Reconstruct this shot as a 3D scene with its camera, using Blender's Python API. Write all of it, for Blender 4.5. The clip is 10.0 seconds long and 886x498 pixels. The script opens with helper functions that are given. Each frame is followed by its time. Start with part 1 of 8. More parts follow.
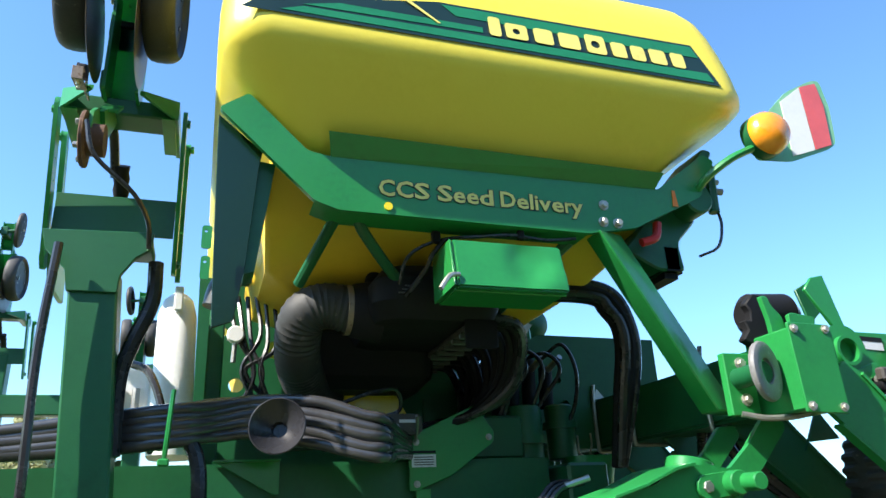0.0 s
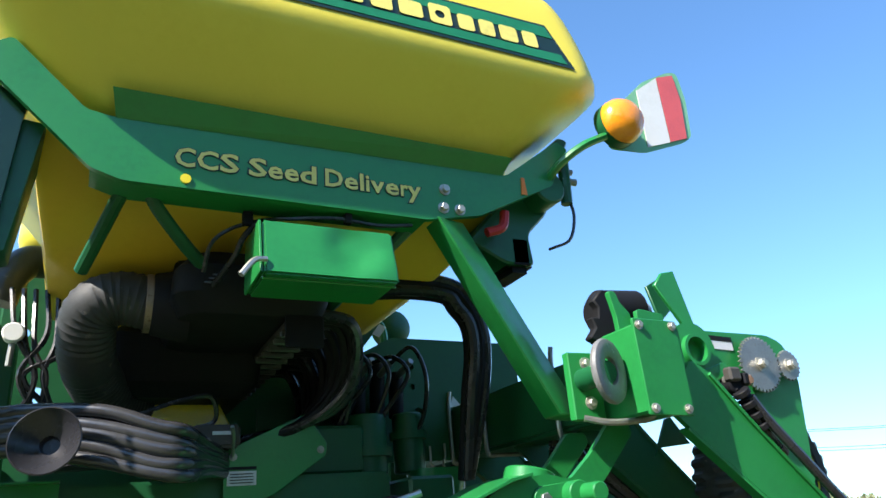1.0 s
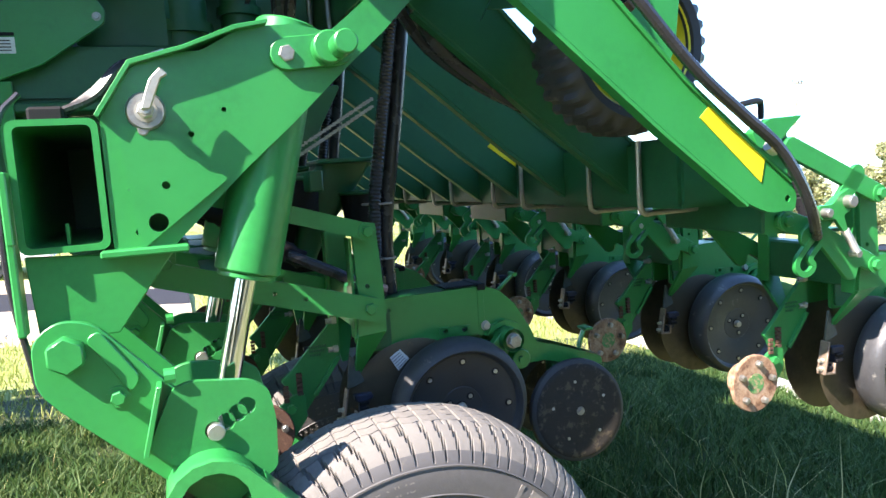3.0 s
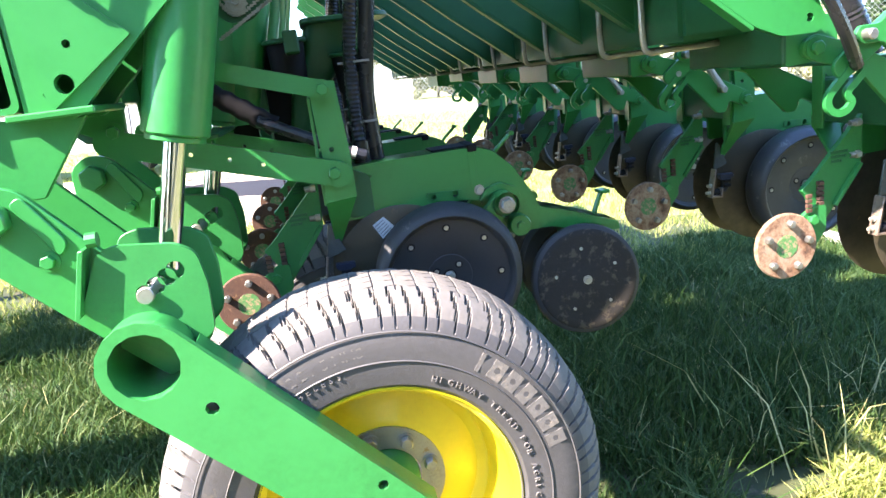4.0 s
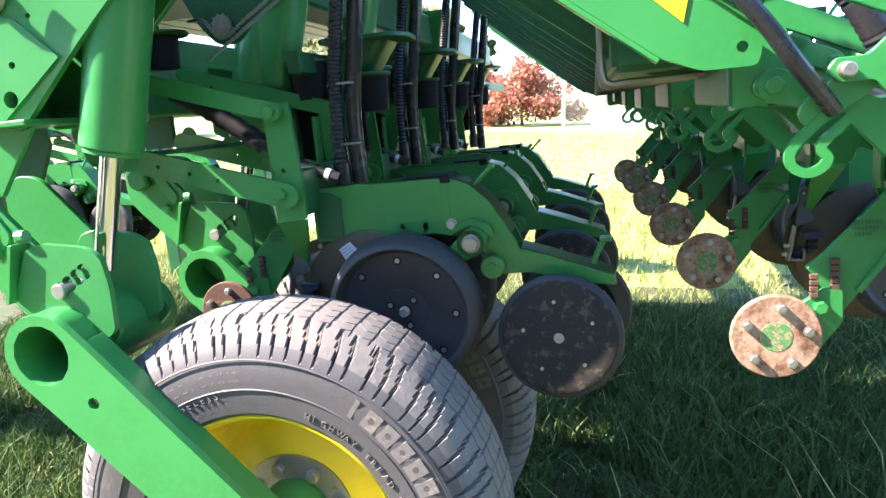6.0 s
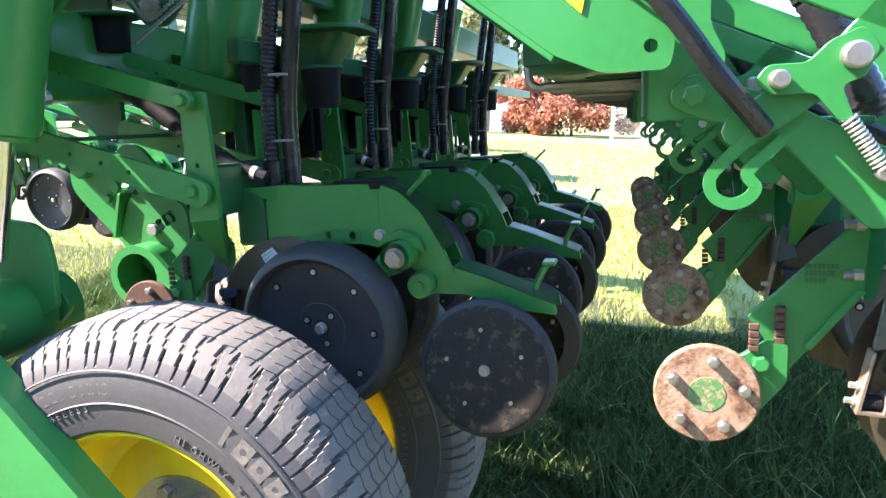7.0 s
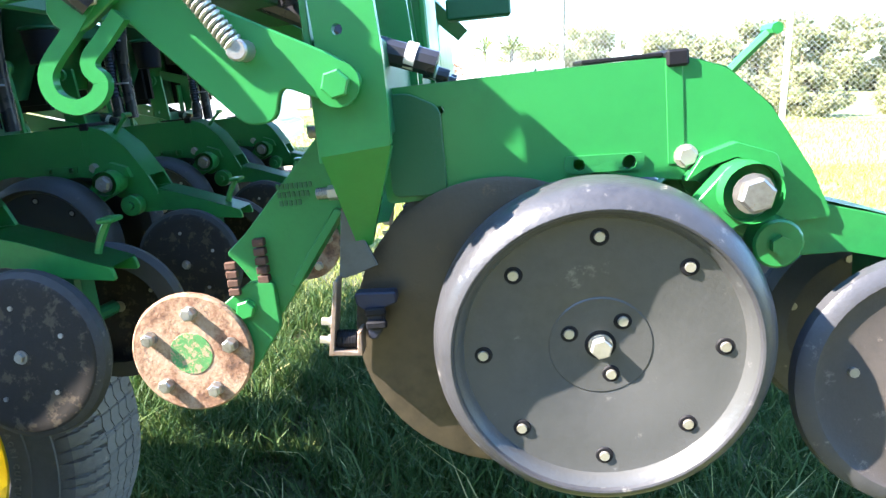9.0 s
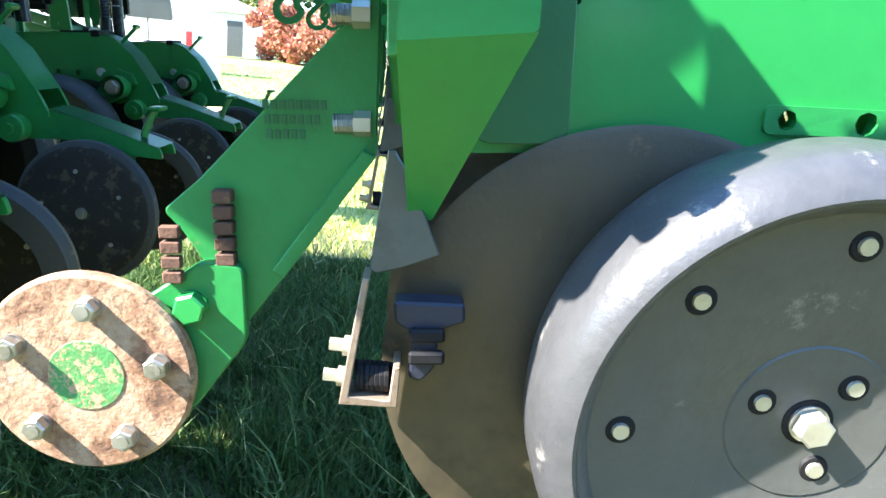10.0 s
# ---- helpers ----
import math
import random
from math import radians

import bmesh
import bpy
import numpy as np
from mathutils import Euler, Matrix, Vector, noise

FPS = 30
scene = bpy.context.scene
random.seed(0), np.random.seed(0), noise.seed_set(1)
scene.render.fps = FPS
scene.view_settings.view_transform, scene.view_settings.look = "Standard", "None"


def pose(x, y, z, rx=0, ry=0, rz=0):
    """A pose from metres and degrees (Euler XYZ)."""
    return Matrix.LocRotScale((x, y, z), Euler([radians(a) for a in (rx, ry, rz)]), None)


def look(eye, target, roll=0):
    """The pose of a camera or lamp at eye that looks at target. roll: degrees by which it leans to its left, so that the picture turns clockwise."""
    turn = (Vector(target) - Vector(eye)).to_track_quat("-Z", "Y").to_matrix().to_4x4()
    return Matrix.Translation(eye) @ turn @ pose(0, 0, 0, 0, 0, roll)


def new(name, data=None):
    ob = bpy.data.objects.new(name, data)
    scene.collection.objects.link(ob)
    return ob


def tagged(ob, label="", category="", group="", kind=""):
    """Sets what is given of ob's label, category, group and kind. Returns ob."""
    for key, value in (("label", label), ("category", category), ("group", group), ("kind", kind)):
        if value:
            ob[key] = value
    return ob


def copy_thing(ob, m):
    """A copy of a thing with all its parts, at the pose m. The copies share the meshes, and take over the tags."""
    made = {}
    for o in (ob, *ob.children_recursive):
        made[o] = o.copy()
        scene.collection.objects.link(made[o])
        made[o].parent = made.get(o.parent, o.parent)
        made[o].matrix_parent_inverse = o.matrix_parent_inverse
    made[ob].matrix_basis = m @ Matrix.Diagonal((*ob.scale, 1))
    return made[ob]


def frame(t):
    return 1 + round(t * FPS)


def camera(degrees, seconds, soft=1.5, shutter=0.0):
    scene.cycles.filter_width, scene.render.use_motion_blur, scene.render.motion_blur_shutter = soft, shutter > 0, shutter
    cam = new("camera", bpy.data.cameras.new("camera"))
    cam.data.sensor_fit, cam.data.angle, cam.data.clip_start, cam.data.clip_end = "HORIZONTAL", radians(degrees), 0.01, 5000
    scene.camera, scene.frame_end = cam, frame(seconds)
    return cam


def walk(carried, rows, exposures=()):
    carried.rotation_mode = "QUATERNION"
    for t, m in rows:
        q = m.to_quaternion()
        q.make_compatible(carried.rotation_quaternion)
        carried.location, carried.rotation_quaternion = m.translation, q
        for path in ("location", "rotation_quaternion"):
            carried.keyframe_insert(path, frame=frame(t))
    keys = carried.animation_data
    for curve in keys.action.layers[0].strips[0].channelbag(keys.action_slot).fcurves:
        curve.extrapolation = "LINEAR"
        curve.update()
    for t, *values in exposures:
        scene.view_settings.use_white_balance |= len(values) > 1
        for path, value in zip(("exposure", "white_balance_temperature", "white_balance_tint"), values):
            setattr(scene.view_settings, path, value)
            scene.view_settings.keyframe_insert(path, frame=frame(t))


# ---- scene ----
# ---- camera and its walk ----
cam = camera(64.1, 10.0)
PATH = [
    (0, (0.047, -0.004, 1.715), (0.604, 1.762, 2.471), 1.6),
    (0.2, (0.077, 0.043, 1.741), (0.695, 1.785, 2.505), 0.8),
    (0.5, (0.145, 0.118, 1.745), (0.809, 1.828, 2.541), 0.2),
    (1, (0.328, 0.15, 1.741), (1.134, 1.8, 2.534), -0.7),
    (1.2, (0.411, 0.127, 1.757), (1.279, 1.777, 2.481), -1.2),
    (1.5, (0.591, 0.09, 1.71), (1.38, 1.845, 2.255), -0.4),
    (1.7, (0.652, 0.067, 1.710), (1.439, 1.857, 2.127), 0.3),
    (2, (0.765, 0.076, 1.677), (1.56, 1.891, 1.945), -0.1),
    (2.2, (0.825, 0.101, 1.658), (1.637, 1.919, 1.845), -0.4),
    (2.5, (0.931, 0.158, 1.631), (1.684, 2.01, 1.684), -0.1),
    (2.7, (1.008, 0.195, 1.606), (1.756, 2.050, 1.577), 0.1),
    (3, (1.129, 0.239, 1.585), (1.845, 2.099, 1.428), 0.2),
    (3.2, (1.232, 0.243, 1.557), (1.877, 2.122, 1.326), -0.5),
    (4.3, (1.67, 0.249, 1.476), (1.916, 2.162, 0.945), -2.3),
    (4.5, (1.758, 0.291, 1.461), (1.958, 2.198, 0.892), -0.6),
    (4.7, (1.828, 0.325, 1.455), (1.996, 2.227, 0.858), 1.2),
    (5, (1.918, 0.365, 1.475), (2.009, 2.25, 0.814), -0.5),
    (5.2, (1.962, 0.371, 1.466), (1.930, 2.274, 0.853), -1.3),
    (5.5, (2.106, 0.365, 1.479), (1.863, 2.27, 0.92), -2.8),
    (5.7, (2.206, 0.351, 1.503), (1.887, 2.264, 1.013), -2.4),
    (6.8, (2.507, 0.559, 1.495), (1.962, 2.451, 1.147), 0.9),
    (7, (2.548, 0.606, 1.492), (2.02, 2.495, 1.099), 1.7),
    (7.2, (2.590, 0.632, 1.489), (2.103, 2.529, 1.083), 2.2),
    (7.5, (2.701, 0.675, 1.496), (2.249, 2.574, 1.059), -0.6),
    (7.7, (2.808, 0.672, 1.488), (2.361, 2.576, 1.069), -0.2),
    (8, (3.005, 0.67, 1.499), (2.582, 2.591, 1.136), -1.1),
    (8.2, (3.098, 0.678, 1.497), (2.680, 2.604, 1.155), -2.0),
    (8.5, (3.16, 0.732, 1.473), (2.859, 2.674, 1.104), -2.4),
    (8.7, (3.160, 0.780, 1.449), (2.907, 2.721, 1.040), -2.5),
    (9, (3.077, 0.897, 1.393), (2.945, 2.839, 0.936), -1.4),
    (9.2, (3.002, 0.994, 1.375), (2.925, 2.932, 0.886), -0.5),
    (9.5, (2.938, 1.096, 1.342), (2.966, 3.032, 0.842), 4.0),
    (9.7, (2.914, 1.158, 1.340), (3.002, 3.082, 0.802), 4.9),
    (10, (2.909, 1.249, 1.314), (3.04, 3.174, 0.789), 5.7),
]
EXPOSURES = [(0.0, 1.33, 6350, 11), (1.0, 1.22, 6300, 12), (1.5, 1.0, 6150, 12), (2.0, 1.17, 6300, 13), (2.5, 1.52, 6400, 16), (3.0, 2.3, 6550, 20), (4.5, 2.9, 6650, 25), (5.5, 2.75, 6650, 25), (7.0, 2.7, 6600, 26), (8.0, 3.05, 6450, 23), (9.0, 2.9, 6350, 19), (10.0, 3.08, 6250, 12)]
walk(cam, [(t, look(eye, target, roll)) for t, eye, target, roll in PATH], EXPOSURES)

# ---- world and sun ----
SUN_TRAVEL = Vector((0.67, 0.21, -0.60)).normalized()
SUN_UP = math.asin(-SUN_TRAVEL.z)
world = bpy.data.worlds.new("sky")
scene.world = world
world.use_nodes = True
wn = world.node_tree.nodes
sky = wn.new("ShaderNodeTexSky")
sky.sky_type = 'NISHITA'
sky.sun_disc = False
sky.sun_elevation = SUN_UP
sky.sun_rotation = math.atan2(-SUN_TRAVEL.x, -SUN_TRAVEL.y)
sky.dust_density = 0.3
sky.air_density = 1.2
sky.ozone_density = 4.0
wn["Background"].inputs[1].default_value = 0.12
tint = wn.new("ShaderNodeMix")
tint.data_type, tint.blend_type = 'RGBA', 'MULTIPLY'
tint.inputs[0].default_value = 1.0
tint.inputs[7].default_value = (0.76, 0.98, 1.09, 1)
world.node_tree.links.new(sky.outputs[0], tint.inputs[6])
world.node_tree.links.new(tint.outputs[2], wn["Background"].inputs[0])
sun_data = bpy.data.lights.new("sun", 'SUN')
sun_data.energy = 5.0
sun_data.angle = radians(0.5)
sun_data.color = (1.0, 0.93, 0.80)
sun = new("sun", sun_data)
sun.matrix_world = look((0, 0, 20), Vector((0, 0, 20)) + SUN_TRAVEL)


# ---- materials ----
def noise_node(nt, scale, detail=4.0, rough=0.55, coord=None):
    n = nt.nodes.new("ShaderNodeTexNoise")
    n.inputs["Scale"].default_value = scale
    n.inputs["Detail"].default_value = detail
    n.inputs["Roughness"].default_value = rough
    if coord is not None:
        nt.links.new(coord, n.inputs["Vector"])
    return n


def ramp_node(nt, fac, stops):
    r = nt.nodes.new("ShaderNodeValToRGB")
    el = r.color_ramp.elements
    el[0].position, el[0].color = stops[0][0], (*stops[0][1], 1)
    el[1].position, el[1].color = stops[-1][0], (*stops[-1][1], 1)
    for p, c in stops[1:-1]:
        e = el.new(p)
        e.color = (*c, 1)
    nt.links.new(fac, r.inputs[0])
    return r


def mix_node(nt, fac, a, b):
    m = nt.nodes.new("ShaderNodeMix")
    m.data_type = 'RGBA'
    for v, s in ((fac, m.inputs[0]), (a, m.inputs[6]), (b, m.inputs[7])):
        if isinstance(v, bpy.types.NodeSocket):
            nt.links.new(v, s)
        elif isinstance(v, float):
            s.default_value = v
        else:
            s.default_value = (*v, 1)
    return m.outputs[2]


def surface(name, base, dark=None, rough=0.5, metal=0.0, scale=6.0, fine=90.0, wear=None, wear_at=0.66, bump=0.15, bump_scale=180.0, coat=0.0, rough_var=0.12, gen=False):
    """Base colour with large stains, fine grain, worn spots and a little relief."""
    m = bpy.data.materials.new(name)
    m.use_nodes = True
    nt = m.node_tree
    b = nt.nodes["Principled BSDF"]
    tc = nt.nodes.new("ShaderNodeTexCoord")
    co = tc.outputs["Object"]
    big = noise_node(nt, scale, 5.0, 0.6, co)
    small = noise_node(nt, fine, 3.0, 0.6, co)
    dark = dark or tuple(c * 0.72 for c in base)
    r1 = ramp_node(nt, big.outputs[0], [(0.3, dark), (0.62, base)])
    r2 = ramp_node(nt, small.outputs[0], [(0.3, (0.0, 0.0, 0.0)), (0.75, (1.0, 1.0, 1.0))])
    col = mix_node(nt, r2.outputs[0], r1.outputs[0], base)
    if wear:
        w = noise_node(nt, scale * 3.1, 8.0, 0.72, co)
        rw = ramp_node(nt, w.outputs[0], [(wear_at, (0.0, 0.0, 0.0)), (wear_at + 0.06, (1.0, 1.0, 1.0))])
        col = mix_node(nt, rw.outputs[0], col, wear)
    if wear:
        sp = noise_node(nt, 42.0, 6.0, 0.8, co)
        rs = ramp_node(nt, sp.outputs[0], [(0.66, (0.0, 0.0, 0.0)), (0.74, (0.55, 0.55, 0.55))])
        col = mix_node(nt, rs.outputs[0], col, tuple(min(1.0, 0.5 * w + 0.06) for w in wear))
    nt.links.new(col, b.inputs["Base Color"])
    rr = nt.nodes.new("ShaderNodeMapRange")
    rr.inputs[3].default_value = max(0.03, rough - rough_var)
    rr.inputs[4].default_value = min(1.0, rough + rough_var)
    nt.links.new(big.outputs[0], rr.inputs[0])
    nt.links.new(rr.outputs[0], b.inputs["Roughness"])
    b.inputs["Metallic"].default_value = metal
    b.inputs["Coat Weight"].default_value = coat
    b.inputs["Coat Roughness"].default_value = 0.12
    if bump:
        bn = noise_node(nt, bump_scale, 3.0, 0.6, co)
        bp = nt.nodes.new("ShaderNodeBump")
        bp.inputs["Strength"].default_value = bump
        bp.inputs["Distance"].default_value = 0.002
        nt.links.new(bn.outputs[0], bp.inputs["Height"])
        nt.links.new(bp.outputs[0], b.inputs["Normal"])
    return m


def matt(m, level):
    """The same material with a weaker gloss."""
    m.node_tree.nodes["Principled BSDF"].inputs["Specular IOR Level"].default_value = level
    return m


GREEN = surface("green_paint", (0.018, 0.225, 0.050), (0.014, 0.165, 0.040), 0.36, 0.0, 5.0, 60.0, (0.05, 0.19, 0.06), 0.70, 0.10, 220.0, 0.25)
GREEN_WORN = surface("worn_green_paint", (0.015, 0.20, 0.045), (0.012, 0.14, 0.036), 0.48, 0.0, 7.0, 80.0, (0.16, 0.11, 0.07), 0.64, 0.2, 160.0)
GREEN_SCUFFED = surface("scuffed_green_paint", (0.026, 0.255, 0.062), (0.018, 0.185, 0.044), 0.42, 0.0, 4.5, 70.0, (0.15, 0.12, 0.055), 0.71, 0.15, 140.0, 0.15)
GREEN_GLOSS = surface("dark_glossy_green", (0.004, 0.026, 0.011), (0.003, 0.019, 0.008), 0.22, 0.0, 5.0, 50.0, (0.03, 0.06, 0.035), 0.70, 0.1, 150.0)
# The green paint darkened, for parts that stand in the machine's shade.
GREEN_SHADED = surface("shaded_green_paint", (0.009, 0.105, 0.036), (0.007, 0.075, 0.028), 0.42, 0.0, 4.0, 50.0, (0.05, 0.085, 0.045), 0.68, 0.2, 150.0)
YELLOW_TANK = surface("yellow_plastic", (0.80, 0.66, 0.065), (0.74, 0.60, 0.05), 0.40, 0.0, 2.2, 40.0, None, 0.7, 0.25, 90.0)
YELLOW_AMBER = surface("amber_yellow_plastic", (0.80, 0.53, 0.035), (0.70, 0.45, 0.03), 0.45, 0.0, 2.2, 40.0, (0.55, 0.36, 0.06), 0.70, 0.25, 90.0)
YELLOW = surface("yellow_paint", (0.82, 0.66, 0.02), (0.72, 0.57, 0.015), 0.35, 0.0, 6.0, 60.0, (0.45, 0.33, 0.10), 0.68, 0.08, 200.0, 0.3)
RUBBER = surface("black_rubber", (0.035, 0.036, 0.038), (0.022, 0.022, 0.024), 0.62, 0.0, 7.0, 80.0, (0.13, 0.115, 0.095), 0.62, 0.35, 120.0)
# The wheel rubber lightened, for rear wheels in the sun.
GAUGE_TYRE = surface("sunlit_worn_rubber", (0.052, 0.053, 0.057), (0.030, 0.031, 0.035), 0.36, 0.0, 7.0, 70.0, (0.15, 0.145, 0.135), 0.60, 0.3, 120.0)
SIDEWALL = surface("dark_tyre_sidewall", (0.076, 0.074, 0.075), (0.054, 0.053, 0.054), 0.62, 0.0, 5.0, 60.0, (0.105, 0.095, 0.082), 0.62, 0.35, 160.0)
TYRE = surface("dusty_tyre_rubber", (0.150, 0.140, 0.128), (0.090, 0.085, 0.080), 0.80, 0.0, 5.0, 60.0, (0.20, 0.175, 0.145), 0.60, 0.5, 140.0)
HOSE = surface("black_hose", (0.026, 0.026, 0.031), (0.015, 0.015, 0.018), 0.27, 0.0, 10.0, 90.0, (0.07, 0.06, 0.055), 0.68, 0.15, 140.0)
GREY_HOSE = surface("dusty_grey_hose", (0.045, 0.045, 0.049), (0.026, 0.026, 0.030), 0.22, 0.0, 9.0, 80.0, (0.12, 0.11, 0.10), 0.72, 0.10, 140.0, 0.4)
BLACK_PLASTIC = matt(surface("black_plastic", (0.009, 0.009, 0.011), None, 0.66, 0.0, 8.0, 80.0, (0.026, 0.024, 0.022), 0.68, 0.2, 150.0), 0.22)
STEEL = surface("dull_steel", (0.42, 0.41, 0.38), (0.27, 0.26, 0.24), 0.42, 0.85, 14.0, 150.0, (0.30, 0.22, 0.13), 0.62, 0.2, 300.0)
ZINC = surface("pale_zinc_steel", (0.52, 0.50, 0.44), (0.40, 0.37, 0.30), 0.38, 0.7, 18.0, 150.0, (0.42, 0.32, 0.20), 0.64, 0.15, 300.0)
CHROME = surface("chrome_rod", (0.82, 0.82, 0.82), (0.74, 0.74, 0.73), 0.10, 1.0, 12.0, 120.0, None, 0.7, 0.0, 200.0, 0.0, 0.04)
RUST = surface("rusty_steel", (0.25, 0.145, 0.088), (0.085, 0.045, 0.028), 0.85, 0.1, 11.0, 38.0, (0.36, 0.26, 0.18), 0.58, 0.6, 160.0)
DISC = surface("soil_stained_steel", (0.085, 0.070, 0.048), (0.040, 0.034, 0.026), 0.38, 0.5, 5.0, 40.0, (0.15, 0.105, 0.06), 0.62, 0.2, 200.0)
GREY_PLASTIC = surface("grey_plastic", (0.066, 0.068, 0.066), (0.048, 0.050, 0.049), 0.32, 0.0, 5.0, 60.0, (0.15, 0.148, 0.14), 0.62, 0.25, 160.0)
HUB_PAINT = surface("worn_hub_paint", (0.05, 0.22, 0.06), (0.10, 0.16, 0.06), 0.7, 0.0, 40.0, 140.0, (0.36, 0.24, 0.15), 0.50, 0.4, 240.0)
RUST_DARK = surface("dark_rust", (0.10, 0.050, 0.032), (0.055, 0.030, 0.022), 0.85, 0.1, 20.0, 120.0, (0.20, 0.11, 0.06), 0.58, 0.6, 240.0)
CLOSING = matt(surface("soil_mottled_black_disc", (0.026, 0.023, 0.020), (0.016, 0.015, 0.014), 0.65, 0.0, 9.0, 70.0, (0.075, 0.060, 0.042), 0.54, 0.25, 180.0), 0.25)
GREY_DARK = surface("dull_dark_plastic", (0.055, 0.048, 0.042), (0.038, 0.034, 0.030), 0.55, 0.0, 9.0, 90.0, (0.13, 0.115, 0.095), 0.62, 0.25, 200.0)
WHITE = surface("white_paint", (0.80, 0.80, 0.78), (0.70, 0.70, 0.67), 0.4, 0.0, 4.0, 60.0, None, 0.7, 0.05)
DECAL_DARK = surface("dark_decal", (0.008, 0.028, 0.022), None, 0.35, 0.0, 5.0, 60.0, None, 0.7, 0.0)
DECAL_GREEN = surface("green_decal", (0.012, 0.19, 0.075), None, 0.35, 0.0, 5.0, 60.0, None, 0.7, 0.0)
DECAL_YELLOW = surface("pale_yellow_decal", (0.78, 0.68, 0.16), None, 0.4, 0.0, 5.0, 60.0, None, 0.7, 0.0)
PALE_GREEN = surface("faded_green_plate", (0.16, 0.46, 0.24), (0.30, 0.55, 0.36), 0.4, 0.0, 5.0, 60.0, None, 0.7, 0.0)
ORANGE = surface("orange_decal", (0.85, 0.22, 0.02), None, 0.4, 0.0, 5.0, 60.0, None, 0.7, 0.0)
RED = surface("red_reflector", (0.75, 0.12, 0.12), None, 0.35, 0.0, 9.0, 140.0, None, 0.7, 0.2, 400.0)
RED_PLASTIC = surface("red_plastic", (0.5, 0.02, 0.02), None, 0.4)
PAPER = surface("white_label", (0.66, 0.67, 0.68), None, 0.5, 0.0, 20.0, 160.0, None, 0.7, 0.0)
STRAP = surface("grey_strap", (0.30, 0.30, 0.31), (0.16, 0.16, 0.17), 0.6, 0.0, 20.0, 120.0, (0.05, 0.05, 0.05), 0.55, 0.2)
AMBER = surface("amber_lens", (0.95, 0.33, 0.015), (0.85, 0.24, 0.01), 0.18, 0.0, 30.0, 90.0, None, 0.7, 0.5, 150.0, 0.5)
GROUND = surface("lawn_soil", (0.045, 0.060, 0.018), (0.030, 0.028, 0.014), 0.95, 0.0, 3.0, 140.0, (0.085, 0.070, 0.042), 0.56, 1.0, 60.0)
GRAVEL = surface("pale_gravel", (0.44, 0.355, 0.235), (0.33, 0.26, 0.165), 0.95, 0.0, 3.0, 30.0, (0.52, 0.44, 0.31), 0.60, 0.8, 50.0)
CONCRETE = surface("concrete", (0.46, 0.45, 0.42), (0.36, 0.35, 0.32), 0.9, 0.0, 4.0, 60.0, None, 0.7, 0.5, 60.0)
WOOD = surface("weathered_pole_wood", (0.27, 0.23, 0.19), (0.18, 0.15, 0.12), 0.9, 0.0, 5.0, 60.0, None, 0.7, 0.5, 60.0)
BARK = surface("bark", (0.16, 0.13, 0.10), (0.09, 0.07, 0.055), 0.95, 0.0, 6.0, 60.0, None, 0.7, 0.8, 30.0)
SCRAPER_STEEL = surface("bare_tan_steel", (0.30, 0.23, 0.18), (0.16, 0.11, 0.08), 0.45, 0.5, 20.0, 120.0, (0.16, 0.09, 0.05), 0.60, 0.3, 240.0)
SCRAPER_BLUE = surface("blue_black_plastic", (0.014, 0.017, 0.034), None, 0.5, 0.0, 20.0, 120.0, (0.03, 0.03, 0.045), 0.66, 0.2)
SHIELD_GREY = surface("dusty_clear_plastic", (0.075, 0.085, 0.080), (0.05, 0.058, 0.054), 0.22, 0.0, 25.0, 120.0, (0.17, 0.17, 0.16), 0.64, 0.1)
GLASS_DARK = surface("dark_glass", (0.03, 0.035, 0.04), None, 0.08, 0.0, 3.0, 30.0, None, 0.7, 0.0, 30.0, 0.5)


def mottled_rust():
    """Bare cast plate: pale tan rust with brown blotches and dark streaks."""
    m = surface("mottled_rust", (0.34, 0.22, 0.14), (0.10, 0.05, 0.03), 0.8, 0.1, 16.0, 60.0, None, 0.6, 0.6, 160.0)
    nt = m.node_tree
    co = nt.nodes.new("ShaderNodeTexCoord").outputs["Object"]
    blot = noise_node(nt, 24.0, 8.0, 0.72, co)
    streak = noise_node(nt, 75.0, 6.0, 0.75, co)
    tone = ramp_node(nt, blot.outputs[0], [(0.34, (0.060, 0.034, 0.022)), (0.44, (0.20, 0.105, 0.060)), (0.53, (0.33, 0.215, 0.135)), (0.68, (0.42, 0.32, 0.23))])
    dark = ramp_node(nt, streak.outputs[0], [(0.56, (0.0, 0.0, 0.0)), (0.66, (0.75, 0.75, 0.75))])
    nt.links.new(mix_node(nt, dark.outputs[0], tone.outputs[0], (0.075, 0.045, 0.035)), nt.nodes["Principled BSDF"].inputs["Base Color"])
    return m


HUB_RUST = mottled_rust()
RING_STEEL = surface("worn_grey_ring", (0.24, 0.235, 0.235), (0.15, 0.145, 0.145), 0.5, 0.25, 14.0, 90.0, (0.44, 0.43, 0.42), 0.60, 0.3, 200.0)


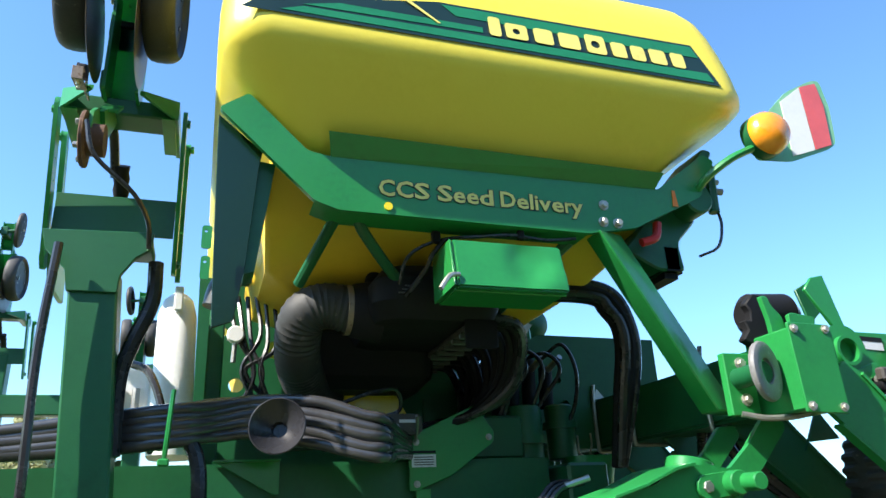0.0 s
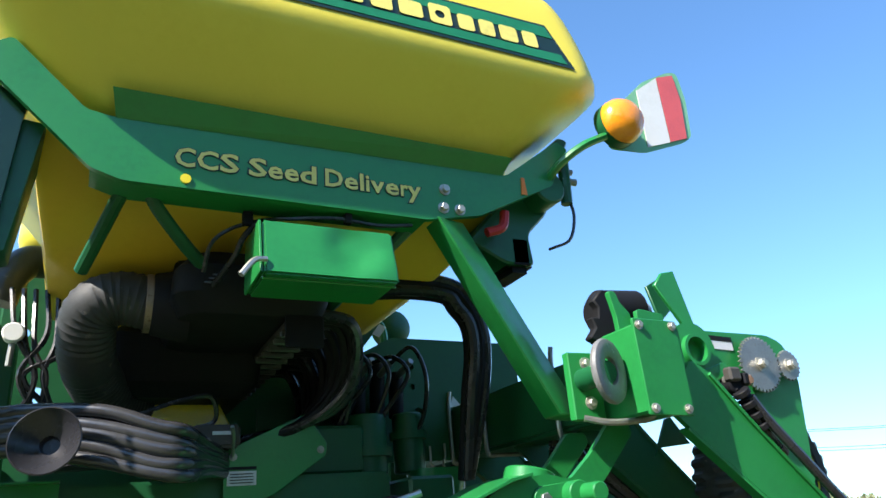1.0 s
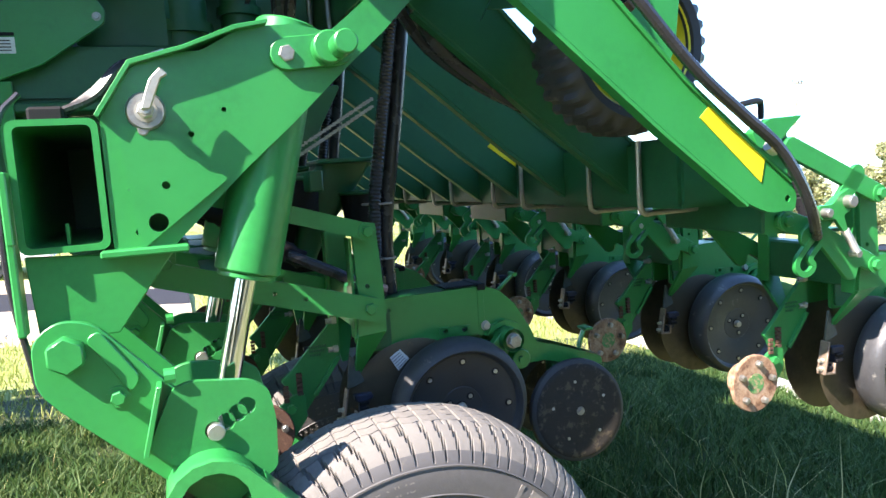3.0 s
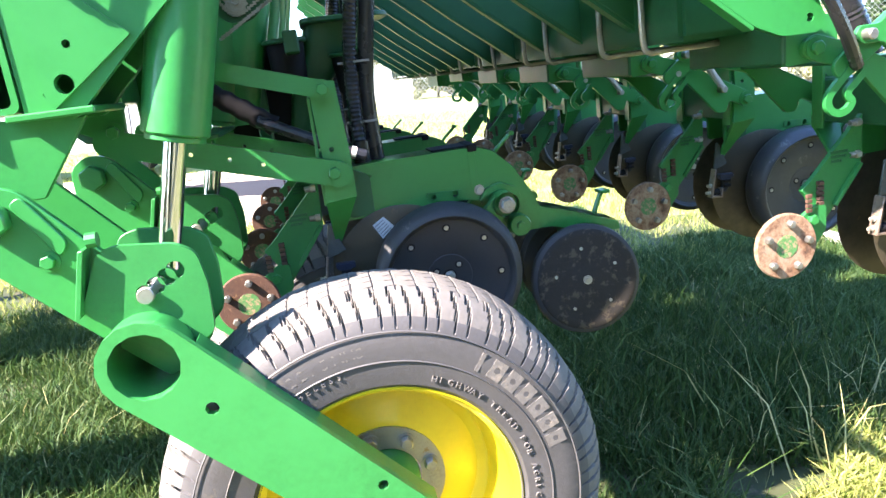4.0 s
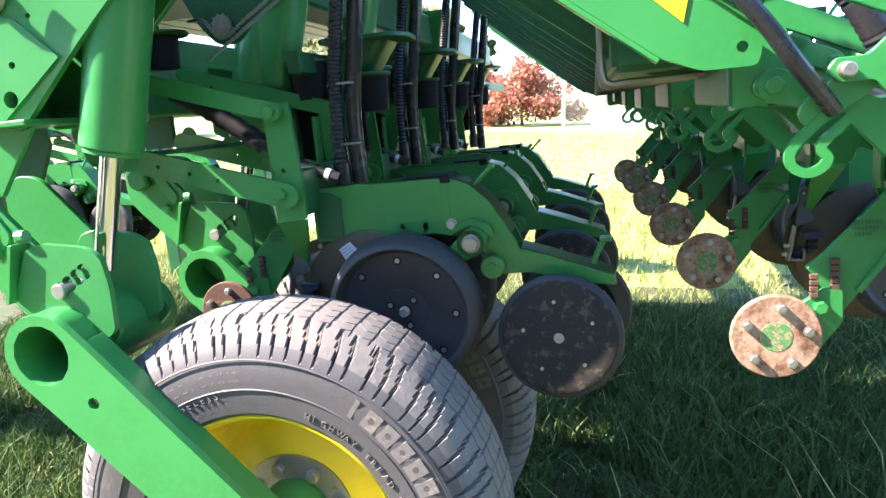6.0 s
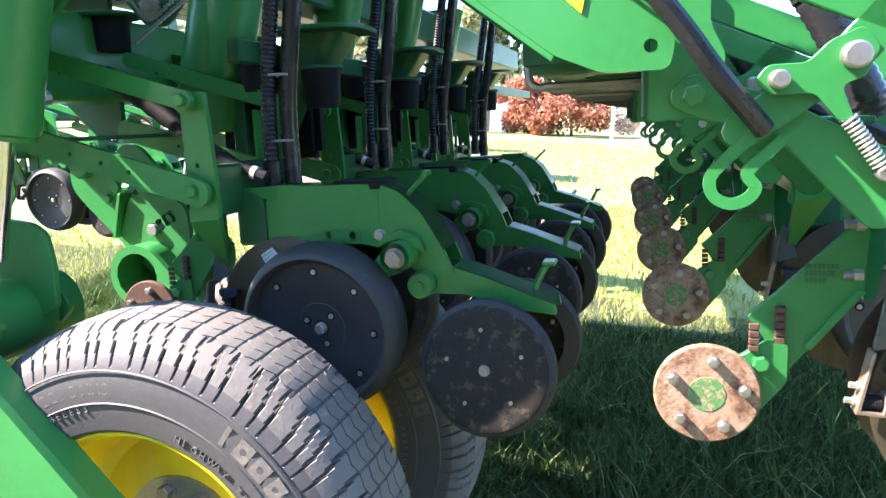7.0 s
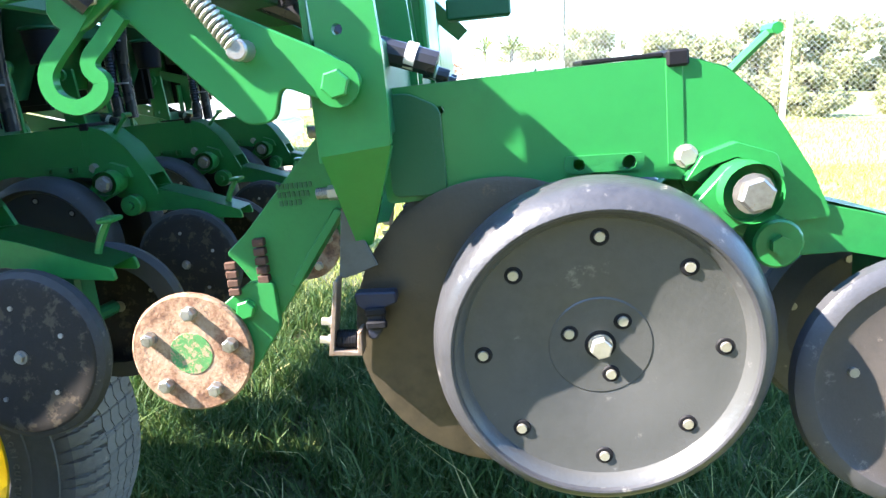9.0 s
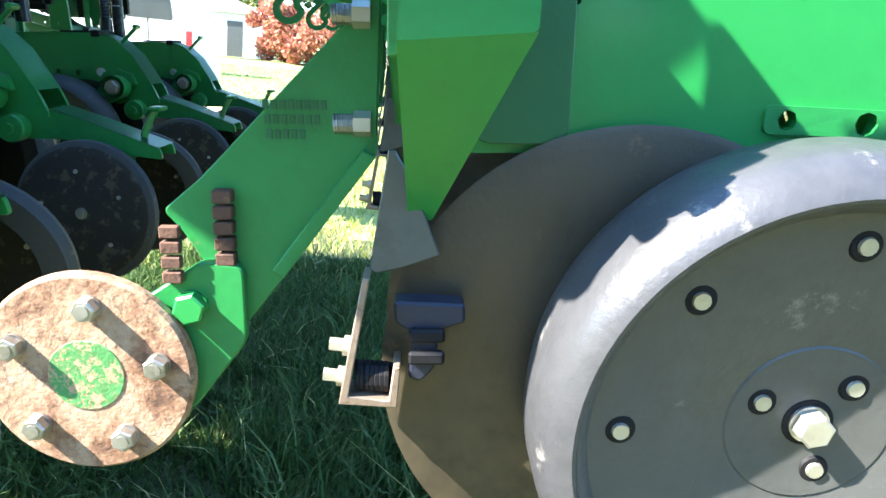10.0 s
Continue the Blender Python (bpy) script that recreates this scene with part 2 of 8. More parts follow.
def leaves_material(name, a, b, c, trans=0.3):
    m = bpy.data.materials.new(name)
    m.use_nodes = True
    nt = m.node_tree
    p = nt.nodes["Principled BSDF"]
    geo = nt.nodes.new("ShaderNodeNewGeometry")
    r = ramp_node(nt, geo.outputs["Random Per Island"], [(0.0, a), (0.55, b), (1.0, c)])
    nt.links.new(r.outputs[0], p.inputs["Base Color"])
    p.inputs["Roughness"].default_value = 0.6
    p.inputs["Specular IOR Level"].default_value = 0.25
    tr = nt.nodes.new("ShaderNodeBsdfTranslucent")
    nt.links.new(r.outputs[0], tr.inputs[0])
    mx = nt.nodes.new("ShaderNodeMixShader")
    mx.inputs[0].default_value = trans
    nt.links.new(p.outputs[0], mx.inputs[1])
    nt.links.new(tr.outputs[0], mx.inputs[2])
    nt.links.new(mx.outputs[0], nt.nodes["Material Output"].inputs[0])
    return m


# Lawn blades lightened to stand for grass in the sun.
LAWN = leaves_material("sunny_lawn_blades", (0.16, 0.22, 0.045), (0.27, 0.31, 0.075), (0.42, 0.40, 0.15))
# The grey wheel plastic darkened, for front wheels in shade.
FACE_SHADED = surface("shaded_wheel_face", (0.030, 0.031, 0.034), (0.022, 0.022, 0.024), 0.45, 0.0, 8.0, 100.0, (0.06, 0.056, 0.05), 0.66, 0.2, 200.0)
# Near lawn and soil, lightened to bounce light up under the tank.
NEAR_LAWN = leaves_material("near_lawn_blades", (0.08, 0.12, 0.035), (0.135, 0.165, 0.055), (0.22, 0.22, 0.10))
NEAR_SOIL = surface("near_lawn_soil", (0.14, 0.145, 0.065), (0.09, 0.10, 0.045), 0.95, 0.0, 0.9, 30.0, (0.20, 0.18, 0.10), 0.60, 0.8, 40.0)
# Lawn ground lightened for the sun beyond the machine's shadow.
FAR_LAWN = surface("sunlit_lawn", (0.26, 0.28, 0.08), (0.18, 0.22, 0.055), 0.95, 0.0, 0.6, 20.0, (0.36, 0.34, 0.13), 0.60, 0.8, 30.0)
# Lawn blades darkened for the machine's shade.
GRASS = leaves_material("shaded_grass_blades", (0.024, 0.062, 0.013), (0.050, 0.105, 0.024), (0.105, 0.150, 0.045))
DRY_GRASS = leaves_material("dry_grass", (0.40, 0.36, 0.16), (0.50, 0.46, 0.22), (0.30, 0.34, 0.10))
LEAF = leaves_material("tree_leaves", (0.20, 0.23, 0.10), (0.33, 0.34, 0.18), (0.48, 0.45, 0.28), 0.45)
LEAF_DARK = leaves_material("conifer_leaves", (0.025, 0.05, 0.02), (0.04, 0.075, 0.03), (0.07, 0.10, 0.04))
LEAF_RED = leaves_material("red_shrub_leaves", (0.30, 0.09, 0.06), (0.42, 0.16, 0.11), (0.30, 0.20, 0.10))
LEAF_PALM = leaves_material("palm_leaves", (0.08, 0.15, 0.03), (0.14, 0.22, 0.05), (0.25, 0.28, 0.09))

# ---- mesh helpers ----
PITCH = 4.3
MACHINE = Matrix.Translation((2, 0, 0)) @ pose(0, 0, 0, 0, -PITCH, 0) @ Matrix.Translation((-2, 0, 0))
ORIGIN = {}


def thing(name, at, label, category, group="", machine=True, kind=""):
    """An Empty at the base of a thing; its parts are given in the coordinates of the machine (or of the yard)."""
    e = new(name)
    e.empty_display_size = 0.05
    e.matrix_basis = (MACHINE if machine else Matrix()) @ Matrix.Translation(at)
    ORIGIN[e.name] = Vector(at)
    return tagged(e, label, category, group, kind)


def part(name, bm, material, parent, label="", smooth=0.6):
    """Links a bmesh as one mesh under a thing or a part."""
    me = bpy.data.meshes.new(name)
    o = ORIGIN[parent.name]
    bmesh.ops.translate(bm, verts=bm.verts, vec=-o)
    bmesh.ops.recalc_face_normals(bm, faces=bm.faces)
    bm.to_mesh(me)
    bm.free()
    me.materials.append(material)
    if smooth:
        me.shade_smooth()
        me.set_sharp_from_angle(angle=smooth)
    ob = new(name, me)
    ob.parent = parent
    ORIGIN[ob.name] = o
    if label:
        ob["label"] = label
    return ob


def again(src, parent, shift, name=None):
    """One more part on the mesh of src, moved by shift (a vector or a matrix)."""
    ob = new(name or src.name.split(".")[0], src.data)
    ob.parent = parent
    ob.matrix_basis = shift if isinstance(shift, Matrix) else Matrix.Translation(shift)
    ORIGIN[ob.name] = ORIGIN[src.name]
    if "label" in src:
        ob["label"] = src["label"]
    return ob


def join(*bms):
    out = bms[0]
    for b in bms[1:]:
        me = bpy.data.meshes.new("tmp")
        b.to_mesh(me)
        b.free()
        out.from_mesh(me)
        bpy.data.meshes.remove(me)
    return out


def bevel_sharp(bm, w, seg=1, angle=0.7):
    if w > 0:
        ed = [e for e in bm.edges if len(e.link_faces) == 2 and e.calc_face_angle(0) > angle]
        bmesh.ops.bevel(bm, geom=ed, offset=w, segments=seg, affect='EDGES', clamp_overlap=True)
    return bm


def box(x0, x1, y0, y1, z0, z1, bevel=0.004, seg=1):
    bm = bmesh.new()
    bmesh.ops.create_cube(bm, size=1.0)
    for v in bm.verts:
        v.co = ((x0 + x1) / 2 + v.co.x * (x1 - x0), (y0 + y1) / 2 + v.co.y * (y1 - y0), (z0 + z1) / 2 + v.co.z * (z1 - z0))
    return bevel_sharp(bm, bevel, seg)


def plate(outline, y0, y1, holes=(), bevel=0.0015, rounds=0.0, axis='y'):
    """A flat plate cut to an outline in x and z, from y0 to y1, with round holes (x, z, r). rounds: radius of its corners."""
    bm = bmesh.new()
    pts = round_corners(outline, rounds) if rounds else [Vector(p) for p in outline]
    loops = [pts]
    for hx, hz, hr in holes:
        n = 14 if hr > 0.015 else 8
        loops.append([Vector((hx + hr * math.cos(2 * math.pi * i / n), hz + hr * math.sin(2 * math.pi * i / n))) for i in range(n)])
    edges = []
    for lp in loops:
        vs = [bm.verts.new((p[0], y0, p[1])) for p in lp]
        edges += [bm.edges.new((vs[i], vs[(i + 1) % len(vs)])) for i in range(len(vs))]
    if len(loops) == 1:
        bm.faces.new([v for v in bm.verts])
    else:
        bmesh.ops.triangle_fill(bm, use_beauty=True, use_dissolve=False, edges=edges, normal=(0, -1, 0))
    ext = bmesh.ops.extrude_face_region(bm, geom=bm.faces[:])
    bmesh.ops.translate(bm, verts=[g for g in ext["geom"] if isinstance(g, bmesh.types.BMVert)], vec=(0, y1 - y0, 0))
    if bevel and not holes:
        bevel_sharp(bm, bevel)
    if axis == 'x':
        for v in bm.verts:
            v.co = (v.co.y, v.co.x, v.co.z)
    elif axis == 'z':
        for v in bm.verts:
            v.co = (v.co.x, v.co.z, v.co.y)
    return bm


def round_corners(outline, r, n=4):
    out = []
    k = len(outline)
    for i in range(k):
        p, a, b = Vector(outline[i]), Vector(outline[i - 1]), Vector(outline[(i + 1) % k])
        da, db = a - p, b - p
        rr = min(r, da.length * 0.45, db.length * 0.45)
        pa, pb = p + da.normalized() * rr, p + db.normalized() * rr
        for j in range(n + 1):
            t = j / n
            out.append(pa * (1 - t) ** 2 + p * 2 * t * (1 - t) + pb * t * t)
    return out


def strip(p, q, w0, w1, y0, y1, holes=(), bevel=0.0015):
    """A flat bar with round ends from p to q (x, z), w0 and w1 wide."""
    p, q = Vector(p), Vector(q)
    d = (q - p).normalized()
    n = Vector((-d.y, d.x))
    a0 = math.atan2(d.y, d.x)
    pts = []
    for c, w, s in ((p, w0 / 2, math.pi / 2), (q, w1 / 2, -math.pi / 2)):
        for i in range(7):
            a = a0 + s + math.pi * i / 6
            pts.append(c + w * Vector((math.cos(a), math.sin(a))))
    return plate(pts, y0, y1, holes, bevel)


def stroke(line, w, y0, y1):
    """A flat bar of one width bent along a line of (x, z)."""
    P = curve_points([(x, 0, z) for x, z in line], 4)
    left, right = [], []
    for i, p in enumerate(P):
        d = (P[min(i + 1, len(P) - 1)] - P[max(i - 1, 0)]).normalized()
        n = Vector((-d.z, 0, d.x)) * (w / 2)
        left.append(p + n)
        right.append(p - n)
    bm = bmesh.new()
    rows = [[bm.verts.new((q.x, y, q.z)) for q in side] for side, y in ((left, y0), (right, y0), (right, y1), (left, y1))]
    for a, b in zip(rows, rows[1:] + rows[:1]):
        for i in range(len(P) - 1):
            bm.faces.new((a[i], a[i + 1], b[i + 1], b[i]))
    bm.faces.new([r[0] for r in rows])
    bm.faces.new([r[-1] for r in rows][::-1])
    return bm


def rod(p, q, r, seg=16, r2=None, caps=True, bevel=0.0):
    p, q = Vector(p), Vector(q)
    bm = bmesh.new()
    d = q - p
    bmesh.ops.create_cone(bm, cap_ends=caps, segments=seg, radius1=r, radius2=r if r2 is None else r2, depth=d.length)
    if bevel:
        bevel_sharp(bm, bevel, 1, 1.0)
    m = Matrix.Translation((p + q) / 2) @ d.to_track_quat('Z', 'Y').to_matrix().to_4x4()
    bmesh.ops.transform(bm, matrix=m, verts=bm.verts)
    return bm


def pipe(p, q, r_out, r_in, seg=28):
    """A hollow tube, open at both ends."""
    p, q = Vector(p), Vector(q)
    L = (q - p).length
    bm = lathe([(r_in, 0), (r_out, 0), (r_out, L), (r_in, L)], seg, closed=True)
    m = Matrix.Translation(p) @ (q - p).to_track_quat('Y', 'Z').to_matrix().to_4x4()
    bmesh.ops.transform(bm, matrix=m, verts=bm.verts)
    return bm


def lathe(profile, seg=40, closed=False, at=(0, 0, 0)):
    """Turns a profile of (radius, y) about the y axis."""
    bm = bmesh.new()
    rings = []
    for r, y in profile:
        if r < 1e-6:
            rings.append([bm.verts.new((at[0], at[1] + y, at[2]))])
        else:
            rings.append([bm.verts.new((at[0] + r * math.cos(2 * math.pi * i / seg), at[1] + y, at[2] + r * math.sin(2 * math.pi * i / seg))) for i in range(seg)])
    pairs = list(zip(rings, rings[1:])) + ([(rings[-1], rings[0])] if closed else [])
    for a, b in pairs:
        for i in range(seg):
            j = (i + 1) % seg
            if len(a) == 1 and len(b) == 1:
                continue
            if len(a) == 1:
                bm.faces.new((a[0], b[i], b[j]))
            elif len(b) == 1:
                bm.faces.new((a[i], a[j], b[0]))
            else:
                bm.faces.new((a[i], a[j], b[j], b[i]))
    return bm


def curve_points(points, per=8):
    """A smooth line through the points."""
    P = [Vector(p) for p in points]
    P = [P[0] * 2 - P[1]] + P + [P[-1] * 2 - P[-2]]
    out = []
    for i in range(1, len(P) - 2):
        a, b, c, d = P[i - 1:i + 3]
        for k in range(per):
            t = k / per
            out.append(0.5 * ((2 * b) + (c - a) * t + (2 * a - 5 * b + 4 * c - d) * t * t + (3 * b - a - 3 * c + d) * t ** 3))
    out.append(P[-2])
    return out


def hose(points, r, seg=10, per=8, ribs=0.0, pitch=0.012):
    """A round hose along a smooth line; ribs: depth of its corrugation."""
    path = curve_points(points, per)
    if ribs:
        fine, acc = [], 0.0
        for a, b in zip(path, path[1:]):
            L = (b - a).length
            n = max(1, int(L / (pitch / 2)))
            fine += [a.lerp(b, i / n) for i in range(n)]
        path = fine + [path[-1]]
    bm = bmesh.new()
    up = Vector((0.13, 0.21, 0.97))
    rings = []
    for i, p in enumerate(path):
        d = (path[min(i + 1, len(path) - 1)] - path[max(i - 1, 0)]).normalized()
        u = (up - d * up.dot(d))
        u = u.normalized() if u.length > 1e-4 else d.orthogonal().normalized()
        up = u
        w = d.cross(u)
        rr = r - (ribs if ribs and i % 2 else 0)
        rings.append([bm.verts.new(p + rr * (math.cos(2 * math.pi * k / seg) * u + math.sin(2 * math.pi * k / seg) * w)) for k in range(seg)])
    for a, b in zip(rings, rings[1:]):
        for k in range(seg):
            bm.faces.new((a[k], a[(k + 1) % seg], b[(k + 1) % seg], b[k]))
    bm.faces.new(rings[0][::-1])
    bm.faces.new(rings[-1])
    return bm


def bolt(x, y, z, r=0.012, out=0.012, washer=1.5, stud=0.0, turn=0.3):
    """A hexagon bolt head on a washer; it points to -y from the face at y."""
    bm = rod((x, y, z), (x, y - 0.003, z), r * washer, 16)
    hexa = rod((x, y - 0.003, z), (x, y - 0.003 - out, z), r, 6)
    bmesh.ops.rotate(hexa, verts=hexa.verts, cent=(x, y, z), matrix=Matrix.Rotation(turn, 3, 'Y'))
    bevel_sharp(hexa, r * 0.12, 1, 1.2)
    bm = join(bm, hexa)
    if stud:
        bm = join(bm, rod((x, y - out, z), (x, y - out - stud, z), r * 0.55, 10))
    return bm


def coil(p, q, r, wire, turns, seg=6):
    p, q = Vector(p), Vector(q)
    d = (q - p).normalized()
    u = d.orthogonal().normalized()
    w = d.cross(u)
    n = int(turns * 10)
    pts = [p + (q - p) * (i / n) + r * (math.cos(2 * math.pi * i / 10) * u + math.sin(2 * math.pi * i / 10) * w) for i in range(n + 1)]
    return hose(pts, wire, seg, 1)


def mirror_y(bm, yc):
    for v in bm.verts:
        v.co.y = 2 * yc - v.co.y
    bmesh.ops.reverse_faces(bm, faces=bm.faces)
    return bm


def loft(sections, corner=0.1, n=5):
    """A hollow body through rounded rectangles (z, x0, x1, y0, y1)."""
    bm = bmesh.new()
    rings = []
    for z, x0, x1, y0, y1 in sections:
        r = min(corner, (x1 - x0) * 0.45, (y1 - y0) * 0.45)
        ring = []
        for cx, cy, a0 in ((x1 - r, y1 - r, 0), (x0 + r, y1 - r, 90), (x0 + r, y0 + r, 180), (x1 - r, y0 + r, 270)):
            for i in range(n + 1):
                a = radians(a0 + 90 * i / n)
                ring.append(bm.verts.new((cx + r * math.cos(a), cy + r * math.sin(a), z)))
        rings.append(ring)
    k = len(rings[0])
    for a, b in zip(rings, rings[1:]):
        for i in range(k):
            bm.faces.new((a[i], a[(i + 1) % k], b[(i + 1) % k], b[i]))
    bm.faces.new(rings[0][::-1])
    bm.faces.new(rings[-1])
    return bm


def letters(text, size, depth=0.002, bold=0.0):
    """A bmesh of raised letters in x and z, its face towards -y, starting at the origin."""
    cu = bpy.data.curves.new("letters", 'FONT')
    cu.body, cu.size, cu.extrude, cu.resolution_u, cu.offset = text, size, depth, 2, bold
    tmp = bpy.data.objects.new("letters", cu)
    scene.collection.objects.link(tmp)
    dg = bpy.context.evaluated_depsgraph_get()
    me = bpy.data.meshes.new_from_object(tmp.evaluated_get(dg))
    bm = bmesh.new()
    bm.from_mesh(me)
    bpy.data.objects.remove(tmp)
    bpy.data.curves.remove(cu)
    bpy.data.meshes.remove(me)
    for v in bm.verts:
        v.co = (v.co.x, -v.co.z, v.co.y)
    return bm


def moved(bm, m):
    bmesh.ops.transform(bm, matrix=m, verts=bm.verts)
    return bm


# ---- the large structure: ground ----
GROUND_Z = 0.03
def height(x, y):
    return GROUND_Z + 0.035 * noise.noise((x * 0.35, y * 0.35, 0)) + 0.012 * noise.noise((x * 1.6, y * 1.6, 3))


def build_ground():
    bm = bmesh.new()
    def axis(lo, hi, c):
        out, v = [], 0.0
        step = 0.25
        while v < hi - c:
            out.append(c + v)
            v += step
            step *= 1.09 if v > 4 else 1.0
        out.append(hi)
        v, step = 0.25, 0.25
        while v < c - lo:
            out.insert(0, c - v)
            v += step
            step *= 1.09 if v > 4 else 1.0
        out.insert(0, lo)
        return out
    xs, ys = axis(-900, 900, 2.0), axis(-900, 900, 3.0)
    grid = []
    for y in ys:
        line = []
        for x in xs:
            far = max(abs(x - 2), abs(y - 3))
            line.append(bm.verts.new((x, y, height(x, y) if far < 60 else GROUND_Z)))
        grid.append(line)
    for a, b in zip(grid, grid[1:]):
        for i in range(len(xs) - 1):
            bm.faces.new((a[i], a[i + 1], b[i + 1], b[i]))
    me = bpy.data.meshes.new("ground")
    bm.to_mesh(me)
    bm.free()
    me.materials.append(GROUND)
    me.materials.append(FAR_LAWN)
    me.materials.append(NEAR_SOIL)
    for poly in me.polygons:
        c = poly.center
        # darkened under the machine for its shade, lightened beyond for the sun
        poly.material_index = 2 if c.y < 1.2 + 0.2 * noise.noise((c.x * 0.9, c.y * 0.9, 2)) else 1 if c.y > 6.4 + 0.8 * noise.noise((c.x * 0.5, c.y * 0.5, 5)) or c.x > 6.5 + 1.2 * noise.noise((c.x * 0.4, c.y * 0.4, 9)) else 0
    me.shade_smooth()
    return tagged(new("ground", me), "green lawn with bare soil patches", "ground", "", "structure")


build_ground()


def setting(name, bm, material, label, category, smooth=0.6):
    me = bpy.data.meshes.new(name)
    bmesh.ops.recalc_face_normals(bm, faces=bm.faces)
    bm.to_mesh(me)
    bm.free()
    me.materials.append(material)
    if smooth:
        me.shade_smooth()
        me.set_sharp_from_angle(angle=smooth)
    return tagged(new(name, me), label, category, "", "structure")


# ---- seed tank and its frame ----
def build_tank():
    t = thing("seed_tank", (0.95, 2.5, 2.2), "large yellow plastic seed tank with green stripe decal on steel frame", "seed tank")
    part("tank_body", bevel_sharp(loft([
        (2.80, 0.36, 1.44, 1.76, 2.90), (2.86, 0.30, 1.53, 1.700, 2.94), (3.00, 0.20, 1.69, 1.605, 3.02),
        (3.045, 0.165, 1.79, 1.568, 3.05), (3.085, 0.15, 1.832, 1.552, 3.06), (3.12, 0.15, 1.842, 1.556, 3.06), (3.20, 0.15, 1.836, 1.568, 3.05),
        (3.28, 0.155, 1.822, 1.581, 3.03), (3.36, 0.165, 1.80, 1.594, 3.02), (3.42, 0.175, 1.775, 1.608, 3.0), (3.475, 0.19, 1.745, 1.638, 2.98), (3.53, 0.22, 1.70, 1.695, 2.94), (3.57, 0.28, 1.61, 1.77, 2.88), (3.60, 0.40, 1.46, 1.88, 2.80)], 0.13, 6), 0), YELLOW_TANK, t, "", 0.9)
    part("hopper", loft([(2.82, 0.31, 1.58, 1.75, 2.84), (2.70, 0.305, 1.52, 1.83, 2.78), (2.590, 0.332, 1.42, 2.10, 2.70), (2.545, 0.412, 1.34, 2.16, 2.62)], 0.02, 2), YELLOW_AMBER, t, "amber yellow sloping hopper bottom")
    # stripe decal on the sloping upper panel
    p0, p1 = Vector((0, 1.556, 3.12)), Vector((0, 1.594, 3.36))
    up = (p1 - p0)
    def on_panel(bm, lift):
        n = Vector((0, -up.z, up.y)).normalized()
        for v in bm.verts:
            u, w, d = v.co.x, v.co.z, v.co.y
            v.co = Vector((u, 0, 0)) + p0 + up.normalized() * w + n * (lift - d)
        return bm
    part("decal", on_panel(plate([(0.20, 0.0), (1.70, 0.0), (1.632, 0.168), (0.75, 0.152), (0.25, 0.05)], 0, 0.001, (), 0), 0.004), DECAL_DARK, t, "dark green stripe decal")
    part("decal", on_panel(plate([(0.30, 0.012), (1.675, 0.012), (1.660, 0.048), (0.36, 0.036)], 0, 0.001, (), 0), 0.0055), DECAL_GREEN, t, "bright green stripe")
    part("decal", on_panel(plate([(0.36, 0.044), (0.88, 0.054), (0.88, 0.076), (0.46, 0.072)], 0, 0.001, (), 0), 0.0055), DECAL_GREEN, t, "bright green stripe")
    part("decal", on_panel(plate([(0.80, 0.104), (1.646, 0.112), (1.626, 0.158), (0.76, 0.142)], 0, 0.001, (), 0), 0.0055), DECAL_GREEN, t, "bright green stripe")
    x = 0.90
    for i, w in enumerate((0.045, 0.085, 0.075, 0.085, 0.082, 0.062, 0.060, 0.072, 0.060)):
        lo, hi = (0.048, 0.126) if i in (0, 4) else (0.050, 0.112)
        cut = [((x + w * 0.41), (lo + hi) / 2, min(w, hi - lo) * 0.2)] if i in (1, 4) else []
        part("decal_bar", on_panel(plate([(x, lo), (x + w * 0.84, lo), (x + w * 0.84, hi), (x, hi)], 0, 0.001, cut, 0, 0.012), 0.008), DECAL_YELLOW, t, "pale yellow lettering bar")
        x += w + 0.008
    part("smear", on_panel(plate([(0.635, 0.14), (0.655, 0.14), (0.75, 0.06), (0.74, 0.06)], 0, 0.001, (), 0), 0.008), DECAL_YELLOW, t, "worn pale scratch")
    return t


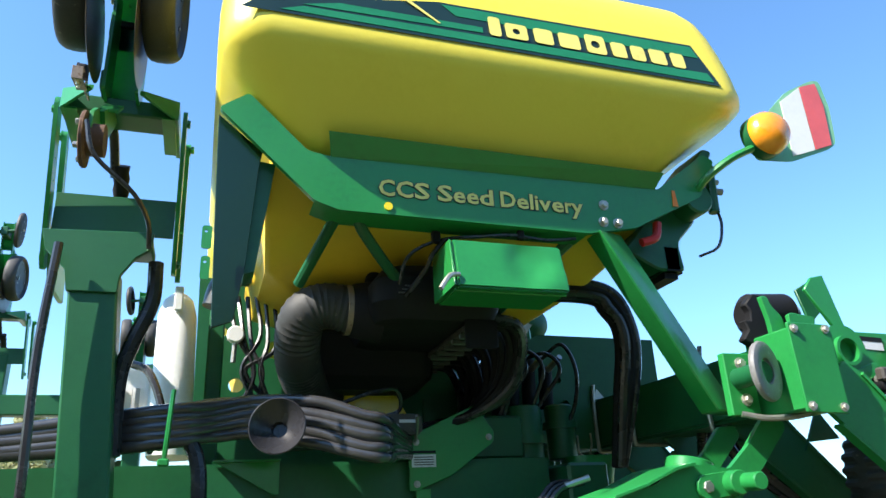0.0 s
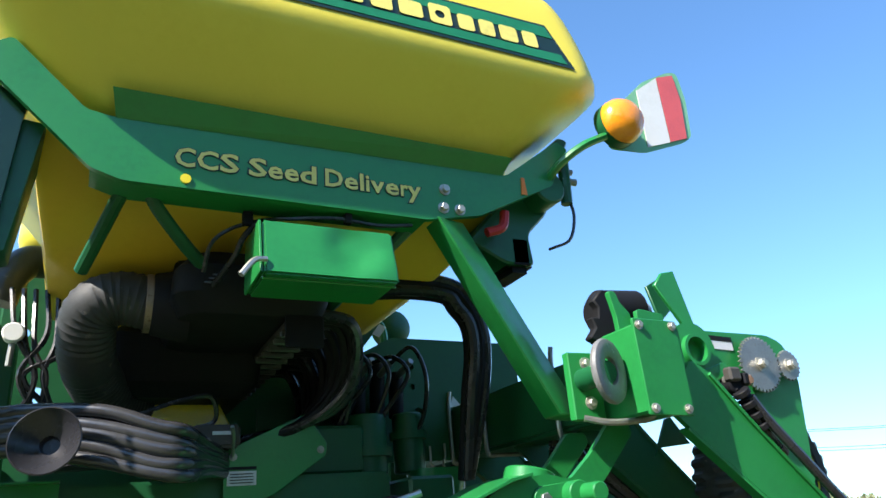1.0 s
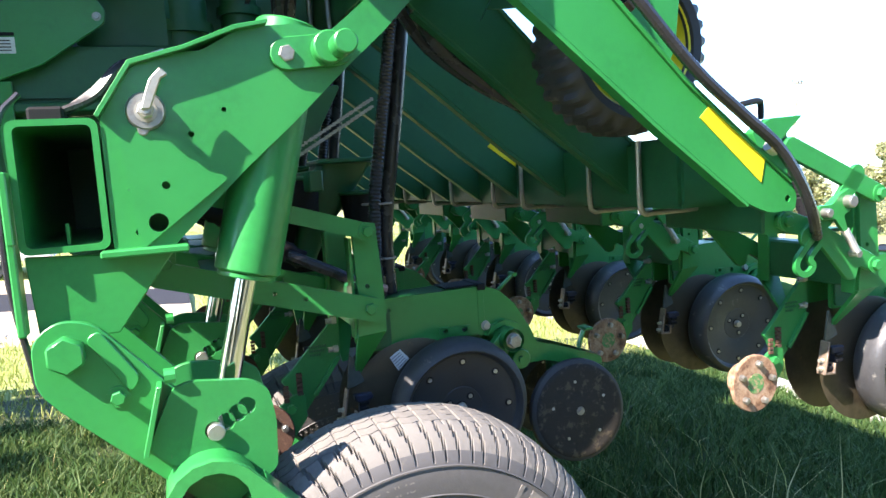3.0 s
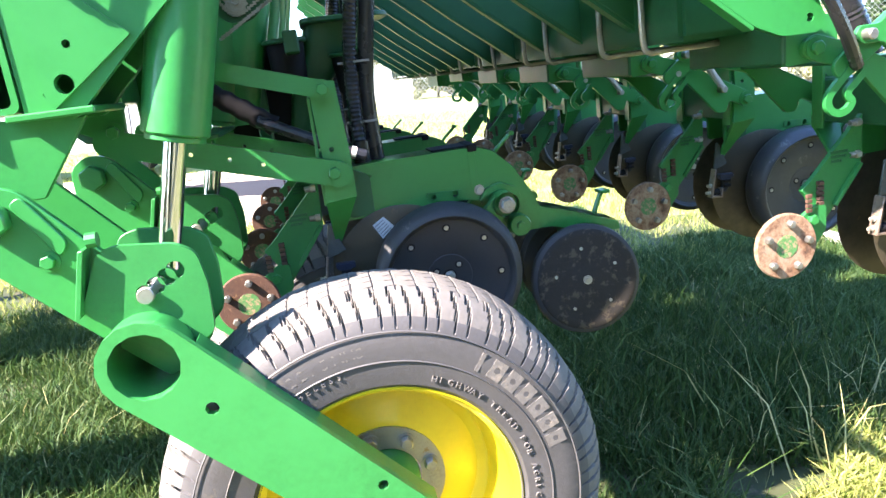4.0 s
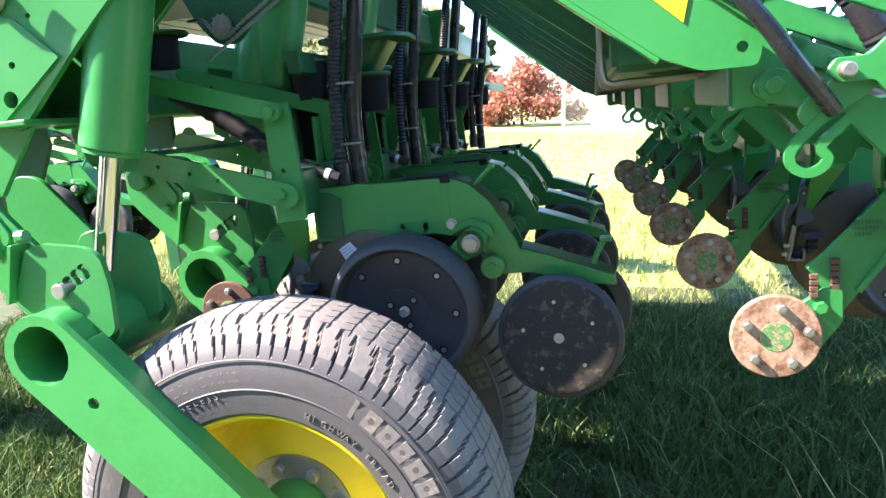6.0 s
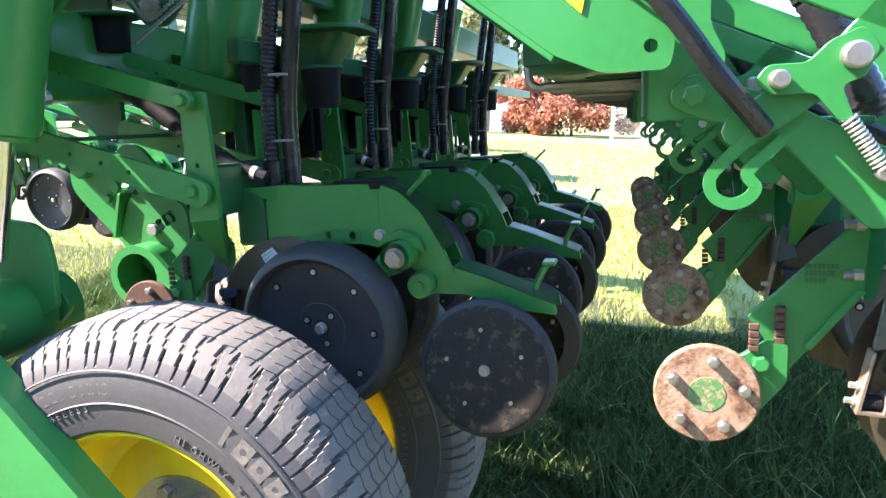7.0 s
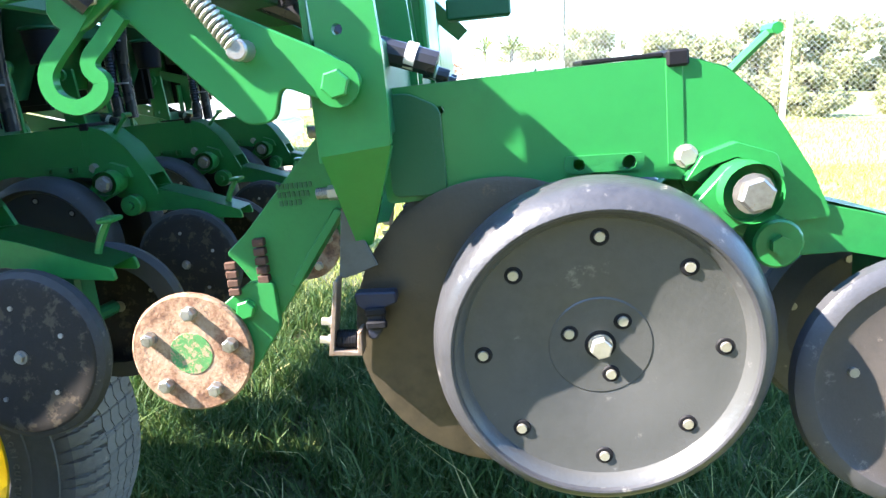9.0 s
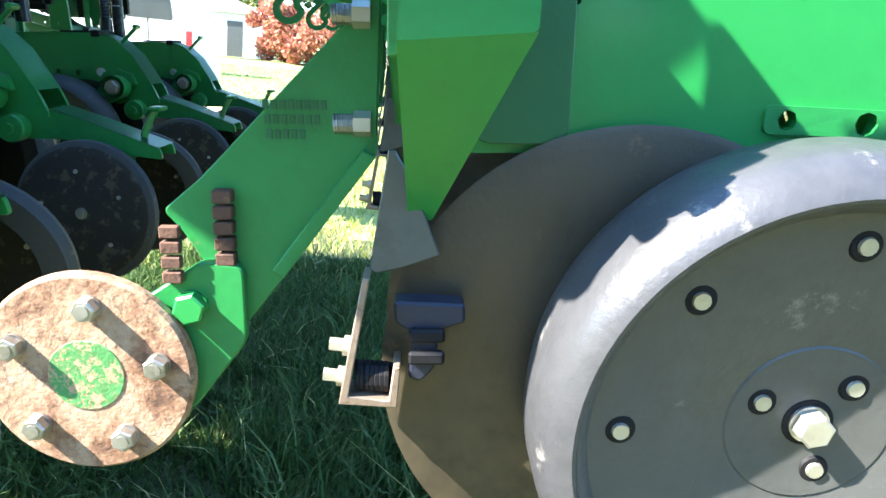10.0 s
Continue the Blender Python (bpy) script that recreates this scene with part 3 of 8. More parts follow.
def build_tank_frame():
    t = thing("tank_frame", (1.0, 1.75, 2.1), "dark green steel frame carrying the seed tank", "tank frame")
    band = [(0.486, 2.633), (1.235, 2.628), (1.40, 2.66), (1.66, 2.79), (1.74, 2.93), (1.70, 2.95), (1.50, 2.800), (0.455, 2.790), (0.40, 2.80), (0.24, 2.955), (0.165, 2.90), (0.42, 2.655)]
    part("side_band", plate(band, 1.698, 1.716, [(1.293, 2.724, 0.006)], 0.002, 0.012), GREEN, t)
    fl = bmesh.new()
    rim = [fl.verts.new(v) for v in ((0.462, 1.697, 2.788), (1.488, 1.697, 2.798), (1.500, 1.655, 2.836), (0.450, 1.655, 2.842), (0.462, 1.701, 2.791), (1.488, 1.701, 2.801), (1.500, 1.659, 2.839), (0.450, 1.659, 2.845))]
    for ids in ((0, 1, 2, 3), (7, 6, 5, 4), (0, 4, 5, 1), (3, 2, 6, 7), (0, 3, 7, 4), (1, 5, 6, 2)):
        fl.faces.new([rim[k] for k in ids])
    part("upper_flange", fl, GREEN, t, "", 0.1)
    part("lip", plate([(0.42, 2.655), (0.486, 2.633), (1.235, 2.628), (1.235, 2.634), (0.488, 2.639), (0.424, 2.661)], 1.716, 1.80, (), 0.001), GREEN, t)
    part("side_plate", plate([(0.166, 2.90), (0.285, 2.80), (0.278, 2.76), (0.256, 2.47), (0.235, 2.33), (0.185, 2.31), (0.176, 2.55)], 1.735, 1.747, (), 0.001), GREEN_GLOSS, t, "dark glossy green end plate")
    part("post_strip", plate([(0.276, 2.78), (0.322, 2.775), (0.280, 2.465), (0.254, 2.455)], 1.752, 1.85, (), 0.001), GREEN_SHADED, t)
    part("rear_post", box(0.18, 0.24, 2.80, 2.88, 2.05, 2.80, 0.006), GREEN_SHADED, t)
    part("rear_post", box(1.36, 1.42, 2.80, 2.88, 2.05, 2.80, 0.006), GREEN_SHADED, t)
    part("hanging_tab", plate([(0.148, 2.50), (0.172, 2.50), (0.172, 2.56), (0.148, 2.56)], 1.70, 1.706, [(0.158, 2.545, 0.004)], 0, 0.008), GREEN, t)
    part("hanging_tab", plate([(0.150, 2.42), (0.172, 2.42), (0.172, 2.48), (0.150, 2.48)], 1.70, 1.706, [(0.160, 2.465, 0.004)], 0, 0.008), GREEN, t)
    part("support_rail", rod((0.49, 1.79, 2.645), (0.42, 1.985, 2.515), 0.017, 10), GREEN_SHADED, t)
    part("support_rail", hose([(0.55, 1.78, 2.65), (0.575, 1.80, 2.615), (0.64, 1.86, 2.562), (0.69, 1.91, 2.53), (0.71, 1.94, 2.51)], 0.017, 10), GREEN_SHADED, t)
    part("support_rail", rod((1.22, 1.80, 2.64), (1.05, 2.1, 2.46), 0.018, 8), GREEN_SHADED, t)
    brace = plate([(1.262, 2.64), (1.36, 2.645), (1.675, 2.11), (1.575, 2.11)], 1.690, 1.772, (), 0.004)
    for v in brace.verts:
        # the strut is turned a little about its length, its outer edge farther in
        v.co.y += 0.42 * ((v.co.x - 1.262) * 0.863 + (v.co.z - 2.64) * 0.505)
    part("diagonal_brace", brace, GREEN, t)
    part("brace_foot", box(1.60, 1.70, 1.664, 1.69, 2.09, 2.27, 0.003), GREEN, t)
    for x, z in ((1.293, 2.724), (1.285, 2.668), (1.335, 2.668)):
        part("bolt", bolt(x, 1.698, z, 0.011), ZINC, t, "zinc bolt")
    for z in (2.239, 2.135):
        part("bolt", bolt(1.655, 1.664, z, 0.012), ZINC, t, "zinc bolt")
    part("plug", rod((0.62, 1.712, 2.655), (0.62, 1.694, 2.655), 0.012, 12), YELLOW, t, "yellow plug")
    # wide bold lettering, a dark rim round each letter
    for ch, x0, x1 in (("C", 0.594, 0.639), ("C", 0.643, 0.691), ("S", 0.695, 0.739), ("S", 0.762, 0.806), ("e", 0.809, 0.845), ("e", 0.849, 0.885), ("d", 0.888, 0.930),
                       ("D", 0.953, 1.000), ("e", 1.004, 1.041), ("l", 1.046, 1.056), ("i", 1.062, 1.072), ("v", 1.075, 1.114), ("e", 1.117, 1.155), ("r", 1.160, 1.182), ("y", 1.180, 1.220)):
        bm = letters(ch, 0.068, 0.0012, 0.0014)
        lo, hi = min(v.co.x for v in bm.verts), max(v.co.x for v in bm.verts)
        put = Matrix.Translation(((x0 + x1) / 2, 1.6955, 2.687)) @ Matrix.Diagonal(((x1 - x0) / (hi - lo), 1, 1, 1)) @ Matrix.Translation((-(lo + hi) / 2, 0, 0))
        face = part("letter", moved(bm, put), DECAL_YELLOW, t, "pale yellow bold letter")
        part("letter_rim", moved(letters(ch, 0.068, 0.0006, 0.0036), Matrix.Translation((0, 0.0008, 0)) @ put), DECAL_DARK, face, "dark letter outline")
    # rear bracket with valves
    part("rear_bracket", plate([(1.40, 2.62), (1.52, 2.56), (1.62, 2.56), (1.61, 2.66), (1.69, 2.74), (1.74, 2.90), (1.82, 3.02), (1.78, 3.03), (1.62, 2.86)], 1.78, 1.93, (), 0.006, 0.02), GREEN_SHADED, t)
    part("valve_body", rod((1.655, 1.70, 2.79), (1.655, 1.88, 2.79), 0.055, 18, bevel=0.006), GREEN_SHADED, t)
    part("valve_stem", rod((1.74, 1.74, 2.76), (1.75, 1.74, 2.93), 0.018, 10), GREEN_SHADED, t)
    part("valve_cap", rod((1.73, 1.74, 2.84), (1.785, 1.74, 2.84), 0.012, 8), STEEL, t)
    part("valve_cap", rod((1.73, 1.74, 2.87), (1.775, 1.74, 2.875), 0.010, 8), STEEL, t)
    part("red_lever", hose([(1.44, 1.74, 2.63), (1.49, 1.735, 2.65), (1.505, 1.735, 2.70)], 0.014, 8), RED_PLASTIC, t, "red plastic lever")
    part("cable", hose([(1.75, 1.74, 2.78), (1.76, 1.74, 2.72), (1.73, 1.74, 2.64), (1.65, 1.74, 2.60)], 0.005, 6), HOSE, t, "thin black cable")
    part("black_motor", box(1.53, 1.62, 1.78, 1.95, 2.54, 2.66, 0.02, 2), BLACK_PLASTIC, t)
    part("cable", hose([(0.69, 1.86, 2.49), (0.70, 1.82, 2.55), (0.745, 1.80, 2.588), (0.814, 1.77, 2.605), (0.88, 1.73, 2.600), (0.99, 1.725, 2.612), (1.10, 1.725, 2.606), (1.20, 1.725, 2.618)], 0.0055, 6), HOSE, t, "thin black cable")
    part("cable", hose([(0.72, 1.90, 2.47), (0.755, 1.82, 2.52), (0.77, 1.79, 2.56), (0.80, 1.77, 2.60)], 0.0075, 6), HOSE, t, "thin black cable")
    part("cable_clip", box(0.765, 0.79, 1.765, 1.785, 2.59, 2.625, 0.003), BLACK_PLASTIC, t)
    part("cable_clip", box(1.01, 1.03, 1.716, 1.735, 2.600, 2.628, 0.003), BLACK_PLASTIC, t)
    part("orange_tag", plate([(1.545, 2.745), (1.565, 2.745), (1.56, 2.80), (1.55, 2.80)], 1.694, 1.697, (), 0), ORANGE, t, "small orange tag")
    return t


def build_cover_box():
    t = thing("cover_box", (0.95, 1.7, 2.41), "dented bright green sheet steel cover box under the tank", "cover box")
    bm = box(0.795, 1.125, 1.655, 1.84, 2.425, 2.572, 0.006, 2)
    ed = [e for e in bm.edges if e.calc_length() > 0.1]
    bmesh.ops.subdivide_edges(bm, edges=ed, cuts=14, use_grid_fill=True)
    for v in bm.verts:
        f = (2.572 - v.co.z) / 0.147
        if v.co.y < 1.70:
            v.co.y += 0.035 * (1 - f)
            for cx, cz, cr, cd in ((1.02, 2.500, 0.080, 0.012), (1.085, 2.470, 0.050, -0.007), (0.985, 2.535, 0.040, 0.004), (1.045, 2.455, 0.035, -0.005)):
                d = math.hypot(v.co.x - cx, v.co.z - cz)
                if d < cr:
                    v.co.y += cd * (1 - (d / cr) ** 2)
    part("shell", bm, GREEN, t)
    part("rim_edge", box(0.794, 1.126, 1.684, 1.689, 2.421, 2.429, 0.002), GREEN, t)
    part("side_flap", plate([(1.66, 2.43), (1.84, 2.43), (1.84, 2.57), (1.69, 2.57)], 0.786, 0.792, (), 0.001, 0, 'x'), GREEN, t)
    part("lever", hose([(0.80, 1.66, 2.46), (0.77, 1.65, 2.45), (0.74, 1.64, 2.41)], 0.007, 6), ZINC, t, "bare steel lever")
    return t


def build_reflector():
    t = thing("warning_lamp", (1.66, 1.62, 2.85), "amber warning lamp with red and white reflector plate on green arm", "warning lamp")
    part("arm", hose([(1.66, 1.75, 2.80), (1.665, 1.66, 2.84), (1.72, 1.60, 2.885), (1.80, 1.585, 2.925)], 0.013, 8), GREEN, t)
    part("back_plate", plate([(1.827, 2.896), (1.972, 2.907), (2.148, 2.974), (2.192, 3.004), (2.205, 3.153), (2.188, 3.259), (2.142, 3.249), (2.018, 3.182), (1.897, 3.067), (1.82, 2.987)], 1.603, 1.607, (), 0.0, 0.02), PALE_GREEN, t, "pale green plate")
    part("white_strip", plate([(1.982, 2.927), (2.085, 2.964), (2.082, 3.211), (1.983, 3.139)], 1.599, 1.601, (), 0), WHITE, t, "white reflective strip")
    part("red_strip", plate([(2.089, 2.966), (2.165, 2.994), (2.176, 3.149), (2.162, 3.240), (2.086, 3.213)], 1.599, 1.601, (), 0), RED, t, "red reflective strip")
    part("lamp_body", lathe([(0.0, 0.0), (0.075, 0.0), (0.075, 0.035), (0.0, 0.035)], 24, at=(1.855, 1.567, 2.975)), GREEN_SHADED, t)
    part("lens", lathe([(0.0, -0.055), (0.03, -0.052), (0.055, -0.042), (0.070, -0.022), (0.075, 0.0), (0.0, 0.0)], 28, at=(1.855, 1.565, 2.975)), AMBER, t, "faceted amber lens")
    part("clamp", box(1.80, 1.835, 1.575, 1.61, 2.92, 3.02, 0.004), GREEN, t)
    return t


# ---- wing hinge: hollow tube, bracket plate, pins ----
def build_hinge():
    t = thing("hinge_bracket", (1.1, 1.9, 1.5), "bright green steel hinge bracket with hollow square tube and pins", "hinge bracket")
    outer = round_corners([(0.986, 1.548), (1.138, 1.548), (1.138, 1.792), (0.986, 1.792)], 0.02, 5)
    inner = round_corners([(0.998, 1.560), (1.126, 1.560), (1.126, 1.780), (0.998, 1.780)], 0.014, 5)
    bm = bmesh.new()
    L = 3.1
    rings = [[bm.verts.new((p.x, y, p.y)) for p in pts] for pts, y in ((inner, 1.70 + L), (inner, 1.70), (outer, 1.70), (outer, 1.70 + L))]
    for a, b in zip(rings, rings[1:] + rings[:1]):
        for i in range(len(a)):
            bm.faces.new((a[i], a[(i + 1) % len(a)], b[(i + 1) % len(a)], b[i]))
    part("square_tube", bm, GREEN, t, "hollow square tube, open end")
    part("tube_stop", box(1.06, 1.066, 1.74, 1.76, 1.56, 1.60, 0.001), GREEN, t)
    outline = [(1.142, 1.79), (1.205, 1.885), (1.30, 1.912), (1.33, 1.912), (1.40, 1.95), (1.46, 1.962), (1.52, 1.965), (1.585, 1.95), (1.66, 2.01), (1.735, 2.09), (1.80, 2.09), (1.81, 2.06), (1.70, 1.95), (1.63, 1.89), (1.50, 1.77), (1.40, 1.685), (1.23, 1.525), (1.142, 1.525)]
    part("bracket_plate", plate(outline, 1.704, 1.722, [(1.30, 1.755, 0.006), (1.365, 1.80, 0.005), (1.19, 1.70, 0.008), (1.185, 1.655, 0.008), (1.245, 1.66, 0.008), (1.19, 1.575, 0.008), (1.225, 1.59, 0.018)], 0, 0.012), GREEN, t)
    part("bracket_plate", plate(outline, 1.90, 1.918, (), 0.002, 0.012), GREEN, t)
    part("doubler", plate([(1.19, 1.54), (1.36, 1.665), (1.27, 1.75), (1.175, 1.78), (1.17, 1.74)], 1.696, 1.704, [(1.245, 1.66, 0.008), (1.225, 1.59, 0.018)], 0, 0.006), GREEN, t)
    part("flange", plate([(1.142, 1.79), (1.205, 1.885), (1.30, 1.912), (1.40, 1.95), (1.46, 1.962), (1.46, 1.970), (1.395, 1.958), (1.30, 1.920), (1.20, 1.893), (1.134, 1.795)], 1.68, 1.90, (), 0.001), GREEN, t)
    part("lower_flange", box(1.12, 1.275, 1.665, 1.90, 1.532, 1.546, 0.003), GREEN, t)
    part("lower_gusset", plate([(0.99, 1.545), (1.245, 1.53), (1.135, 1.385), (1.00, 1.385)], 1.715, 1.73, (), 0.002), GREEN, t)
    part("front_flange", box(0.968, 0.982, 1.69, 1.735, 1.40, 1.70, 0.003), GREEN, t)
    part("side_strap", box(0.972, 0.984, 1.675, 1.70, 1.57, 1.70, 0.002), GREEN, t)
    # locking pin with washer and handle
    pin = part("lock_washer", lathe([(0.0, -0.012), (0.032, -0.012), (0.036, -0.006), (0.036, 0.0), (0.0, 0.0)], 24, at=(1.223, 1.70, 1.800)), STEEL, t, "steel washer")
    part("lock_tab", strip((1.223, 1.80), (1.215, 1.765), 0.06, 0.02, 1.692, 1.698), STEEL, t)
    part("lock_bolt", bolt(1.223, 1.688, 1.80, 0.016, 0.016, 1.3, 0.012), ZINC, t)
    part("lock_handle", plate([(1.215, 1.80), (1.232, 1.80), (1.255, 1.855), (1.268, 1.862), (1.255, 1.875), (1.235, 1.855), (1.225, 1.83)], 1.655, 1.668, (), 0.002), ZINC, t)
    part("bolt", bolt(1.494, 1.700, 1.905, 0.017, 0.014, 1.55, 0.0), STEEL, t, "large steel bolt")
    part("boss_plate", strip((1.494, 1.905), (1.60, 1.915), 0.065, 0.065, 1.690, 1.704), GREEN, t)
    part("hinge_pin", rod((1.595, 1.70, 1.913), (1.595, 1.60, 1.913), 0.024, 20, bevel=0.003), GREEN, t)
    part("hinge_pin_collar", rod((1.575, 1.70, 1.913), (1.575, 1.655, 1.913), 0.033, 20, bevel=0.003), GREEN, t)
    return t


def build_wheel_arm():
    """Lift cylinder, rocker arm and carrying arm of one transport wheel."""
    t = thing("wheel_carrier", (1.27, 1.66, 0.95), "bright green steel wheel arm with open pivot tube and bolt holes", "wheel carrier", "wheel carriers")
    # rocker: two plates from the upper pivot to the cross tube
    rock = [(0.985, 1.39), (1.03, 1.425), (1.09, 1.415), (1.13, 1.37), (1.20, 1.29), (1.40, 1.07), (1.30, 0.98), (1.19, 1.085), (1.02, 1.255), (0.985, 1.30)]
    part("rocker_plate", plate(rock, 1.690, 1.708, (), 0.002, 0.03), GREEN, t)
    part("rocker_plate", plate(rock, 1.875, 1.893, (), 0.002, 0.03), GREEN, t)
    part("rocker_rib", plate([(1.075, 1.385), (1.10, 1.40), (1.165, 1.30), (1.145, 1.27)], 1.683, 1.690, (), 0.002, 0.02), GREEN, t)
    part("pivot_pin", rod((1.043, 1.70, 1.362), (1.043, 1.66, 1.362), 0.036, 6, bevel=0.004), GREEN, t, "large hexagon pivot")
    part("bolt", bolt(1.121, 1.69, 1.267, 0.014, 0.016, 1.5), GREEN, t)
    slot = [(1.215, 1.272), (1.25, 1.282), (1.36, 1.268), (1.395, 1.245), (1.405, 1.18), (1.40, 1.08), (1.32, 1.03), (1.175, 1.15), (1.165, 1.165)]
    part("slot_plate", plate(slot, 1.660, 1.676, [(1.285, 1.178, 0.018), (1.308, 1.191, 0.018), (1.332, 1.205, 0.018), (1.350, 1.216, 0.018)], 0, 0.015), GREEN_WORN, t, "green slotted plate, paint rubbed to rust")
    part("slot_plate", plate(slot, 1.83, 1.846, (), 0.002, 0.015), GREEN_WORN, t)
    part("slot_pin", rod((1.288, 1.75, 1.177), (1.288, 1.645, 1.177), 0.017, 16, bevel=0.002), STEEL, t, "bare steel pin")
    part("slot_web", plate([(1.19, 1.285), (1.20, 1.285), (1.165, 1.155), (1.155, 1.155)], 1.64, 1.70, (), 0.001), GREEN, t)
    part("hose_clamp", rod((1.205, 1.66, 1.30), (1.225, 1.66, 1.30), 0.015, 10), GREEN, t)
    # cross tube, open at the near end, and the carrying arm
    part("cross_tube", pipe((1.272, 1.588, 1.055), (1.272, 1.95, 1.055), 0.088, 0.066), GREEN, t, "open pivot tube, shiny bore")
    d = Vector((1.74 - 1.272, 0.575 - 1.055)).normalized()
    n = Vector((-d.y, d.x))
    c0, c1 = Vector((1.272, 1.055)), Vector((1.735, 0.570))
    pts = []
    for i in range(9):
        a = math.atan2(n.y, n.x) + math.pi * i / 8
        pts.append(c0 + 0.090 * Vector((math.cos(a), math.sin(a))))
    pts += [c1 - n * 0.076, c1 + n * 0.076]
    holes = [(1.272, 1.055, 0.067)]
    for u, w, r in ((0.150, 0.0, 0.014), (0.535, 0.045, 0.012), (0.545, 0.0, 0.013), (0.585, 0.02, 0.013), (0.545, -0.045, 0.012), (0.625, 0.035, 0.0125), (0.62, -0.045, 0.012)):
        q = c0 + d * u + n * w
        holes.append((q.x, q.y, r))
    part("carrying_arm", plate(pts, 1.583, 1.602, holes, 0), GREEN_SCUFFED, t, "bright green arm, scuffed and faintly rusted")
    part("arm_side", plate([c0 + n * 0.088 + d * 0.05, c1 + n * 0.076, c1 + n * 0.066, c0 + n * 0.078 + d * 0.05], 1.602, 1.66, (), 0.001), GREEN, t)
    part("arm_side", plate([c0 - n * 0.088 + d * 0.05, c1 - n * 0.076, c1 - n * 0.066, c0 - n * 0.078 + d * 0.05], 1.602, 1.66, (), 0.001), GREEN, t)
    e = c0 + d * 0.632
    part("axle_bolt", rod((e.x - 0.012, 1.60, e.y - 0.02), (e.x - 0.012, 1.568, e.y - 0.02), 0.019, 14, bevel=0.004), STEEL, t, "bright steel bolt")
    part("axle", rod((1.70, 1.60, 0.59), (1.70, 1.85, 0.59), 0.045, 18), GREEN_SHADED, t)
    return t


def build_cylinder():
    t = thing("lift_cylinder", (1.33, 1.77, 1.25), "green hydraulic lift cylinder with shiny chrome rod", "hydraulic cylinder", "lift cylinders")
    a, b = Vector((1.52, 1.79, 1.98)), Vector((1.315, 1.77, 1.20))
    u = (b - a).normalized()
    e = a + u * 0.53
    part("barrel", rod(a, e, 0.068, 32, bevel=0.004), GREEN, t)
    part("gland", rod(e, e + u * 0.012, 0.060, 32, bevel=0.002), GREEN, t)
    part("rod", rod(e, b, 0.024, 24), CHROME, t, "shiny chrome rod")
    part("port", rod(e - u * 0.05, e - u * 0.05 + Vector((0.02, 0.09, 0.02)), 0.016, 10), STEEL, t)
    return t


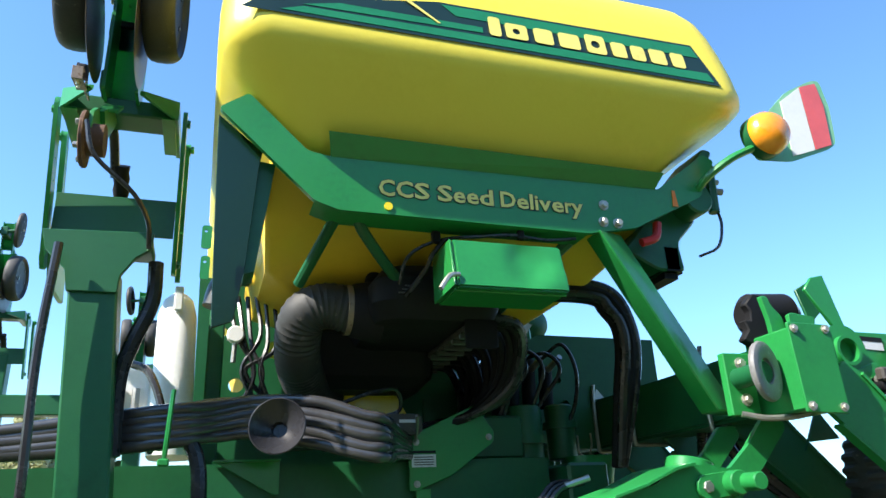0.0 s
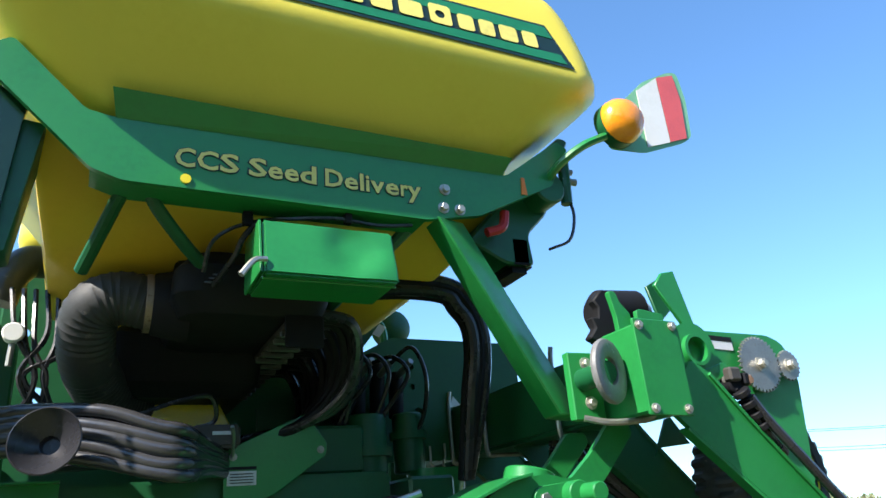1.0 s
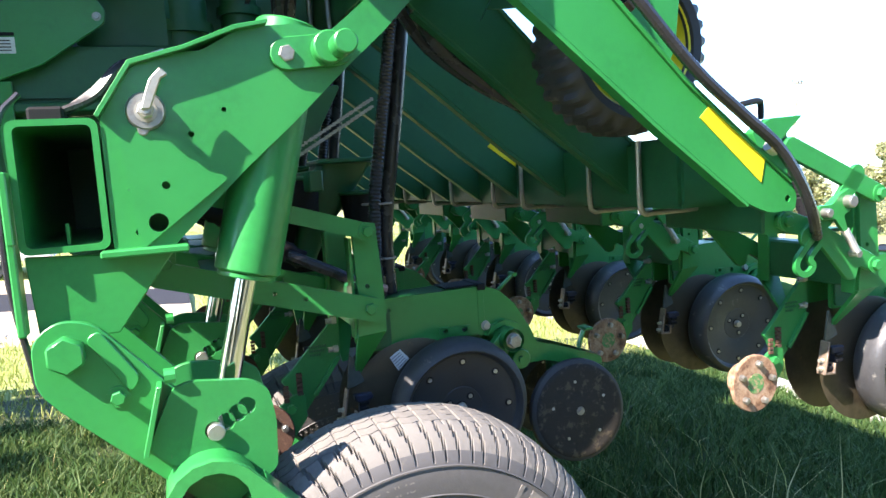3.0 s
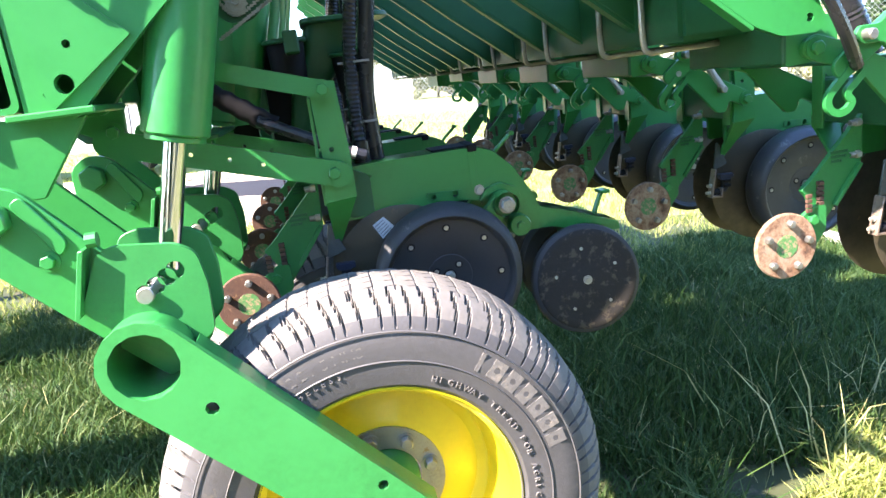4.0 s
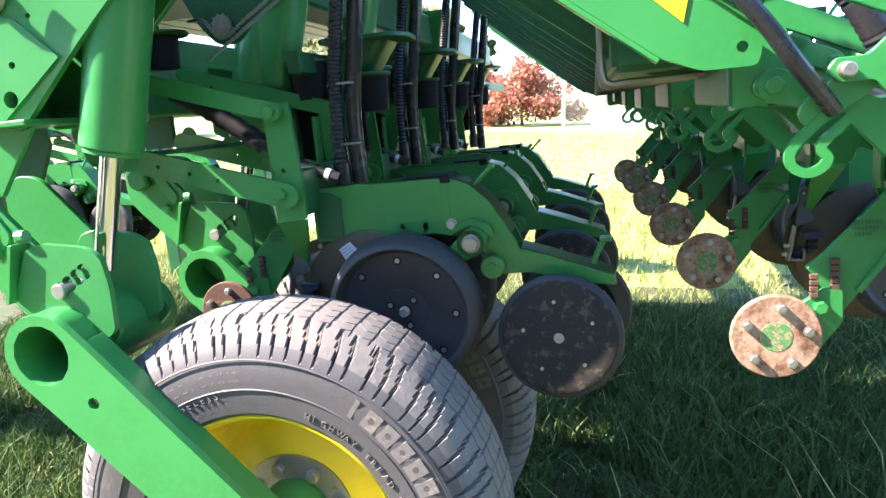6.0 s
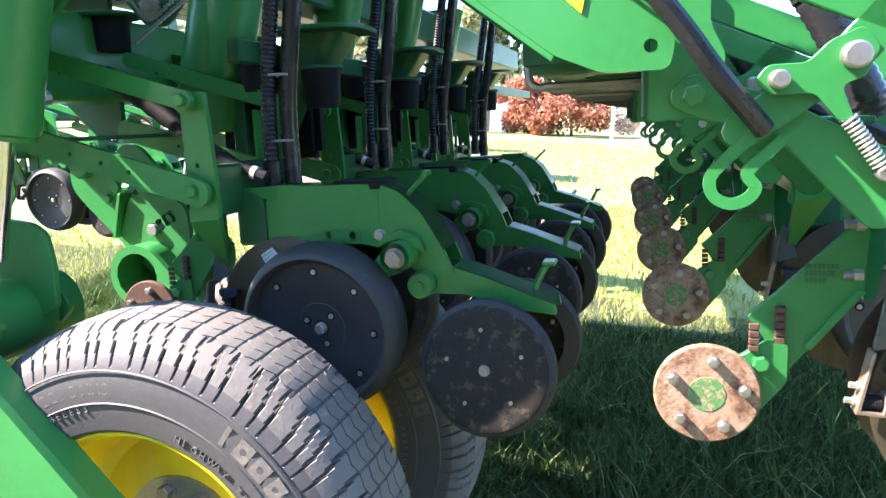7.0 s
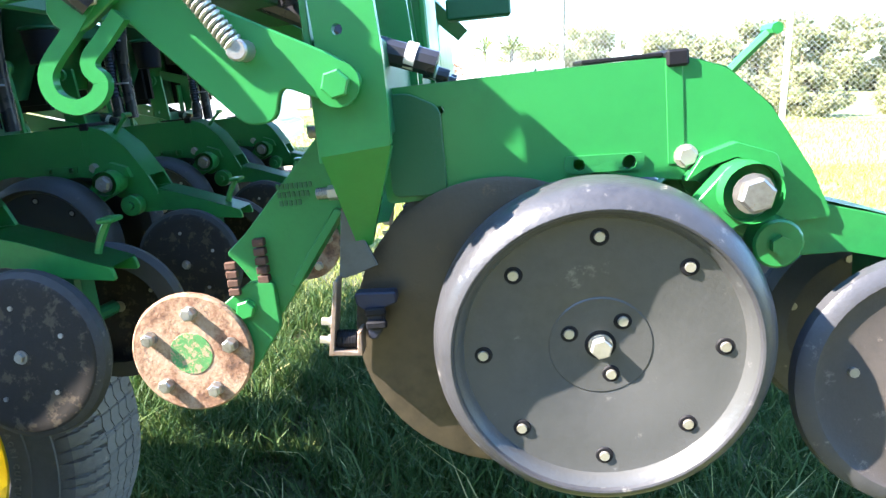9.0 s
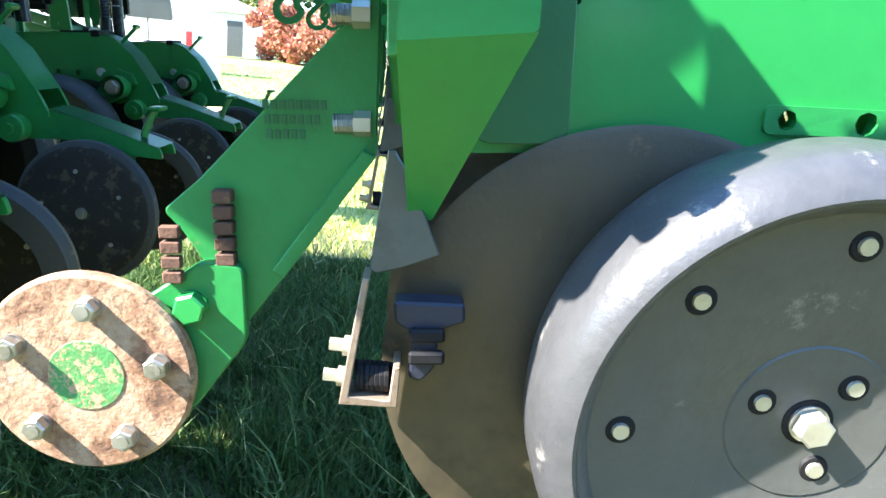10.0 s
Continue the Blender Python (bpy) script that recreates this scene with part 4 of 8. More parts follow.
# ---- transport wheel ----
def build_wheel():
    t = thing("transport_wheel", (1.692, 1.79, 0.06), "grey dusty road-tread tyre on a yellow rim", "wheel", "transport wheels")
    C = Vector((1.692, 1.655, 0.582))
    seg = 1344
    prof = [(0.298, 0.012), (0.312, -0.004), (0.345, -0.008), (0.40, -0.012), (0.438, -0.006), (0.462, 0.006), (0.485, 0.022), (0.497, 0.035), (0.507, 0.05)]
    tread = [(0.512, 0.066), (0.512, 0.070), (0.515, 0.10), (0.515, 0.104), (0.517, 0.135), (0.517, 0.139), (0.517, 0.171), (0.517, 0.175), (0.515, 0.204), (0.512, 0.208)]
    back = [(0.507, 0.232), (0.485, 0.262), (0.44, 0.286), (0.37, 0.29), (0.31, 0.28), (0.298, 0.265)]
    bm = bmesh.new()
    rings = []
    rnd = random.Random(4)
    slit, half = {}, {}
    for i in range(0, seg, 16):
        at = i + rnd.randint(-3, 3)
        slit[at % seg] = slit[(at + 1) % seg] = 0.006 + 0.006 * rnd.random()
        half[(at + 8 + rnd.randint(-2, 2)) % seg] = 0.006
    for k, (r, y) in enumerate(prof + tread + back):
        ring = []
        for i in range(seg):
            a = 2 * math.pi * i / seg
            rr, yy = r, y
            if 5 <= k <= 8 or len(prof) + len(tread) <= k <= len(prof) + len(tread) + 1:
                cut = slit.get((i - 2 * (k - 5)) % seg, 0.0) or (half.get(i, 0.0) if k == 8 else 0.0)
                if cut:
                    rr -= cut * (1.5 if k > 5 else 0.5)
                    yy += 0.010 if k < 10 else -0.010
            if len(prof) <= k < len(prof) + len(tread):
                yy += 0.005 * (abs((i % 20) - 10) / 5 - 1)
                if i % 20 in (0, 1) and rnd.random() < 0.8:
                    rr -= 0.004
            ring.append(bm.verts.new((C.x + rr * math.cos(a), C.y + yy, C.z + rr * math.sin(a))))
        rings.append(ring)
    for k, (a, b) in enumerate(zip(rings, rings[1:])):
        for i in range(seg):
            j = (i + 1) % seg
            if k - len(prof) in (0, 2, 4, 6):
                pa = [v.co - Vector((math.cos(2 * math.pi * q / seg), 0, math.sin(2 * math.pi * q / seg))) * 0.010 for v, q in ((a[i], i), (a[j], j), (b[j], j), (b[i], i))]
                f = [bm.verts.new(p) for p in pa]
                bm.faces.new(f)
                bm.faces.new((a[i], a[j], f[1], f[0]))
                bm.faces.new((f[3], f[2], b[j], b[i]))
            else:
                bm.faces.new((a[i], a[j], b[j], b[i]))
    for f in bm.faces:
        c = f.calc_center_median()
        f.material_index = 1 if math.hypot(c.x - C.x, c.z - C.z) < 0.452 and c.y < C.y + 0.1 else 0
    tyre = part("tyre", bm, TYRE, t, "grey dusty tyre with zigzag road tread", 0.35)
    tyre.data.materials.append(SIDEWALL)
    rim = part("rim", lathe([(0.300, 0.002), (0.304, 0.008), (0.296, 0.018), (0.284, 0.028), (0.279, 0.06), (0.268, 0.085), (0.262, 0.13), (0.255, 0.155), (0.228, 0.168), (0.16, 0.150), (0.145, 0.146), (0.09, 0.146), (0.09, 0.152), (0.15, 0.156), (0.23, 0.176), (0.262, 0.165), (0.27, 0.20), (0.28, 0.27), (0.30, 0.28)], 64, at=C), YELLOW, t, "glossy yellow dished rim")
    part("mount_ring", lathe([(0.142, 0.140), (0.142, 0.146), (0.085, 0.146), (0.085, 0.140)], 40, closed=True, at=C), STEEL, rim, "grey steel bolt ring")
    for i in range(8):
        a = 2 * math.pi * (i + 0.3) / 8
        part("wheel_nut", bolt(C.x + 0.112 * math.cos(a), C.y + 0.140, C.z + 0.112 * math.sin(a), 0.016, 0.02, 1.3), STEEL, rim)
    part("hub", lathe([(0.0, 0.06), (0.05, 0.062), (0.075, 0.09), (0.083, 0.15), (0.0, 0.15)], 32, at=C), GREEN, t)
    part("valve_guard", hose([C + Vector((-0.20, 0.10, -0.13)), C + Vector((-0.19, 0.075, -0.15)), C + Vector((-0.155, 0.075, -0.17)), C + Vector((-0.16, 0.11, -0.15))], 0.007, 6), YELLOW, rim)
    # raised writing on the side wall
    def arc_text(text, radius, start, size, step, flip=1):
        for i, ch in enumerate(text):
            if ch == " ":
                continue
            a = start - i * step
            bm = letters(ch, size, 0.0018)
            m = Matrix.Translation(C + Vector((radius * math.cos(a), -0.0095, radius * math.sin(a)))) @ Matrix.Rotation(math.pi / 2 - a, 4, 'Y')
            part("raised_letter", moved(bm, m), TYRE, tyre)
    arc_text("11-22.5NHS", 0.385, radians(127), 0.034, radians(3.7))
    arc_text("TUBELESS", 0.352, radians(122), 0.020, radians(2.9))
    arc_text("HIGHWAY TREAD FOR AGRICULTURE", 0.327, radians(68), 0.019, radians(3.25))
    for i, (w, h) in enumerate(((0.010, 0.044), (0.034, 0.044), (0.034, 0.044), (0.030, 0.044), (0.034, 0.044), (0.032, 0.044), (0.032, 0.044))):
        for base in (54, 206):
            a = radians(base - i * 6.4)
            bm = plate([(-w / 2, 0), (w / 2, 0), (w / 2, h), (-w / 2, h)], -0.0015, 0.001, [(0, h * 0.5, w * 0.22)] if w > 0.02 else [], 0)
            m = Matrix.Translation(C + Vector((0.378 * math.cos(a), -0.0105, 0.378 * math.sin(a)))) @ Matrix.Rotation(math.pi / 2 - a, 4, 'Y')
            part("raised_bar", moved(bm, m), TYRE, tyre)
    for r in (0.432, 0.366):
        part("raised_ring", lathe([(r, -0.010), (r + 0.002, -0.013), (r + 0.004, -0.010)], 96, at=C), SIDEWALL, tyre)
    return t


# ---- row units ----
def gauge_wheel(t, cx, cz, y_face, side, yc, skin, rubber):
    """A rubber-tyred depth wheel, toed and leaning a little; side +1: its dished face looks to -y, -1: mirrored about yc."""
    m = Matrix.Translation((cx, y_face, cz)) @ Matrix.Rotation(radians(-2.1), 4, 'Z') @ Matrix.Rotation(radians(3.2), 4, 'X')
    def put(b):
        b = moved(b, m)
        return b if side > 0 else mirror_y(b, yc)
    part("gauge_tyre", put(lathe([(0.1670, 0.000), (0.1690, -0.0045), (0.1715, -0.0055), (0.1765, -0.003), (0.185, 0.005), (0.1915, 0.017), (0.1950, 0.034), (0.1955, 0.062), (0.192, 0.080), (0.182, 0.090), (0.150, 0.092)], 88)), rubber, t, "scuffed rubber tyre")
    face = part("wheel_face", put(lathe([(0.1690, -0.002), (0.1665, 0.000), (0.1600, 0.008), (0.1575, 0.0150), (0.150, 0.0168), (0.1358, 0.0180), (0.10, 0.0235), (0.060, 0.0330), (0.0585, 0.0320), (0.054, 0.0325), (0.030, 0.0350), (0.0, 0.0355)], 72)), skin, t, "plastic dished wheel face")
    def recessed(x, z, y, r):
        s = part("bolt_socket", put(lathe([(0.0, -0.0008), (r, -0.0008), (r + 0.0012, 0.0012)], 18, at=(x, y, z))), BLACK_PLASTIC, face, "dark bolt recess")
        b = rod((x, y, z), (x, y - 0.0032, z), r * 0.66, 12, r * 0.58)
        part("wheel_bolt", put(b), ZINC, s)
    for i in range(8):
        a = 2 * math.pi * i / 8 - 0.02
        recessed(0.1358 * math.cos(a), 0.1358 * math.sin(a), 0.0176, 0.0098)
    for deg in (47, 155, -74):
        a = radians(deg)
        recessed(0.039 * math.cos(a), 0.039 * math.sin(a), 0.0338, 0.0098)
    part("hub_socket", put(lathe([(0.0, -0.0008), (0.0175, -0.0008), (0.019, 0.0015)], 24, at=(0, 0.0350, 0))), BLACK_PLASTIC, face, "dark hub recess")
    part("hub_bolt", put(bolt(0, 0.0350, 0, 0.0128, 0.012, 1.1)), ZINC, face)


def closing_wheel(t, cx, cz, y_face, side, yc, lean, flat=False):
    at = (0, 0, 0)
    bm_tyre = lathe([(0.132, -0.003), (0.142, -0.001), (0.151, 0.006), (0.154, 0.02), (0.146, 0.036), (0.11, 0.040)], 56, at=at)
    bm_face = lathe([(0.133, -0.001), (0.125, 0.004), (0.100, 0.007), (0.064, 0.004), (0.042, -0.001), (0.036, 0.004), (0.0, 0.004)], 48, at=at)
    if flat:
        bm_face = lathe([(0.140, -0.002), (0.136, -0.0045), (0.12, -0.005), (0.03, -0.005), (0.02, -0.007), (0.0, -0.007)], 48, at=at)
    m = Matrix.Translation((cx, y_face, cz)) @ Matrix.Rotation(radians(lean), 4, 'X') @ Matrix.Rotation(radians(-4), 4, 'Z')
    def put(b):
        b = moved(b, m)
        return b if side > 0 else mirror_y(b, yc)
    tyre = part("closing_tyre", put(bm_tyre), RUBBER if flat else GAUGE_TYRE, t)
    face = part("closing_face", put(bm_face), CLOSING if flat else GREY_DARK, t, "dusty brown flat disc face" if flat else "dusty grey disc face")
    for i in range(5):
        a = 2 * math.pi * i / 5 + 0.4
        part("wheel_bolt", put(rod((0.088 * math.cos(a), 0.008, 0.088 * math.sin(a)), (0.088 * math.cos(a), -0.008 if flat else 0.001, 0.088 * math.sin(a)), 0.0045 if flat else 0.006, 8)), STEEL, face)
    part("hub_bolt", put(bolt(0, -0.006 if flat else 0.003, 0, 0.009 if flat else 0.013, 0.008, 1.4)), STEEL, face)


def build_row_unit(front):
    """One seed row unit, at the place of the first unit of the rear rank; the front rank has longer links and no latch hook."""
    yc = 1.82
    t = thing("row_unit", (3.281, yc, 0.82), "green steel row unit with grey gauge wheels and rusty hub" if not front else "green steel row unit with gauge wheels darkened for shade, and label", "row unit", "front row units" if front else "rear row units")
    flipy = lambda b: mirror_y(b, yc)
    # shank
    shank = [(3.000, 1.535), (3.062, 1.535), (3.073, 1.35), (3.073, 1.302), (3.072, 1.254), (2.996, 1.248), (3.006, 1.36), (3.003, 1.41)]
    for f in (lambda b: b, flipy):
        part("shank_plate", f(plate(shank, 1.638, 1.652, [(3.03, 1.375, 0.006)], 0.0, 0.004)), GREEN, t)
        foot = bmesh.new()
        rim = [foot.verts.new(v) for v in ((2.996, 1.638, 1.248), (3.072, 1.638, 1.254), (3.020, 1.738, 1.128), (3.003, 1.738, 1.126), (2.996, 1.652, 1.246), (3.072, 1.652, 1.252), (3.020, 1.752, 1.128), (3.003, 1.752, 1.126))]
        for ids in ((0, 1, 2, 3), (7, 6, 5, 4), (0, 3, 7, 4), (1, 5, 6, 2), (3, 2, 6, 7), (0, 4, 5, 1)):
            foot.faces.new([rim[i] for i in ids])
        part("shank_foot", f(foot), GREEN, t, "", 0.1)
        part("shank_edge", f(plate([(2.992, 1.50), (3.000, 1.50), (2.999, 1.24), (2.991, 1.24)], 1.648, 1.69, (), 0.001)), GREEN, t)
    part("shank_web", box(3.0, 3.062, 1.648, 1.992, 1.256, 1.372, 0.006), GREEN_SHADED, t)
    # side frame
    frame_line = [(3.04, 1.312), (3.36, 1.316), (3.41, 1.314), (3.455, 1.298), (3.505, 1.25), (3.555, 1.165), (3.578, 1.110), (3.50, 1.105), (3.43, 1.165), (3.36, 1.178), (3.04, 1.172)]
    for f in (lambda b: b, flipy):
        part("side_frame", f(plate(frame_line, 1.765, 1.775, [(3.118, 1.281, 0.005), (3.279, 1.200, 0.0075), (3.339, 1.198, 0.009)], 0, 0.012)), GREEN, t)
        part("frame_rib", f(plate([(3.385, 1.190), (3.405, 1.190), (3.405, 1.312), (3.385, 1.312)], 1.7635, 1.765, (), 0.001)), GREEN, t)
    part("adjust_slot", plate([(3.262, 1.190), (3.355, 1.188), (3.358, 1.208), (3.262, 1.211)], 1.761, 1.765, [(3.279, 1.200, 0.0075), (3.339, 1.198, 0.009)], 0, 0.006), GREEN_WORN, t)
    # dark plate stands in for shade on the front end of the frame
    part("shade_panel", plate([(3.05, 1.18), (3.118, 1.18), (3.118, 1.285), (3.08, 1.305), (3.05, 1.305)], 1.757, 1.765, (), 0.001, 0.012), GREEN_SHADED, t)
    tops = [(3.08, 1.312), (3.36, 1.316), (3.41, 1.314), (3.455, 1.298), (3.505, 1.25), (3.555, 1.165)]
    bm = bmesh.new()
    va = [bm.verts.new((x, 1.765, z + 0.001)) for x, z in tops]
    vb = [bm.verts.new((x, 1.875, z + 0.001)) for x, z in tops]
    for i in range(len(tops) - 1):
        bm.faces.new((va[i], va[i + 1], vb[i + 1], vb[i]))
    bmesh.ops.solidify(bm, geom=bm.faces[:], thickness=0.004)
    part("top_cover", bm, GREEN, t)
    part("frame_bolt", bolt(3.406, 1.765, 1.199, 0.012, 0.010, 1.2), ZINC, t)
    part("rubber_flap", box(3.290, 3.385, 1.775, 1.865, 1.317, 1.322, 0.001), BLACK_PLASTIC, t, "black plastic strip")
    part("flap_clip", box(3.386, 3.412, 1.759, 1.88, 1.304, 1.324, 0.003), BLACK_PLASTIC, t)
    lever = hose([(3.462, 1.80, 1.285), (3.485, 1.795, 1.308), (3.515, 1.79, 1.335)], 0.006, 6)
    part("depth_handle", join(lever, rod((3.515, 1.772, 1.336), (3.515, 1.808, 1.336), 0.007, 8)), GREEN, t)
    # parallel links
    x0 = 2.715 if not front else 2.56
    zt, zb = (1.655, 1.467) if not front else (1.66, 1.485)
    for f in (lambda b: b, flipy):
        if front:
            part("lower_link", f(strip((x0 - 0.02, 1.463), (3.040, 1.316), 0.060, 0.060, 1.612, 1.626, [(2.712, 1.412, 0.0055), (2.795, 1.388, 0.0055), (2.868, 1.366, 0.0055)])), GREEN, t)
        else:
            part("lower_link", f(plate([(x0 - 0.028, zb + 0.012), (x0, zb + 0.030), (x0 + 0.10, zb - 0.005), (2.94, 1.395), (3.03, 1.348), (3.055, 1.325), (3.035, 1.295), (2.97, 1.325), (2.96, 1.290), (2.93, 1.288), (x0 + 0.10, zb - 0.055 if not front else zb - 0.05), (x0, zb - 0.028), (x0 - 0.03, zb - 0.01)], 1.616, 1.630, [(2.87, 1.395, 0.005)] if front else (), 0.0015, 0.012)), GREEN, t)
        part("upper_link", f(strip((x0 + 0.012, zt), (3.031, 1.517), 0.042 if front else 0.052, 0.042 if front else 0.052, 1.604, 1.622, [(x0 + 0.1, zt - 0.043, 0.005), (x0 + 0.16, zt - 0.068, 0.005)] if front else ())), GREEN, t)
        for bx, bz, yy in ((3.028, 1.321, 1.616), (3.031, 1.517, 1.604), (x0, zb, 1.616)):
            part("pivot_bolt", f(bolt(bx, yy, bz, 0.015, 0.012, 1.55)), GREEN, t)
    part("link_tie", box(x0 + 0.08, x0 + 0.22, 1.63, 2.01, zb - 0.045, zb - 0.035, 0.002), GREEN_SHADED, t)
    # mounting plate to the bar
    if not front:
        part("mount_plate", plate([(2.655, 1.435), (2.745, 1.440), (2.755, 1.52), (2.735, 1.56), (2.735, 1.70), (2.665, 1.70), (2.66, 1.56)], 1.63, 1.646, [(2.70, 1.60, 0.008), (2.70, 1.655, 0.008)], 0, 0.01), GREEN, t)
        part("mount_plate", flipy(plate([(2.655, 1.435), (2.745, 1.440), (2.755, 1.52), (2.735, 1.56), (2.735, 1.70), (2.665, 1.70), (2.66, 1.56)], 1.63, 1.646, (), 0.002, 0.01)), GREEN, t)
        part("mount_web", box(2.648, 2.66, 1.63, 2.01, 1.44, 1.70, 0.003), GREEN_SHADED, t)
        # latch hook, bell crank and spring
        part("latch_hook", stroke([(2.797, 1.425), (2.770, 1.396), (2.742, 1.368), (2.736, 1.350), (2.743, 1.333), (2.763, 1.324), (2.784, 1.331), (2.793, 1.346), (2.784, 1.358), (2.785, 1.370), (2.802, 1.386), (2.824, 1.408)], 0.0155, 1.602, 1.614), GREEN, t, "bright green hook")
        part("hook_bolt", bolt(2.797, 1.612, 1.427, 0.010, 0.008, 1.4), ZINC, t)
        part("bell_crank", plate([(2.785, 1.480), (2.800, 1.500), (2.845, 1.500), (2.870, 1.525), (2.905, 1.540), (2.925, 1.515), (2.910, 1.480), (2.885, 1.470), (2.900, 1.430), (2.885, 1.425), (2.855, 1.462), (2.805, 1.462)], 1.590, 1.602, (), 0.001, 0.008), GREEN, t)
        part("crank_post", strip((2.895, 1.505), (2.775, 1.42), 0.05, 0.05, 1.604, 1.616), GREEN, t)
        part("crank_post", strip((2.895, 1.505), (2.955, 1.575), 0.05, 0.05, 1.604, 1.616), GREEN, t)
        part("crank_pin", rod((2.896, 1.602, 1.505), (2.896, 1.568, 1.505), 0.0165, 18, bevel=0.003), STEEL, t, "bright steel pin head")
        part("crank_pin", rod((2.812, 1.602, 1.481), (2.812, 1.566, 1.481), 0.012, 16, bevel=0.003), STEEL, t, "bright steel pin head")
        part("return_spring", coil((2.893, 1.596, 1.432), (2.936, 1.596, 1.368), 0.009, 0.0022, 13), ZINC, t, "bright coil spring")
        part("spring_pin", rod((2.940, 1.62, 1.362), (2.940, 1.588, 1.362), 0.011, 14, bevel=0.002), STEEL, t)
        part("down_spring", hose([(2.80, 1.76, 1.69), (2.88, 1.76, 1.60), (2.97, 1.76, 1.43)], 0.028, 14, 8, 0.002, 0.012), HOSE, t, "black corrugated spring sleeve")
    else:
        part("mount_plate", plate([(2.47, 1.50), (2.58, 1.44), (2.60, 1.70), (2.47, 1.73)], 1.63, 1.646, (), 0.002, 0.01), GREEN, t)
        # added black sleeve that fills the dark space between the links
        part("dark_sleeve", hose([(2.66, 1.82, 1.60), (2.76, 1.82, 1.54), (2.90, 1.82, 1.44)], 0.028, 14, 8, 0.004, 0.03), BLACK_PLASTIC, t, "black ribbed sleeve added in the dark link gap")
    # coulter arm and hub
    arm_pts = [(2.982, 1.290), (2.978, 1.165), (2.905, 1.068), (2.872, 1.026), (2.826, 1.104), (2.812, 1.120), (2.842, 1.145)]
    part("coulter_arm", plate(arm_pts, 1.795, 1.810, (), 0.0015, 0.006), GREEN_WORN, t)
    part("coulter_flange", plate([(2.978, 1.165), (2.905, 1.068), (2.896, 1.074), (2.968, 1.170)], 1.785, 1.84, (), 0.001), GREEN_WORN, t)
    part("adjust_teeth", join(*[box(2.853, 2.868, 1.784, 1.796, 1.078 + 0.0125 * i, 1.088 + 0.0125 * i, 0.001) for i in range(5)]), RUST_DARK, t, "dark rusty threaded stud")
    part("adjust_teeth", join(*[box(2.814, 2.829, 1.776, 1.784, 1.066 + 0.012 * i, 1.0755 + 0.012 * i, 0.001) for i in range(4)]), RUST_DARK, t, "dark rusty threaded stud")
    part("coulter_hanger", plate([(2.765, 1.030), (2.842, 1.082), (2.874, 1.078), (2.874, 1.015), (2.828, 0.955), (2.765, 0.945)], 1.784, 1.796, (), 0.0015, 0.008), GREEN_WORN, t)
    part("hanger_bolt", bolt(2.833, 1.784, 1.046, 0.013, 0.010, 1.0), GREEN, t)
    for z in (1.268, 1.189):
        b = part("arm_bolt", coil((2.946, 1.795, z), (2.962, 1.795, z), 0.0065, 0.0014, 8), STEEL, t, "bright threaded bolt end")
        part("arm_nut", rod((2.961, 1.795, z), (2.974, 1.795, z), 0.010, 6), ZINC, b)
    for line, (n, z) in enumerate(((8, 1.199), (7, 1.188), (5, 1.177))):
        for i in range(n):
            x = 2.893 + 0.0062 * i + 0.001 * line
            part("cast_mark", box(x, x + 0.0042, 1.7935, 1.7952, z, z + 0.007, 0.0), GREEN_SHADED, t)
    # the front rank's darker rust also carries the shade on its hub
    hub = part("coulter_hub", lathe([(0.0, 0.0), (0.080, 0.0), (0.083, 0.003), (0.083, 0.011), (0.048, 0.013), (0.048, 0.06), (0.0, 0.06)], 48, at=(2.752, 1.768, 0.993)), RUST_DARK if front else HUB_RUST, t, "rusty round hub plate")
    part("hub_paint", lathe([(0.0, -0.0008), (0.029, -0.0008), (0.0295, 0.0)], 28, at=(2.752, 1.768, 0.993)), HUB_PAINT, t, "worn green painted centre", 0.3)
    for i in range(5):
        a = 2 * math.pi * i / 5 + 0.17
        part("hub_stud", bolt(2.752 + 0.058 * math.cos(a), 1.768, 0.993 + 0.058 * math.sin(a), 0.0095, 0.010, 1.02, 0.004, 0.5 * i), STEEL, hub)
    # double disc opener with scraper
    for s in (1, -1):
        m = Matrix.Translation((3.173, yc - 0.068 * s, 1.006)) @ Matrix.Rotation(radians(-1.5 * s), 4, 'Z')
        part("opener_disc", moved(lathe([(0.0, -0.003), (0.12, -0.003), (0.184, -0.001), (0.190, 0.001), (0.184, 0.002), (0.0, 0.003)], 72), m), DISC, t, "soil-stained steel disc")
    sc = thing_part_scraper(t, yc)
    # gauge wheels and their arms
    # front wheels get the shade-darkened tones, rear wheels the sun-lightened ones
    gauge_wheel(t, 3.2815, 0.997, 1.6468, 1, yc, FACE_SHADED if front else GREY_PLASTIC, RUBBER if front else GAUGE_TYRE)
    gauge_wheel(t, 3.2815, 0.997, 1.6468, -1, yc, FACE_SHADED if front else GREY_PLASTIC, RUBBER if front else GAUGE_TYRE)
    for f in (lambda b: b, flipy):
        part("gauge_arm", f(join(strip((3.462, 1.158), (3.40, 1.115), 0.070, 0.04, 1.722, 1.75), lathe([(0.034, -0.018), (0.034, 0.05), (0.0, 0.05)], 24, at=(3.462, 1.715, 1.158)))), GREEN, t)
        part("arm_bolt", f(bolt(3.462, 1.700, 1.158, 0.020, 0.016, 1.15)), STEEL, t, "large steel bolt")
        part("arm_shield", f(plate([(3.40, 1.17), (3.42, 1.20), (3.46, 1.212), (3.505, 1.195), (3.515, 1.165), (3.50, 1.17), (3.46, 1.195), (3.425, 1.185)], 1.745, 1.765, (), 0.001, 0.004)), GREEN, t)
